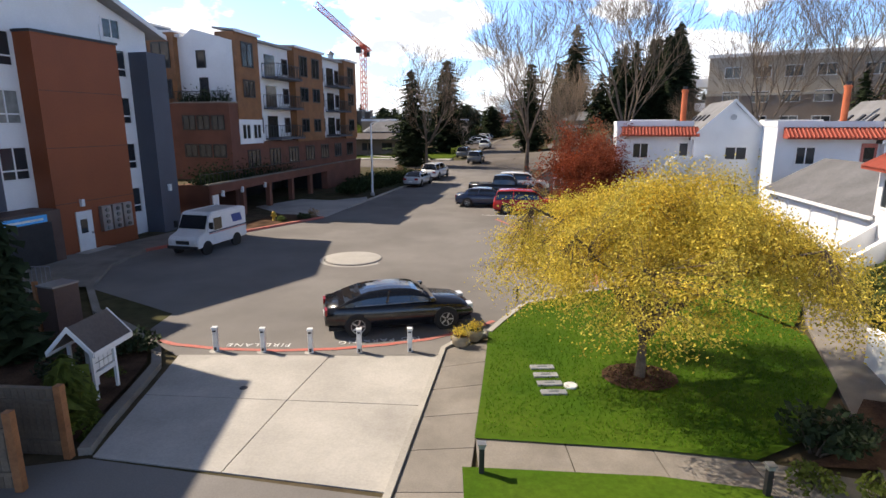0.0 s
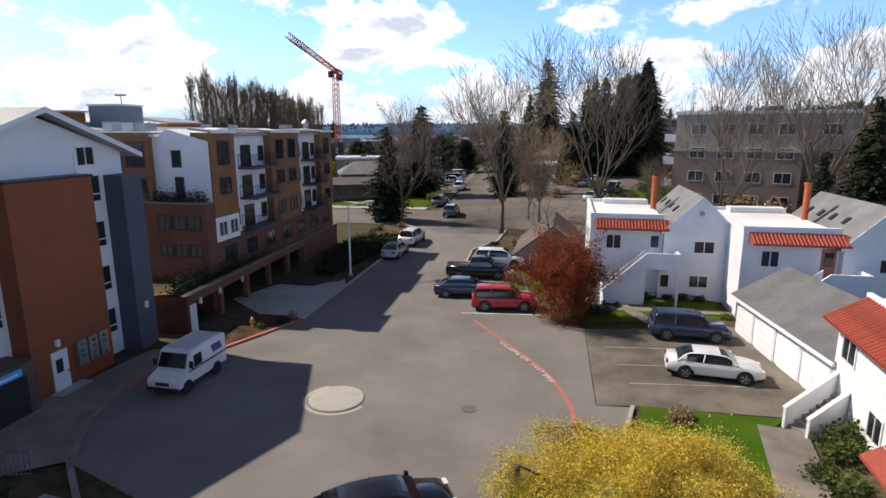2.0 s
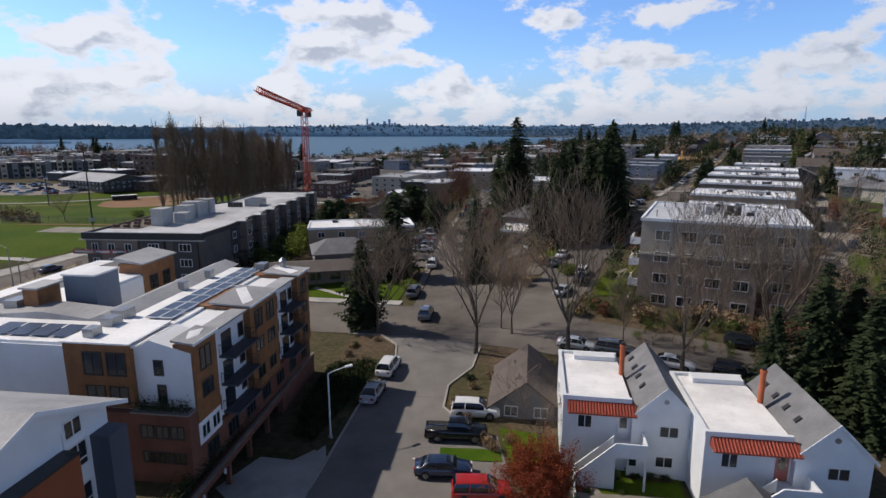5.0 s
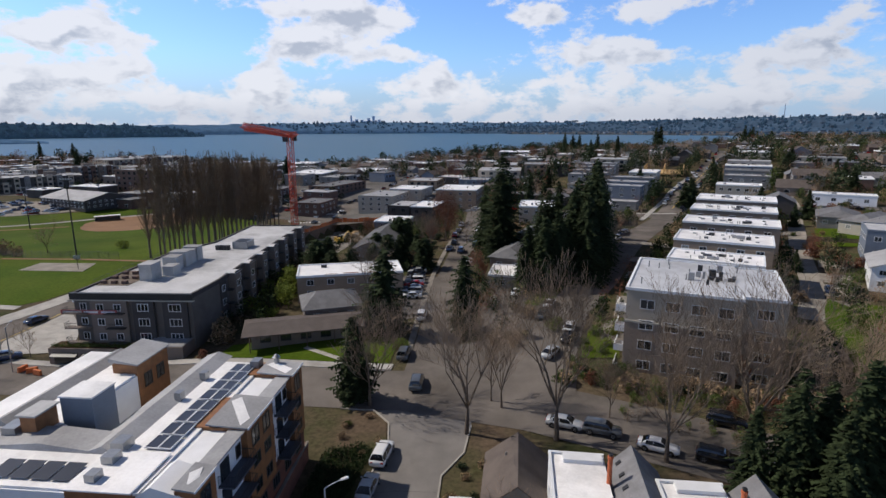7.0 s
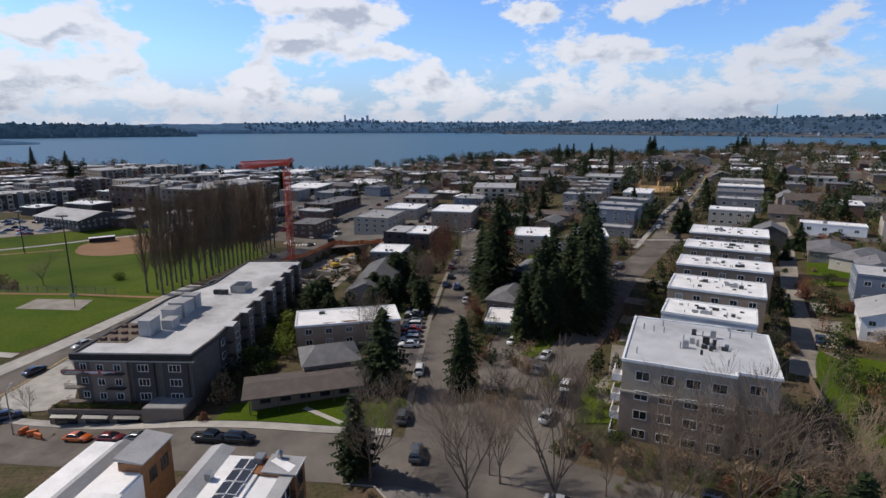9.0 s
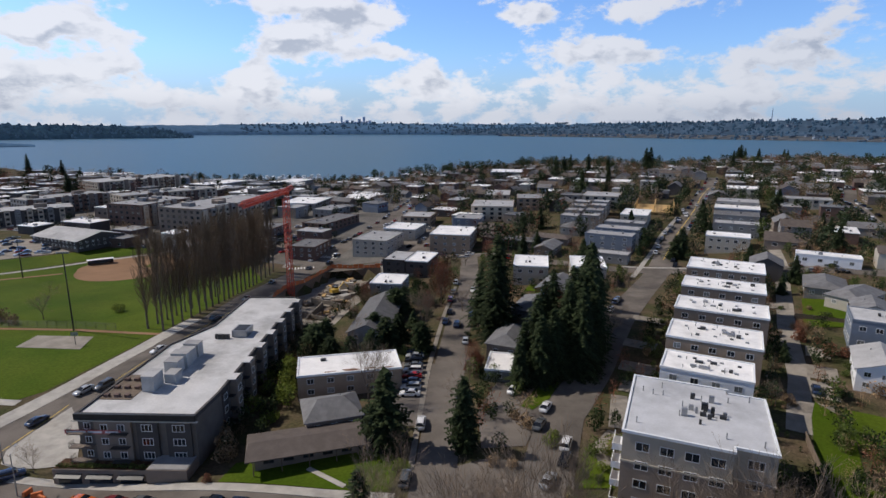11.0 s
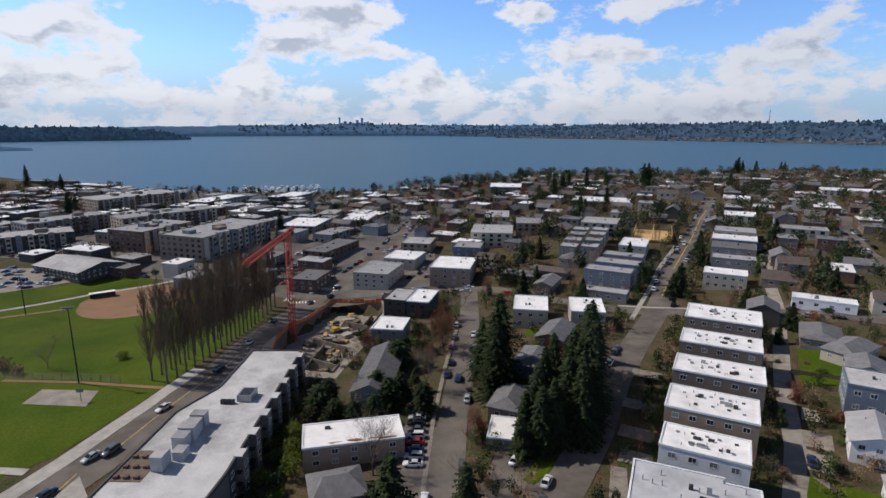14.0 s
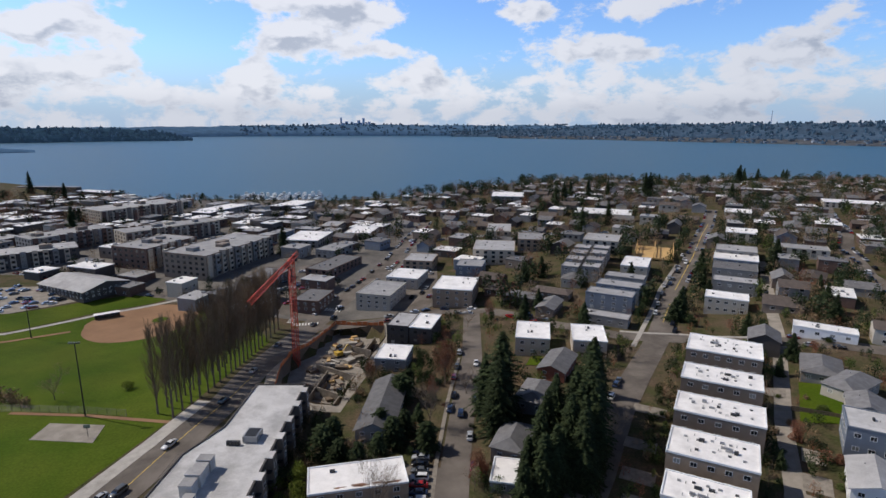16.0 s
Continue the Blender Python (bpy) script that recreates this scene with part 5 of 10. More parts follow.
def plant(pattern, places, seed=1, jitter=0.15, sink=0.0):
    """Copies of a pattern plant at (x, y, scale)."""
    rr = random.Random(seed)
    made = []
    for x, y, s in places:
        if inside(PIT, x, y):
            continue
        s *= rr.uniform(1 - jitter * 0.4, 1 + jitter * 0.4)
        sx = s * rr.uniform(1 - jitter, 1 + jitter)
        m = Matrix.Translation((x, y, gz(x, y) - sink)) @ Matrix.Rotation(rr.uniform(0, 6.28), 4, "Z") @ Matrix.Diagonal((sx, sx, s, 1))
        made.append(copy_thing(pattern, m))
    return made


# tall bare trees round the crossing and along the streets
bt = [bare_tree(12, 21, 5, (3, 5), (15, 38), 0.2), bare_tree(24, 25, 5, (4, 5), (14, 38), 0.2), bare_tree(38, 20, 5, (3, 5), (18, 42), 0.17), bare_tree(41, 14, 4, (4, 5), (24, 54), 0.12)]
plant(bt[0], [(9.9, 66.4, 0.86), (20.4, 63.3, 1.1), (15.5, 71.5, 0.6), (57, 131, 0.6), (14.2, 154, 0.62), (-2, 118, 0.6)], 2)
plant(bt[1], [(31.2, 57.2, 0.84), (41.3, 56.4, 0.92), (53.5, 56.0, 0.7), (-2.0, 75.5, 0.66)], 3)
plant(bt[2], [(28.5, 66.5, 0.45), (14.5, 73.5, 0.55), (52.0, 66.5, 0.5)], 4)
plant(bt[3], [(11.8, 44.8, 0.62), (17, 110, 0.7), (21, 124, 0.62), (28, 172, 0.75), (55, 78, 0.6), (47, 64, 0.55), (80, 101, 0.5), (3.5, 98.8, 0.6), (-63, 108, 0.55), (-68, 100, 0.5), (-104.2, 194.5, 0.8), (32.6, 213.8, 0.8), (40.7, 235.6, 0.7), (89.3, 184.6, 0.6), (74, 166, 0.5), (-4, 153.3, 0.7), (-7, 144, 0.7)], 5)
rt = bare_tree(61, 12, 4, (5, 6), (16, 36), 0.24, m=rust_twig, name="budding_tree", minr=0.03, label="rust-red budding tree beside the side street")
plant(rt, [(24, 127.5, 0.5), (50.5, 71.5, 0.4), (16.5, 168, 0.7)], 61)
bt.append(rt)


def bud_tree(seed, h):
    """An oval crown of fine reddish buds on upswept limbs."""
    r2 = random.Random(seed)
    segs = []
    grow(r2, (0, 0, -0.3), (0.02, 0, 1), h * 0.3, h * 0.016, 0, segs, 0.04, (2, 2), (10, 20), (1, 1), 0.1, 0, 3)
    top = segs[-1][1]
    for k in range(9):
        a, tilt = 2 * math.pi * (k + r2.random() * 0.5) / 9, radians(r2.uniform(10, 34))
        grow(r2, top - Vector((0, 0, r2.uniform(0, h * 0.12))), (math.cos(a) * math.sin(tilt), math.sin(a) * math.sin(tilt), math.cos(tilt)), h * 0.24, 0.11, 1, segs, 0.1, (3, 3), (14, 30), (0.6, 0.8), 0.25, 3, 2)

    def where():
        d = Vector((r2.gauss(0, 1), r2.gauss(0, 1), r2.gauss(0, 1))).normalized() * r2.random() ** 0.4
        q = 1 + 0.22 * noise.noise(d * 2.2 + Vector((seed, 0, 0)))
        return (d.x * h * 0.27 * q, d.y * h * 0.27 * q, h * (0.57 + 0.43 * d.z * q))

    return tree("budding_tree", limbs_mesh(segs, {0, 1, 2, 3}, "trunk", bark), leaves(r2, where, 5200, 0.34, aspect=0.35, tri=True).mesh("crown", [leaf_rust]), "large oval tree hazed with rust-red buds", "tree")


ot = bud_tree(71, 16)
plant(ot, [(22.4, 180.5, 1.05), (24.6, 187.5, 0.8), (22.9, 129.5, 0.5), (108, 128, 0.36), (-2, 190, 0.5), (52, 243, 0.6), (118, 330, 0.6), (96, 400, 0.7), (150, 520, 0.9)], 62)
bt.append(ot)
for b in bt:
    away(b)
# the double row of poplars along the park
rr = random.Random(77)
pop = [poplar(3, 27), poplar(8, 26), poplar(15, 28)]
LINE = [(-61.6, 174.8), (-55.5, 191.1), (-51.7, 208), (-48.9, 223.3), (-45.9, 238.6), (-42.3, 260)]
for row in (0, 1):
    for k in range(21):
        t = k / 20 * (len(LINE) - 1)
        i = min(int(t), len(LINE) - 2)
        x = LINE[i][0] + (LINE[i + 1][0] - LINE[i][0]) * (t - i) - row * 5.5
        y = LINE[i][1] + (LINE[i + 1][1] - LINE[i][1]) * (t - i) + row * 3.4
        plant(pop[(k + row) % 3], [(x, y, 0.93 + 0.1 * rr.random())], k + row * 40, 0.06)
for b in pop:
    away(b)
fir = [conifer(5, 26, 6.4, low=0.04, blunt=0.5), conifer(9, 22, 5.8, droop=0.4, low=0.04, blunt=0.52), conifer(14, 15, 4.2, droop=0.2, low=0.04, blunt=0.5), conifer(21, 10, 3.6, low=0.03)]
plant(fir[0], [(34.5, 153, 1.03), (44.6, 126.0, 0.8), (52.3, 131.5, 0.9), (47.5, 124.5, 0.8), (61.5, 152.5, 0.85), (58.0, 147.5, 0.88), (56.5, 142.0, 0.94), (32.5, 147, 0.85), (49.5, 136, 0.85), (40.5, 131, 0.78), (37.0, 125.5, 0.72), (44.5, 136.5, 0.8)], 6, 0.1)
plant(fir[1], [(39.6, 48.9, 0.68), (44.0, 45.8, 0.78), (40.4, 44.0, 0.6), (36.6, 50.6, 0.46), (42.6, 48.6, 0.6), (47.5, 43.5, 0.8), (47.5, 121.5, 0.72), (51, 126, 0.85), (41.8, 122.5, 0.7), (55, 135.5, 0.9), (46, 121, 0.9), (53.5, 140, 0.85), (50, 131.5, 0.95), (53.0, 136.5, 0.92), (56.5, 139.5, 0.95), (36, 160, 0.9), (45.5, 128, 0.9), (54.5, 144.5, 0.8), (39.5, 121, 0.8), (62, 52, 0.85), (58, 46, 0.8), (33.2, 122.5, 0.62), (36.2, 119.8, 0.7), (31, 158.5, 0.85)], 7, 0.12)
plant(fir[2], [(0.8, 101.3, 1.05), (14.8, 97.8, 0.92), (-4.0, 77.2, 0.78), (57.5, 43.5, 0.9), (62, 41, 1.0), (52, 48.5, 0.7), (31, 118, 0.7), (48, 149, 0.8), (44, 143, 0.7), (67, 160, 0.8)], 8, 0.12)
pine = conifer(27, 11, 4.6, "broad dark pine with a rounded crown", 0.15, 0.1, blunt=0.3, name="pine_tree")
plant(pine, [(-6, 137, 0.7), (-11, 141, 0.6), (3, 146, 0.8), (-12.5, 150, 0.7), (-1, 140, 0.75), (6.5, 151, 0.7), (7, 170.3, 0.8), (10, 176.3, 0.75), (-15, 146, 0.8), (0, 152, 0.75), (12, 143, 0.7)], 81, 0.2)
away(pine)
plant(fir[3], [(11, 155, 0.7), (66, 111, 0.5), (95.8, 118.8, 0.5), (129.3, 161.5, 0.7), (142.4, 171.9, 0.9), (143.3, 196.3, 0.9), (127.2, 220.7, 1.0), (132.9, 226.2, 1.1), (138.9, 234.2, 1.1), (87.6, 222.1, 1.0), (75.7, 247, 1.0), (66, 236, 1.1), (155.1, 239.8, 1.0), (164.1, 258.1, 1.0), (82.6, 292.4, 1.0), (93, 296.1, 1.2), (132.3, 270.9, 1.1), (173.4, 274.8, 1.3), (204, 260.8, 1.3), (216, 273.8, 1.3), (184.1, 204.6, 1.2), (177.3, 192.6, 1.1), (190.6, 216, 1.1)], 9, 0.15)
plant(fir[1], [(182.2, 525.9, 1.05), (201.3, 556.4, 1.05), (218.2, 583, 1.05), (238.7, 584.3, 1.1), (262.5, 587.5, 0.9), (293.4, 564.7, 1.2), (297.4, 562.9, 1.2), (452, 640, 1.1), (470, 660, 1.25), (482, 668, 1.2), (498, 664, 1.05), (530, 660, 1.0), (560, 690, 1.05), (-465, 880, 1.35), (-330, 690, 1.1), (-233.5, 493.7, 1.0), (320.1, 461.6, 0.9), (187, 420, 0.9), (155.5, 394.5, 0.9), (-56, 391.1, 0.8)], 10, 0.15)
for b in fir:
    away(b)
bush = [shrub(3, 1.0, 1.3, leaf_green, 560, 0.2, "rounded green garden shrub"), shrub(4, 1.0, 1.2, leaf_dark, 600, 0.2, "dense dark evergreen shrub"), shrub(5, 1.0, 1.7, brush, 480, 0.23, "twiggy brown winter shrub"), shrub(6, 1.0, 1.3, leaf_lime, 520, 0.2, "fresh lime-green spring shrub"), shrub(7, 1.0, 1.9, leaf_rust, 540, 0.21, "rust-red budding spring shrub")]
rr = random.Random(31)


def scatter(n, poly, sizes):
    xs, ys, out = [p[0] for p in poly], [p[1] for p in poly], []
    while len(out) < n:
        x, y = rr.uniform(min(xs), max(xs)), rr.uniform(min(ys), max(ys))
        if inside(poly, x, y):
            out.append((x, y, rr.uniform(*sizes)))
    return out


BANK = [(24.5, 77), (33, 71.5), (46, 62), (58, 55), (66, 62), (55, 68), (49, 68), (36, 76.5), (30, 84)]
plant(bush[0], scatter(11, BANK, (0.8, 1.6)), 1)
plant(bush[1], scatter(8, BANK, (0.8, 1.6)), 2)
plant(bush[2], scatter(17, BANK, (0.9, 1.9)), 3)
plant(bush[4], scatter(4, BANK, (0.8, 1.5)), 4)
plant(bush[3], [(42, 93, 2.0), (30.5, 95.5, 1.6), (32, 98, 1.3), (-26.5, 121, 2.6), (-24, 128, 2.6), (-25.5, 134, 2.8), (-22, 115, 2.0), (3.2, 94.5, 1.6), (-83.7, 199.2, 2.5), (85, 146, 1.6)], 5)
plant(bush[3], [(33, 85.5, 1.0), (37, 87, 1.3), (39.5, 91, 1.2)], 51)
plant(bush[0], [(35, 84, 1.2), (38, 85.5, 1.1), (37, 91.5, 1.4), (33.5, 88.5, 0.9)], 52)
plant(bush[4], [(22.5, 128.5, 2.4), (24, 131.5, 2.2), (107.5, 128, 2.0), (50.5, 71.5, 1.6), (-30, 97, 1.0)], 6)
plant(bush[2], [(-29, 107, 2.6), (-28, 103, 2.2), (-30.5, 111, 2.4), (26.5, 105.5, 1.6), (28, 102, 1.7), (19, 92, 1.4), (22, 90.5, 1.3), (20, 117, 1.5), (-119.5, 149.4, 3.0), (-116.8, 194.1, 3.2), (-123.5, 197.7, 3.2), (-111.1, 190.5, 2.6), (-125.8, 188.2, 2.8)], 7)
GARDENS = [(57, 108), (62, 101), (75, 121), (99, 158), (110.3, 173), (103.7, 179.9), (85.8, 159.7), (66, 131)]
plant(bush[0], scatter(6, GARDENS, (0.7, 1.5)), 8)
plant(bush[1], scatter(6, GARDENS, (0.7, 1.4)), 9)
plant(bush[2], scatter(5, GARDENS, (0.7, 1.5)), 10)
ALLEY = [(74, 88), (78, 93), (110, 132), (143.9, 177.9), (140.7, 181.5), (106, 137), (74, 98)]
plant(bush[0], scatter(5, ALLEY, (0.6, 1.2)), 11)
plant(bush[2], scatter(7, ALLEY, (0.6, 1.3)), 12)
plant(bush[1], scatter(4, ALLEY, (0.6, 1.2)), 13)
YARDS = [(98, 92), (111.3, 103.4), (156.9, 172.4), (197, 215.5), (192.2, 225.3), (152.3, 181.7), (112, 130), (92, 104)]
plant(bush[0], scatter(7, YARDS, (1.0, 2.2)), 14)
plant(bush[2], scatter(8, YARDS, (1.0, 2.6)), 15)
plant(bush[4], scatter(4, YARDS, (1.0, 2.4)), 16)
plant(bush[1], scatter(5, YARDS, (1.0, 2.2)), 17)
MID = [(16, 137), (26, 160), (38.1, 200.4), (79.5, 188.9), (66, 160), (48, 125), (40, 122), (26, 122)]
plant(bush[1], scatter(10, MID, (1.0, 2.2)), 18)
plant(bush[2], scatter(10, MID, (1.0, 2.2)), 19)
WEST = [(-20, 136), (12, 140), (22, 190.4), (14.1, 197.1), (-6.1, 203.5), (-8, 170.7), (-14, 152.3)]
plant(bush[1], scatter(10, WEST, (1.2, 2.4)), 20)
plant(bush[2], scatter(7, WEST, (1.0, 2.2)), 21)
CORNER = [(-6, 62), (-3.3, 61), (-0.9, 66), (-1.2, 72), (-7, 73.5)]
plant(bush[2], scatter(5, CORNER, (0.35, 0.7)), 22)
plant(bush[0], scatter(4, CORNER, (0.35, 0.7)), 23)
EDGE = [(6.8, 51), (13, 54), (13, 66), (10.8, 66), (6.8, 59.5), (5.8, 55)]
plant(bush[1], scatter(6, EDGE, (0.5, 0.9)), 24)
plant(bush[2], scatter(5, EDGE, (0.5, 1.0)), 25)

# distant trees of the town and the shore, too many to count
def woods(name, places, label, m, seed, bare=False):
    r2 = random.Random(seed)
    gg = G()
    for x, y, h in places:
        z0 = gz(x, y)
        R = h * r2.uniform(0.27, 0.42)
        lump, low = r2.uniform(0, 6.28), 0.5 if h < 5 else 0.44
        for k in range(150 if bare else 190):
            d = Vector((r2.gauss(0, 1), r2.gauss(0, 1), r2.gauss(0, 1))).normalized() * r2.random() ** 0.38
            rad = R * (1 + 0.25 * math.sin(3 * math.atan2(d.y, d.x) + lump + d.z))
            c = Vector((x + d.x * rad, y + d.y * rad, z0 + h * (1 - low + low * d.z)))
            s = h * (0.047 if bare else 0.05) * r2.uniform(0.6, 1.5)
            u = (d + Vector((r2.gauss(0, 0.6), r2.gauss(0, 0.6), r2.gauss(0.6, 0.5)))).normalized() if bare else Vector((r2.gauss(0, 1), r2.gauss(0, 1), r2.gauss(0, 1))).normalized()
            w = u.cross(Vector((r2.gauss(0, 1), r2.gauss(0, 1), r2.gauss(0, 1)))).normalized() * (0.3 if bare else 0.8)
            gg.add([c - u * s - w * s * 0.5, c + w * s, c + u * s * 1.3], [(0, 1, 2)])
        gg.tube((x, y, z0 - 0.3), (x, y, z0 + h * 0.6), h * 0.018, h * 0.008, 3, caps=False)
    return tagged(obj(name, gg, m), label, "trees", kind="stuff")


def clear(x, y):
    if inside(PIT, x, y) or inside(YARD, x, y):
        return False
    for cx, cy, ang, L, W, *_ in BLOCKS:
        if math.hypot(x - cx, y - cy) < max(L, W) * 0.62:
            return False
    for cx, cy, ang, L, W, *_ in GABLES:
        if math.hypot(x - cx, y - cy) < L * 0.6:
            return False
    for cx, cy in ((64.8, 102.2), (75.2, 115.7), (87.1, 131), (98.8, 147.4), (113.7, 168), (149, 218), (46, 81), (121.8, 120.8), (108.6, 105.6), (98, 84), (131.3, 131.2), (82, 60)):
        if math.hypot(x - cx, y - cy) < 11.5:
            return False
    for line, w in (([(6, 81), (9.5, 95), (12.4, 108), (18.3, 135), (26.6, 168), (35.8, 201.4), (46.5, 256.8), (47.4, 269.1)], 5), ([(22, 74), (27, 87), (36, 105), (51, 124), (68, 149)], 6), ([(78, 92), (93, 110), (111.2, 136.8), (147.4, 183.7), (171.3, 219.8), (212.3, 277.8)], 3.4), ([(-32.8, 260), (4.9, 258.9), (31.7, 263.5), (53.1, 255.9), (74.8, 227.6), (96.6, 210.2), (119.8, 200.5), (148, 184.3), (173.2, 167.7), (257.4, 138.6)], 5.5), (MAIN, 9), ([(68, 149), (112.3, 205.8), (143.7, 250.5), (188, 305.1), (244.3, 378.3), (281.7, 430.8)], 8), ([(205.8, 179.9), (239, 230.3), (242.4, 243.3), (262.7, 278.9), (285.8, 304), (390.6, 433.8)], 8)):
        for a, b in zip(line, line[1:]):
            d = Vector((b[0] - a[0], b[1] - a[1]))
            t = max(0, min(1, ((x - a[0]) * d.x + (y - a[1]) * d.y) / d.length_squared))
            if math.hypot(x - a[0] - d.x * t, y - a[1] - d.y * t) < w:
                return False
    return True


TOWN = [(60, 215), (200, 212), (330, 230), (560, 420), (640, 700), (500, 830), (240, 800), (60, 730), (-60, 640), (-20, 400), (40, 380), (50, 300)]
RIGHT = [(130, 180), (250, 160), (420, 250), (700, 500), (800, 780), (520, 700), (300, 440), (180, 270)]
DOWN = [(-60, 280), (-20, 300), (10, 420), (20, 700), (-140, 740), (-330, 740), (-420, 640), (-300, 380), (-200, 360), (-120, 320)]
far_places = [(p[0], p[1], rr.uniform(5.0, 13.0)) for p in scatter(2300, TOWN, (1, 1)) if clear(p[0], p[1])]
woods("far_trees", far_places[::3], "bare brown winter trees between far houses", brush, 1, True)
woods("far_trees", [(x, y, h * 1.15) for x, y, h in far_places[1::6]], "dark evergreen trees between far houses", needle, 2)
woods("far_trees", far_places[4::6], "grey-brown budding trees between far houses", twig_m, 12, True)
woods("far_trees", far_places[2::6], "green garden trees between far houses", leaf_dark, 3)
woods("far_trees", far_places[5::6], "rust-brown budding trees between far houses", leaf_rust, 31, True)
far_places = [(p[0], p[1], rr.uniform(4.5, 12)) for p in scatter(1500, RIGHT, (1, 1)) if clear(p[0], p[1])]
woods("far_trees", far_places[::3], "bare brown winter trees on the far slope", brush, 4, True)
woods("far_trees", far_places[1::6], "dark evergreens on the far slope", needle, 5)
woods("far_trees", far_places[4::6], "grey-brown budding trees on the far slope", twig_m, 15, True)
woods("far_trees", far_places[2::18], "rust-red budding trees on the far slope", leaf_rust, 6, True)
woods("far_trees", far_places[5::9], "green garden trees on the far slope", leaf_green, 61)
woods("far_trees", far_places[11::18] + far_places[8::9], "dark garden trees on the far slope", leaf_dark, 62)
# rows of trees and tall hedges along the long streets and the alley
row_places = []
for line, off, gap, tall in (([(121.5, 219.1), (143.7, 250.5), (188, 305.1), (244.3, 378.3)], 9.2, 4.2, (4.5, 9.0)), ([(75, 158), (86.5, 173), (107.6, 199.2)], 9.0, 4.5, (3.0, 6.0)), ([(212.3, 190.4), (239, 230.3), (262.7, 278.9), (285.8, 304)], 8.4, 5.0, (4.5, 9.0)), ([(84, 99), (93, 110), (111.2, 136.8), (147.4, 183.7), (171.3, 219.8), (212.3, 277.8)], 4.3, 4.0, (2.0, 5.5)), ([(135.7, 193.2), (173.2, 167.7), (229.8, 149.6)], 6.5, 4.5, (3.0, 7.0))):
    for (xa, ya), (xb, yb) in zip(line, line[1:]):
        d = Vector((xb - xa, yb - ya))
        for k in range(int(d.length / gap)):
            for sgn in (-1, 1):
                o = off + rr.uniform(-0.4, 1.6)
                x, y = xa + d.x * k * gap / d.length - sgn * o * d.y / d.length, ya + d.y * k * gap / d.length + sgn * o * d.x / d.length
                if rr.random() < 0.72 and clear(x, y):
                    row_places.append((x, y, rr.uniform(*tall)))
woods("street_trees", row_places[::3], "dark evergreen trees and hedges along the streets", hedge_m, 41)
woods("street_trees", row_places[1::3], "bare brown street trees in rows", brush, 42, True)
woods("street_trees", row_places[2::3], "green and olive street trees in rows", leaf_dark, 43)
far_places = [(p[0], p[1], rr.uniform(4, 9)) for p in scatter(1300, DOWN, (1, 1)) if clear(p[0], p[1])]
woods("far_trees", far_places[::2], "bare street trees downtown", brush, 7, True)
woods("far_trees", far_places[1::2], "dark trees between downtown blocks", needle, 8)
LEFTWOOD = [(-460, 470), (-330, 430), (-250, 470), (-130, 560), (-180, 640), (-300, 740), (-470, 820)]
far_places = [(p[0], p[1], rr.uniform(9, 19)) for p in scatter(150, LEFTWOOD, (1, 1)) if clear(p[0], p[1])]
woods("far_trees", far_places[::3], "tall dark evergreens between the waterfront blocks", needle, 91)
woods("far_trees", far_places[1::3], "rust-brown budding trees between the waterfront blocks", leaf_rust, 92, True)
woods("far_trees", far_places[2::3], "tall bare trees between the waterfront blocks", brush, 93, True)
SHOREWOOD = [(60, 690), (200, 660), (700, 720), (900, 800), (700, 860), (350, 860), (190, 820), (60, 750)]
far_places = [(p[0], p[1], rr.uniform(8, 18)) for p in scatter(330, SHOREWOOD, (1, 1))]
woods("far_trees", far_places[::2], "bare trees along the lake shore", brush, 9, True)
woods("far_trees", far_places[1::2], "dark evergreen trees along the lake shore", needle, 10)

# low planting, hedges and small trees in the yards, too many to count
NEAR = [(18, 98), (60, 62), (74, 54), (120, 92), (219.6, 156.3), (212.3, 191.3), (60.6, 262.5), (30.6, 266.6), (12.1, 201.5), (16, 150)]
low_places = [(p[0], p[1], rr.uniform(1.2, 5.6)) for p in scatter(1900, NEAR, (1, 1)) if clear(p[0], p[1])]
woods("yard_planting", low_places[::3], "brown winter shrubs and hedges in the yards", brush, 21, True)
woods("yard_planting", low_places[1::3], "dark evergreen hedges in the yards", hedge_m, 22)
woods("yard_planting", low_places[2::6], "green shrubs in the yards", leaf_green, 23)
woods("yard_planting", low_places[5::6], "rust-brown shrubs in the yards", leaf_rust, 24, True)
WESTLOT = [(-30, 104), (-24, 104), (-20, 124), (-20, 138), (4, 138), (14, 146), (24.1, 200.8), (8.1, 206.8), (-12.2, 204.2), (-24.1, 170.7), (-30, 140)]
low_places = [(p[0], p[1], rr.uniform(1.5, 5)) for p in scatter(420, WESTLOT, (1, 1)) if clear(p[0], p[1])]
woods("yard_planting", low_places[::2], "dark evergreens and hedges behind the apartments", hedge_m, 25)
woods("yard_planting", low_places[1::2], "bare brown shrubs behind the apartments", brush, 26, True)
screen = [(x + rr.uniform(-1.2, 1.2), y + rr.uniform(-1, 1), rr.uniform(3.4, 5.6)) for x, y in [(-19.5 - k * 0.12, 120 + k * 1.6) for k in range(13)]]
woods("screen_planting", screen, "tall yellow-green bamboo screen behind the apartments", leaf_lime, 34)
bank_places = [(p[0], p[1], rr.uniform(0.5, 1.8)) for p in scatter(420, BANK, (1, 1))]
FRONT = [(29.5, 65), (44, 56), (56, 52), (63, 60), (55, 66), (44, 71), (34, 76)]
bank_places += [(p[0], p[1], rr.uniform(0.6, 1.9)) for p in scatter(230, FRONT, (1, 1))]
woods("bank_planting", bank_places[::3], "brown winter brush on the planted bank", brush, 31, True)
woods("bank_planting", bank_places[1::3], "olive ground cover on the bank", leaf_green, 32)
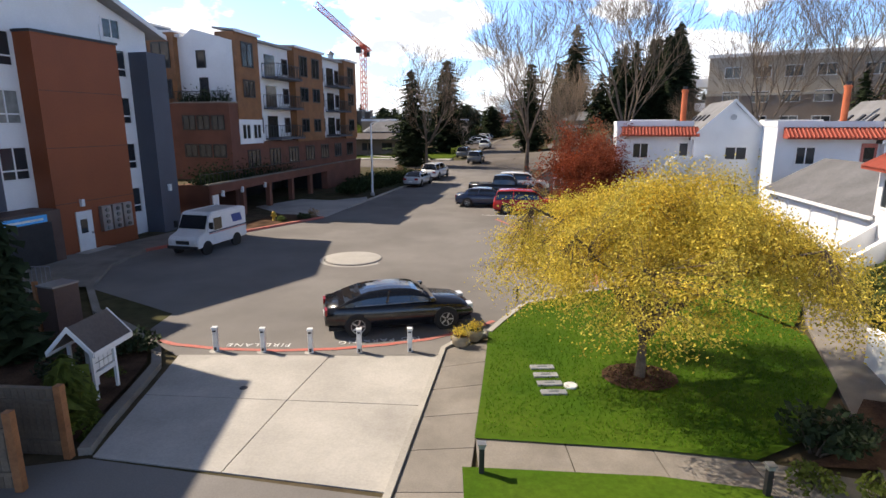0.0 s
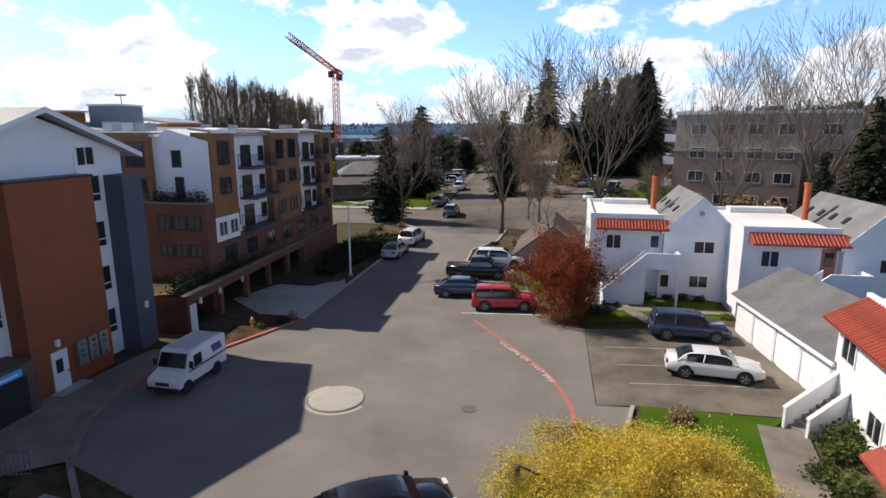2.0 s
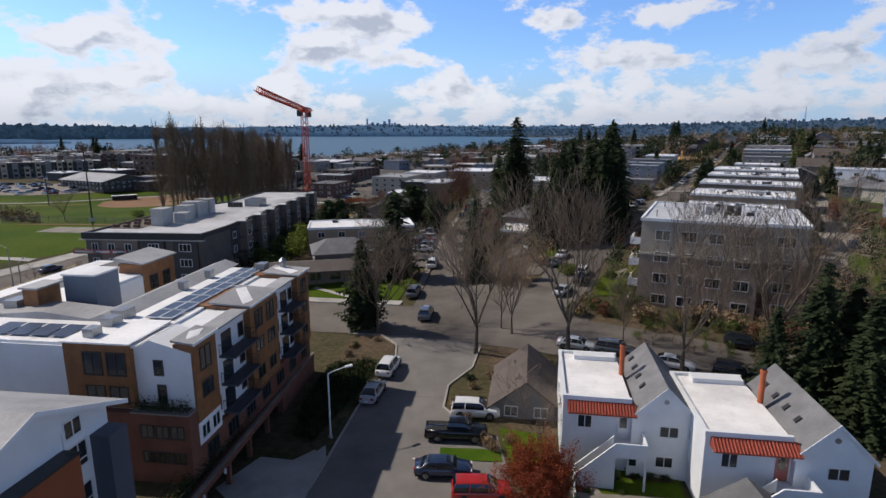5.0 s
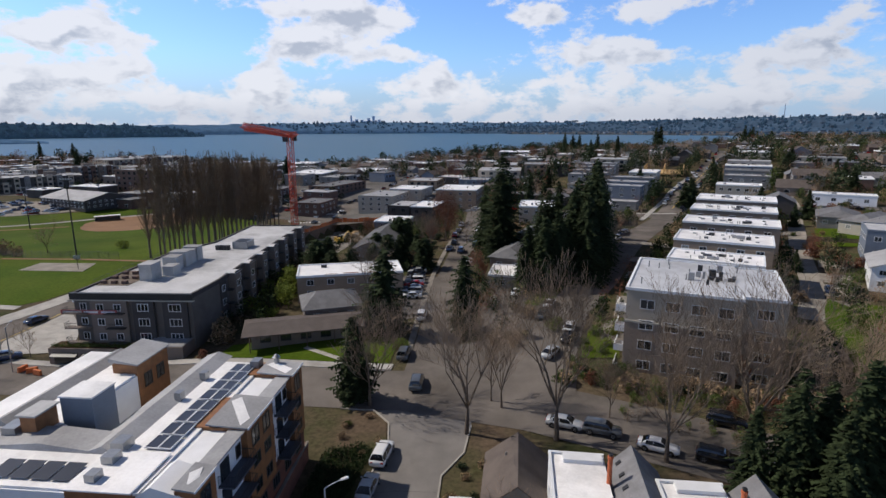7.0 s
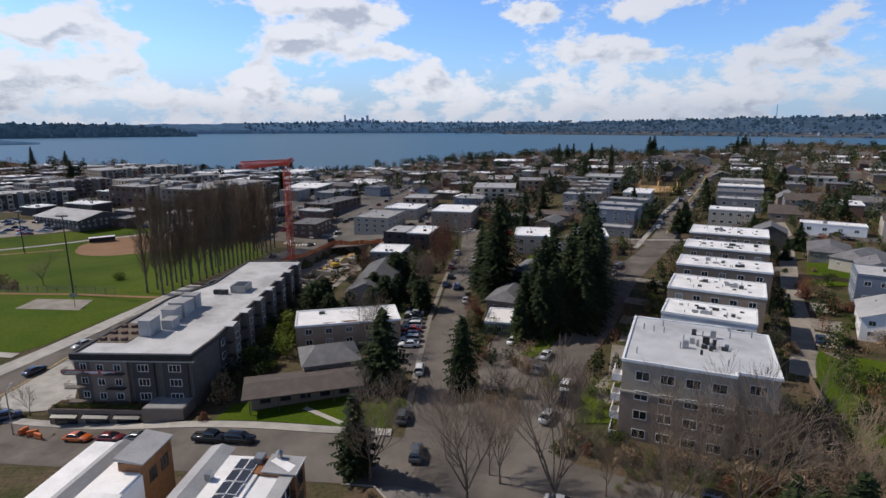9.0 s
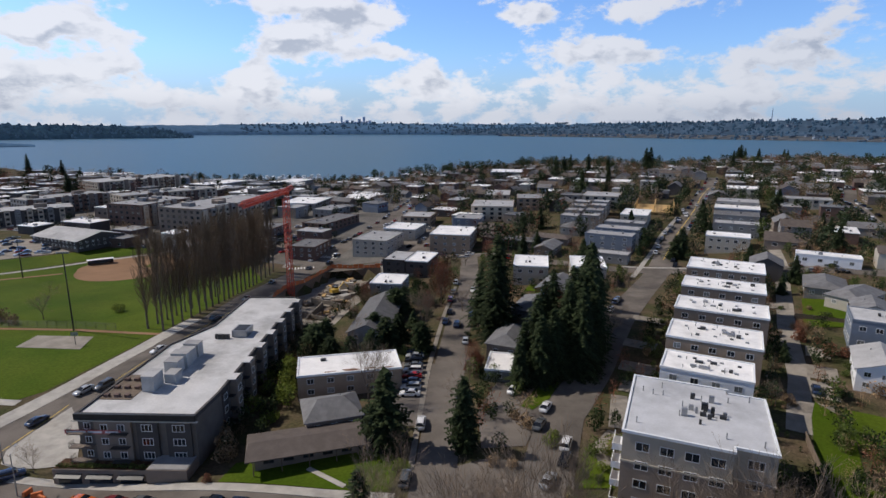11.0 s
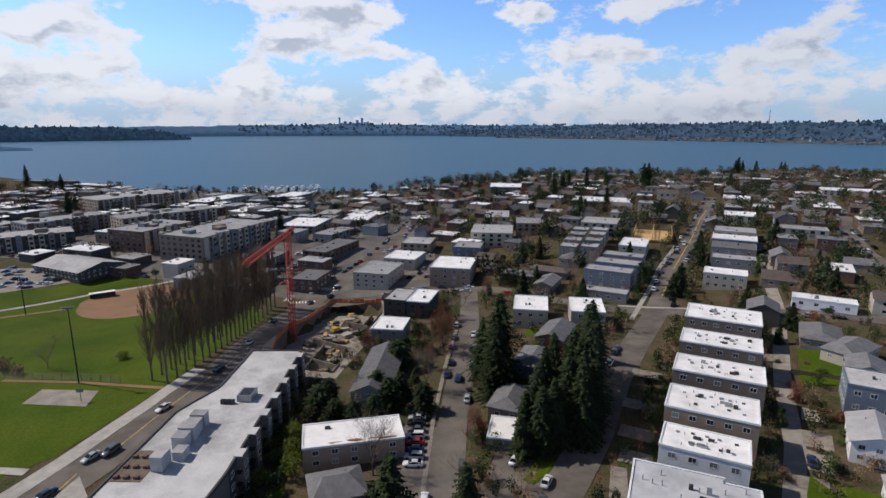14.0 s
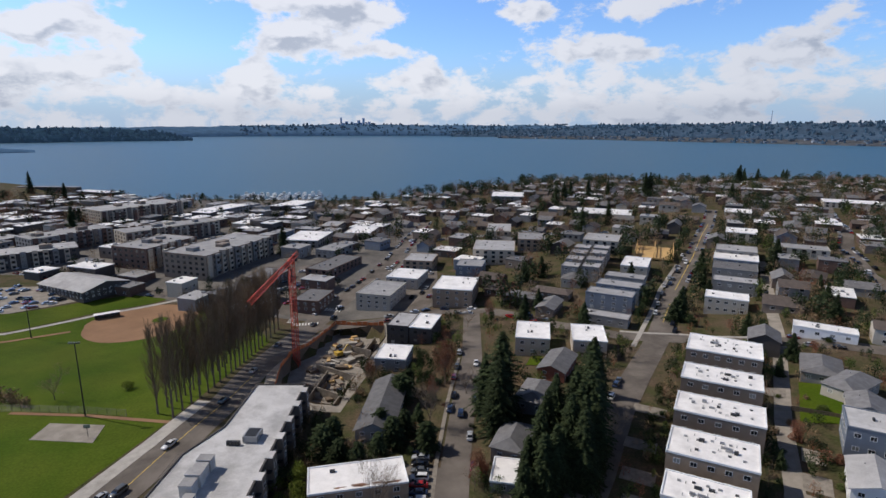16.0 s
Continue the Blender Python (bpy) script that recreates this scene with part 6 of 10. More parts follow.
woods("bank_planting", bank_places[2::3], "pale winter shrubs on the planted bank", twig_m, 33, True)


# ---- apartments beside the court ----
def rail(gg, a, b, z0, h, n, mi=0, r=0.018):
    """Bars, top and bottom rail of a balustrade between two points."""
    for k in range(n + 1):
        x, y = a[0] + (b[0] - a[0]) * k / n, a[1] + (b[1] - a[1]) * k / n
        gg.tube((x, y, z0), (x, y, z0 + h), r, r, 4, mi, caps=False)
    for z in (z0 + 0.08, z0 + h):
        gg.tube((*a, z), (*b, z), r * 1.6, r * 1.6, 4, mi)
    return gg


def white_gabled_apartments():
    t = thing("apartment_building", pose(-18.2, 26.8, 0, 0, 0, 77), "white gabled apartment building with rust-orange and slate-grey panels", "apartment building")
    w = G().box(-14, 8.4, 1.0, 15, -0.5, 11.7)
    w.add([(-2.7, 1.0, 11.7), (8.4, 1.0, 11.7), (2.9, 1.0, 13.55)], [(0, 1, 2)])
    part("wall", w, white_wall, t)
    s = G()  # gable roof, ridge along y, with its overhang
    for x0, x1 in ((-3.5, 2.9), (9.2, 2.9)):
        z0 = 11.35
        q = [(x0, 0.2, z0), (x1, 0.2, 13.75), (x1, 15.3, 13.75), (x0, 15.3, z0)]
        s.add(q + [(x, y, z + 0.2) for x, y, z in q], [(0, 1, 2, 3), (7, 6, 5, 4), (0, 4, 5, 1), (1, 5, 6, 2), (2, 6, 7, 3), (3, 7, 4, 0)])
    part("roof", s, roof_grey, t)
    f = G()
    for x0, x1 in ((-3.5, 2.9), (9.2, 2.9)):
        f.add([(x0, 0.16, 11.3), (x1, 0.16, 13.7), (x1, 0.16, 13.98), (x0, 0.16, 11.58), (x0, 0.2, 11.3), (x1, 0.2, 13.7), (x1, 0.2, 13.98), (x0, 0.2, 11.58)], [(0, 1, 2, 3), (7, 6, 5, 4), (0, 4, 5, 1), (3, 2, 6, 7), (0, 3, 7, 4)])
    part("fascia", f, white_wall, t)
    o = part("panel", G().box(0, 4.95, 0.0, 1.02, 0, 10.5), orange_panel, t, "rust-orange clad bay")
    part("coping", G().box(-0.06, 5.01, -0.06, 1.0, 10.5, 10.62), metal_dark, t)
    for z in (2.62, 5.3, 7.95):
        part("joint", G().box(0.0, 4.95, -0.004, 0.0, z, z + 0.02), metal_dark, t)
    part("panel", G().box(6.9, 8.42, -0.2, 1.02, 0, 10.4), slate_panel, t, "slate-grey clad fin")
    part("panel", G().box(-14.03, -1.75, 0.75, 1.02, 2.6, 11.0), slate_panel, t, "slate-grey clad wall")
    for f in range(4):
        z = 1.3 + f * 2.55
        windows_on(t, 5.05, 6.85, 1.0, z, 1, 1.35, 1.55, frame_white, "s", glass, 2, True)
        if f:
            windows_on(t, -1.7, -0.05, 1.0, z, 1, 1.45, 1.6, frame_white, "s", glass_light if f == 2 else glass, 2, True)
    windows_on(t, 5.0, 6.6, 1.0, 10.95, 1, 1.3, 1.1, frame_white, "s", glass)
    part("entrance", G().box(-14, -0.35, -0.6, 1.0, 0, 2.55), brick_dark, t, "dark recessed entrance porch")
    # dark plate on the solid porch paints the shade of its opening
    part("entrance_opening", G().box(-6.2, -0.9, -0.64, -0.58, 0, 2.05), metal_dark, t)
    sg = part("sign", G().box(-3.4, -1.2, -0.76, -0.66, 2.1, 2.42), mat("blue_sign", (0.02, 0.16, 0.42), 0.4, 0.05, 2, 10, 0.0, emit=0.35), t, "blue lit sign with small white bars")
    part("letters", G().box(-3.2, -1.4, -0.775, -0.762, 2.2, 2.3), white_paint_road, sg)
    d = part("door", G().box(1.0, 1.95, -0.06, 0.02, 0, 2.15), frame_white, t, "white steel door with a dark pane")
    part("door_pane", G().box(1.2, 1.6, -0.075, -0.055, 1.05, 1.75), glass, d)
    part("door_handle", G().box(1.82, 1.9, -0.11, -0.06, 0.95, 1.05), metal_grey, d)
    part("wall_lamp", G().box(1.35, 1.55, -0.14, 0.0, 2.4, 2.75), lamp_white, t)
    part("wall_lamp", G().box(7.5, 7.7, -0.34, -0.2, 2.5, 2.9), lamp_white, t)
    for k in range(3):  # electricity meters in their grey boxes
        mb = part("meter_box", G().box(2.45 + k * 0.72, 3.05 + k * 0.72, -0.22, 0.0, 0.95, 2.25), metal_grey, t)
        for j in range(4):
            part("meter", G().tube((2.75 + k * 0.72, -0.22, 1.1 + j * 0.31), (2.75 + k * 0.72, -0.3, 1.1 + j * 0.31), 0.1, 0.1, 10), glass_light, mb)
    part("downpipe", G().box(5.0, 5.09, 0.9, 0.99, 0, 11.6), white_wall, t)
    part("step", G().box(0.7, 2.6, -0.75, -0.02, 0, 0.15), concrete, t)
    return t


white_gabled_apartments()
# plain unseen wings, added beside the drive to cast shade on court and apron
t = thing("apartment_wing", pose(-18.2, 26.8, 0, 0, 0, 77), "unseen plain white wing added to shade the court", "apartment building")
part("wall", G().box(-14, -4.2, -0.65, 0.7, 2.6, 11.5), white_wall, t)
part("roof", G().box(-14.1, -4.1, -0.75, 0.7, 11.5, 11.7), roof_grey, t)
t = thing("apartment_wing", pose(-14.7, 18.2, 0, 0, 0, 95), "unseen plain white wing added to shade the apron", "apartment building")
part("wall", G().box(-16, 0, 0, 3, 0, 11.0), white_wall, t)
part("roof", G().box(-16.1, 0.1, -0.1, 3.1, 11.0, 11.2), roof_grey, t)


def brown_apartments():
    t = thing("apartment_building", pose(-14.4, 40.8, 0, 0, 0, 77), "stepped apartment building with ochre towers, white bays and a brick base", "apartment building")
    H = 12.7
    for b in ((0.05, 4.8, 4.6, 26, 0), (0.5, 5.0, 1.0, 4.6, 5.1), (5.0, 22.9, 1.0, 11.5, 3.3), (4.8, 24.5, 16.5, 26, 0)):
        part("wall", G().box(*b, H - 0.3), white_wall, t)
    # brick lower storeys
    for b in ((-0.6, 0.5, 0.0, 26, 0, 7.85), (0.5, 22.92, 0.12, 11.4, 2.55, 5.1), (14.6, 22.92, 0.12, 11.4, 0, 2.55)):
        part("brick_wall", G().box(*b), brick_red, t)
    for x0, x1 in ((0.5, 3.6), (9.2, 14.7), (19.8, 22.95)):
        z0 = 6.75 if x0 < 1 else 4.95
        tw = part("tower", G().box(x0, x1, -0.05, 1.4 if x0 < 1 else 5, z0, H), wood_panel, t, "ochre panelled tower")
        yb = 1.5 if x0 < 1 else 3.6
        part("roof", G().add([(x0 - 0.1, -0.2, H), (x1 + 0.1, -0.2, H), (x1 + 0.1, yb, H + 0.2), (x0 - 0.1, yb, H + 0.2), (x0 - 0.1, -0.2, H + 0.14), (x1 + 0.1, -0.2, H + 0.14), (x1 + 0.1, yb, H + 0.34), (x0 - 0.1, yb, H + 0.34)], [(3, 2, 1, 0), (4, 5, 6, 7), (0, 1, 5, 4), (1, 2, 6, 5), (2, 3, 7, 6), (3, 0, 4, 7)]), roof_grey, tw)
        # white quad on the grey roof paints the sun's glint
        part("roof_sheet", G().add([(x0 + 0.2, 0.6, H + 0.215), (x0 + 1.5, 0.3, H + 0.19), (x1 - 0.4, yb - 0.9, H + 0.325), (x1 - 1.3, yb - 0.3, H + 0.36)], [(0, 1, 2, 3)]), roof_white, tw, "white patch painted as a sun glint")
        part("fascia", G().box(x0 - 0.12, x1 + 0.12, -0.25, -0.2, H - 0.05, H + 0.16), white_wall, tw)
        n = 1 if x1 - x0 < 4 else 2
        for z, h in ((10.4, 1.75), (8.3, 1.25)):
            windows_on(t, x0 + 0.4, x1 - 0.4, -0.05, z, n, 1.5, h, frame_dark, "s", glass, 2)
        if x0 > 1:
            windows_on(t, x0 + 0.4, x1 - 0.4, -0.05, 5.7, n, 1.4, 1.2, frame_dark, "s", glass, 2)
        else:
            windows_on(t, 0.6, 3.5, -0.03, 5.3, 2, 1.15, 1.15, frame_white, "s", glass, 2)
    part("panel", G().box(0.5, 3.6, -0.03, 0.6, 5.0, 6.75), white_wall, t, "white band under the tower")
    # white bays with three storeys of balconies
    for x0, x1 in ((3.3, 9.2), (14.7, 19.8)):
        part("bay", G().box(x0, x1, 0.55, 1.05, 5.05, H - 0.25), white_wall, t)
        part("roof", G().box(x0, x1, 0.1, 1.6, H - 0.25, H - 0.1), roof_grey, t)
        for f in range(3):
            z = 5.35 + f * 2.35
            windows_on(t, x0 + 0.15, x0 + 1.5, 0.55, z + 0.35, 1, 1.1, 1.25, frame_dark, "s", glass, 2)
            windows_on(t, x1 - 1.2, x1 - 0.1, 0.55, z + 0.35, 1, 0.9, 1.25, frame_dark, "s", glass, 1)
            b = part("balcony", G().box(x0 + 1.6, x1 - 0.2, -0.85, 0.55, z - 0.14, z), slate_panel, t)
            part("balcony_door", G().box(x0 + 2.1, x0 + 3.6, 0.5, 0.56, z, z + 1.7), glass, b)
            part("railing", rail(rail(rail(G(), (x0 + 1.62, -0.82), (x1 - 0.22, -0.82), z, 0.95, 16), (x0 + 1.62, -0.82), (x0 + 1.62, 0.5), z, 0.95, 6), (x1 - 0.22, -0.82), (x1 - 0.22, 0.5), z, 0.95, 6), metal_dark, b)
        part("downpipe", G().box(x0 + 0.02, x0 + 0.1, 0.45, 0.53, 3.4, 12.3), white_wall, t)
    windows_on(t, 0.8, 22.6, 0.12, 3.2, 7, 1.7, 1.35, frame_dark, "s", glass, 3)
    # set-back white box over the terrace, facing the drive
    part("penthouse", G().box(0.47, 4.0, 0.1, 4.4, 7.85, 12.1).add([(0.47, 0.1, 12.1), (0.47, 4.4, 12.1), (0.47, 3.2, 12.95), (4.0, 0.1, 12.1), (4.0, 4.4, 12.1), (4.0, 3.2, 12.95)], [(1, 0, 2), (0, 3, 5, 2), (1, 2, 5, 4)]), white_wall, t, "white rendered upper box")
    for y, z, h, wd in ((2.6, 10.3, 1.2, 0.75), (2.5, 7.95, 1.7, 0.7)):
        obj("window", window_mesh(wd, h, frame_dark, glass, 1), None, t, m=pose(0.47, y, z, 0, 0, 270))
    part("tower", G().box(0.0, 4.9, 4.4, 9.5, 7.9, H), wood_panel, t, "ochre panelled wing")
    part("roof", G().box(-0.15, 5.0, 4.3, 9.6, H, H + 0.12), roof_white, t)
    for y in (5.5, 7.3):
        for z, h in ((10.3, 1.8), (8.2, 1.35)):
            obj("window", window_mesh(1.5, h, frame_dark, glass, 2), None, t, m=pose(0.0, y, z, 0, 0, 270))
    for z, h in ((6.0, 1.05), (4.1, 0.95)):
        for y in (0.95, 2.1, 3.25):
            obj("window", window_mesh(1.05, h, frame_dark, glass, 2), None, t, m=pose(-0.6, y, z, 0, 0, 270))
    gg = G()
    rail(gg, (-0.5, 0.1), (-0.5, 4.3), 7.85, 0.8, 14)
    part("railing", gg, metal_dark, t)
    part("terrace", G().box(-0.62, 0.47, -0.02, 4.4, 7.85, 7.95), concrete_grey, t)
    r5 = random.Random(9)
    part("terrace_planting", leaves(r5, lambda: (r5.uniform(-0.4, 0.2), r5.uniform(0.2, 4.2), 8.0 + abs(r5.gauss(0, 0.35))), 900, 0.16), leaf_dark, t, "dark pot plants along the terrace")
    # main flat roof, strips of grey upstand, courtyard wing
    for b in ((0.2, 23.0, 4.0, 11.4), (0.2, 6.5, 11.4, 25.8), (6.5, 24.4, 16.7, 25.8)):
        part("roof", G().box(b[0], b[1], b[2], b[3], H - 0.3, H - 0.1), roof_white, t, "white membrane roof")
    for b in ((4.6, 24.6, 8.6, 11.6), (4.6, 7.8, 9.0, 22.0), (7.8, 24.6, 20.8, 23.2)):
        part("roof_slope", G().add([(b[0], b[2], H - 0.1), (b[1], b[2], H - 0.1), (b[1], b[3], H - 0.1), (b[0], b[3], H - 0.1), (b[0] + 0.2, (b[2] + b[3]) / 2, H + 0.45), (b[1] - 0.2, (b[2] + b[3]) / 2, H + 0.45)], [(0, 1, 5, 4), (2, 3, 4, 5), (1, 2, 5), (3, 0, 4)]), roof_grey, t)
    part("stair_tower", G().box(9.0, 12.0, 13.8, 16.8, 0, 15.0), blue_wall, t, "blue-grey stair tower")
    part("roof", G().box(8.9, 12.1, 13.7, 16.9, 15.0, 15.15), roof_white, t)
    for b in ((6.6, 9.0, 17.2, 18.6, 8, 14.4), (19.0, 24.5, 16.45, 19.2, 6, 13.6)):
        part("tower", G().box(*b), wood_panel, t, "ochre wing over the courtyard")
    part("roof", G().add([(18.8, 16.2, 13.6), (24.8, 16.2, 13.6), (24.8, 19.5, 13.9), (18.8, 19.5, 13.9), (18.8, 16.2, 13.75), (24.8, 16.2, 13.75), (24.8, 19.5, 14.3), (18.8, 19.5, 14.3)], [(3, 2, 1, 0), (4, 5, 6, 7), (0, 1, 5, 4), (1, 2, 6, 5), (2, 3, 7, 6), (3, 0, 4, 7)]), roof_grey, t)
    windows_on(t, 19.6, 24.0, 16.45, 10.6, 2, 1.4, 1.6, frame_dark, "s", glass, 2)
    part("roof", G().box(6.4, 9.2, 17.0, 18.8, 14.4, 14.55), pale_roof, t)
    for k in range(16):  # two long rows of flat panels in pale frames
        x, y = 5.6 + 2.1 * (k % 8), 4.7 + 1.15 * (k // 8)
        p = part("solar_panel", G().box(x, x + 1.85, y, y + 1.0, H + 0.06, H + 0.12), solar_m, t)
        part("panel_frame", G().box(x - 0.06, x, y - 0.05, y + 1.05, H + 0.04, H + 0.15).box(x, x + 1.85, y - 0.06, y, H + 0.04, H + 0.15).box(x, x + 1.85, y + 1.0, y + 1.06, H + 0.04, H + 0.15), frame_white, p)
    for k in range(4):
        y = 9.8 + k * 1.7
        part("solar_panel", G().add([(0.9, y, H + 0.05), (3.0, y, H + 0.2), (3.0, y + 1.55, H + 0.2), (0.9, y + 1.55, H + 0.05)], [(0, 1, 2, 3)]), solar_m, t)
    for k, (x, y, s) in enumerate([(3.6, 8.3, 0.6), (5.6, 8.8, 0.7), (1.2, 8.0, 0.5), (7.0, 19.5, 0.8), (22.0, 4.6, 0.6), (14, 8.8, 0.4), (18.5, 8.7, 0.4)]):
        part("roof_unit", G().box(x - s, x + s, y - s * 0.8, y + s * 0.8, H - 0.1, H + 0.75), metal_grey, t)
    part("chimney_cowl", G().lathe([(0.3, H), (0.3, H + 0.9), (0.45, H + 0.95), (0.1, H + 1.3)], 10, (22.4, 2.5)), metal_grey, t)
    return t


brown_apartments()
# brick podium with the car-park openings under the terrace
pod = thing("podium", pose(-13.3, 40.5, 0, 0, 0, 79), "brick car-park podium with dark openings and a planted ledge", "podium")
gg = G()
gg.box(-4.9, 24, 0.35, 2.4, 2.0, 2.6).box(-4.9, -3.9, 0.35, 2.4, 0, 2.0)
for x in (-0.6, 3.2, 7.0, 10.8):
    gg.box(x - 0.2, x + 0.2, 0.4, 0.75, 0, 2.0)
gg.box(14.4, 24, 0.4, 1.0, -0.3, 2.0)
gg.box(-4.9, -4.6, 0.35, 8, 0, 2.6)
part("wall", gg, brick_red, pod)
# near-black wall: the car park's inner shade is put into its colour
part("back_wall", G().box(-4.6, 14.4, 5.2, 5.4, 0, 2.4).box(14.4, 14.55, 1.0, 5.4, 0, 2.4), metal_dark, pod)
part("floor", G().box(-4.6, 14.4, 0.7, 5.2, 0.0, 0.05), asphalt_old, pod)
part("slab", G().box(-4.8, 24, 0.5, 6, 2.42, 2.52), soil, pod, "planted earth ledge")
part("coping", G().box(-5.0, 24.1, 0.28, 0.62, 2.6, 2.68), concrete_grey, pod)
part("railing", rail(G(), (-4.8, 0.9), (23.9, 0.9), 2.5, 0.75, 64), metal_dark, pod)
part("door", G().box(-4.6, -3.95, 0.28, 0.36, 0, 1.95), frame_white, pod, "white service door")
for x in (-3.4, -1.0, 2.2):
    part("wall_lamp", G().box(x - 0.08, x + 0.08, 0.24, 0.4, 1.75, 2.15), lamp_white, pod)
draped("path", [(-7.8, 38.3), (-9.4, 39.2), (-11.2, 39.6), (-14.2, 43.2), (-11.6, 47.2), (-8.8, 46.4), (-6.3, 48.5), (-6.0, 46.2), (-6.9, 42.2)], concrete, 0.06, 1.5, "pale concrete ramp into the car park", "ramp")
draped("pavement_west", [(-15.1, 28.0), (-14.85, 25.0), (-13.7, 21.7), (-16.5, 20.5), (-19.2, 26.4), (-18.0, 27.3), (-15.8, 33.2), (-13.0, 33.4), (-13.7, 30.4)], concrete_grey, 0.12, 1.5, "dull concrete walk beside the apartments", "pavement")
draped("bed", [(-11.8, 33.5), (-9.9, 35.9), (-8.2, 38.4), (-9.6, 39.1), (-11.4, 39.4), (-12.6, 36.0)], mulch, 0.12, 1.0, "mulched planting bed beside the ramp", "planting bed")
draped("bed", [(-7.0, 47.4), (-6.1, 48.6), (-4.1, 55.0), (-2.2, 60.3), (-0.1, 66), (0.1, 70.3), (-1.7, 73.6), (-6, 74.8), (-7.6, 66), (-9.5, 56)], soil, 0.1, 2.0, "shaded planting bed along the podium", "planting bed")
r8 = random.Random(21)
BED = [(-9.3, 50), (-7.3, 49), (-4.9, 55.4), (-2.9, 60.6), (-1.6, 64), (-3.2, 66), (-7.4, 65), (-9.3, 56)]
spots8 = scatter(5200, BED, (1, 1))
tagged(obj("ground_cover", leaves(r8, lambda: (lambda q: (q[0], q[1], 0.2 + gz(q[0], q[1]) + abs(r8.gauss(0, 0.3))))(r8.choice(spots8)), 16000, 0.2), hedge_m), "dark evergreen ground cover along the podium", "ground cover", kind="stuff")
draped("bed", [(-7.1, 10.2), (-7.5, 13.4), (-7.7, 14.4), (-8.3, 15.6), (-9.4, 16.7), (-12.5, 16), (-12, 10)], mulch, 0.13, 1.0, "dark planting bed round the letter-box shelter", "planting bed")


# ---- white houses with red eaves ----
def white_house(cx, cy, ang, wf, wg, dep, chimney, stair, label):
    """Flat-roofed part (width wf) and gabled part (width wg); x along the front, y back."""
    t = thing("house", pose(cx, cy, gz(cx, cy), 0, 0, ang), label, "house", "white houses with red eaves")
    H = 6.0
    part("wall", G().box(0, wf, 0, dep, -0.6, H), white_stucco, t)
    part("roof", G().box(0.25, wf - 0.05, 0.25, dep - 0.25, H, H + 0.1), roof_white, t, "bright white membrane roof")
    gg = G()
    for b in ((-0.05, wf, -0.05, 0.22), (-0.05, wf, dep - 0.22, dep + 0.05), (-0.05, 0.22, 0.22, dep - 0.22)):
        gg.box(b[0], b[1], b[2], b[3], H, H + 0.35)
    part("parapet", gg, white_stucco, t)
    part("roof_curb", G().box(wf * 0.25, wf * 0.95, dep - 1.6, dep - 0.4, H + 0.1, H + 0.5), white_stucco, t)
    x0, x1 = wf, wf + wg
    w = G().box(x0, x1, -0.6, dep - 0.8, -0.6, 5.2)
    for y in (-0.6, dep - 0.8):
        w.add([(x0, y, 5.2), (x1, y, 5.2), ((x0 + x1) / 2, y, 7.6)], [(0, 1, 2) if y < 0 else (2, 1, 0)])
    part("wall", w, white_stucco, t)
    s = G()
    xm = (x0 + x1) / 2
    for xe in (x0 - 0.25, x1 + 0.25):
        q = [(xe, -0.75, 5.0), (xm, -0.75, 7.68), (xm, dep - 0.5, 7.68), (xe, dep - 0.5, 5.0)]
        s.add(q + [(x, y, z + 0.14) for x, y, z in q], [(0, 1, 2, 3), (7, 6, 5, 4), (0, 4, 5, 1), (2, 6, 7, 3), (3, 7, 4, 0)])
    part("roof", s, shingle, t, "grey shingle gable roof")
    f = G()
    for xe in (x0 - 0.25, x1 + 0.25):
        f.add([(xe, -0.79, 4.92), (xm, -0.79, 7.6), (xm, -0.79, 7.85), (xe, -0.79, 5.17), (xe, -0.74, 4.92), (xm, -0.74, 7.6), (xm, -0.74, 7.85), (xe, -0.74, 5.17)], [(0, 1, 2, 3), (7, 6, 5, 4), (3, 2, 6, 7), (0, 4, 5, 1)])
    part("fascia", f, white_stucco, t)
    part("gable_vent", G().lathe([(0.2, -0.03), (0.2, 0.03)], 12), metal_grey, t).matrix_basis = pose(xm, -0.63, 6.6, 90)
    for k in range(4):  # skylights and vents
        part("skylight", G().box(-0.3, 0.3, -0.2, 0.2, 0, 0.1), metal_dark, t).matrix_basis = pose(xm - 1.3, 2.2 + k * 1.9, 6.6 - 0.05, 0, -44, 0)
    # red tiled eave over the front
    e = part("eave", G().add([(0.35, -1.0, 5.35), (wf + 0.3, -1.0, 5.35), (wf + 0.3, 0.0, 5.95), (0.35, 0.0, 5.95), (0.35, -1.0, 5.25), (wf + 0.3, -1.0, 5.25), (wf + 0.3, 0.0, 5.3), (0.35, 0.0, 5.3)], [(0, 1, 2, 3), (7, 6, 5, 4), (0, 4, 5, 1), (1, 5, 6, 2), (3, 7, 4, 0)]), red_tile, t, "red clay-tiled eave")
    tile = G()
    tile.tube((0, -1.03, 5.36), (0, 0.0, 5.97), 0.055, 0.055, 6)
    tm = tile.mesh("tile", [red_tile])
    n = int(wf / 0.24)
    for k in range(n):
        obj("tile", tm, None, e, m=pose(0.45 + k * (wf - 0.2) / n, 0, 0))
    ch = part("chimney", G().lathe([(0.22, 5.9), (0.22, 8.6), (0.27, 8.62), (0.27, 8.8), (0.18, 8.82)], 14, (wf - 0.1, dep * 0.55)), terracotta, t, "round orange chimney flue")
    part("cap", G().lathe([(0.16, 8.8), (0.16, 8.95), (0.21, 8.97), (0.21, 9.05)], 12, (wf - 0.1, dep * 0.55)), metal_dark, ch)
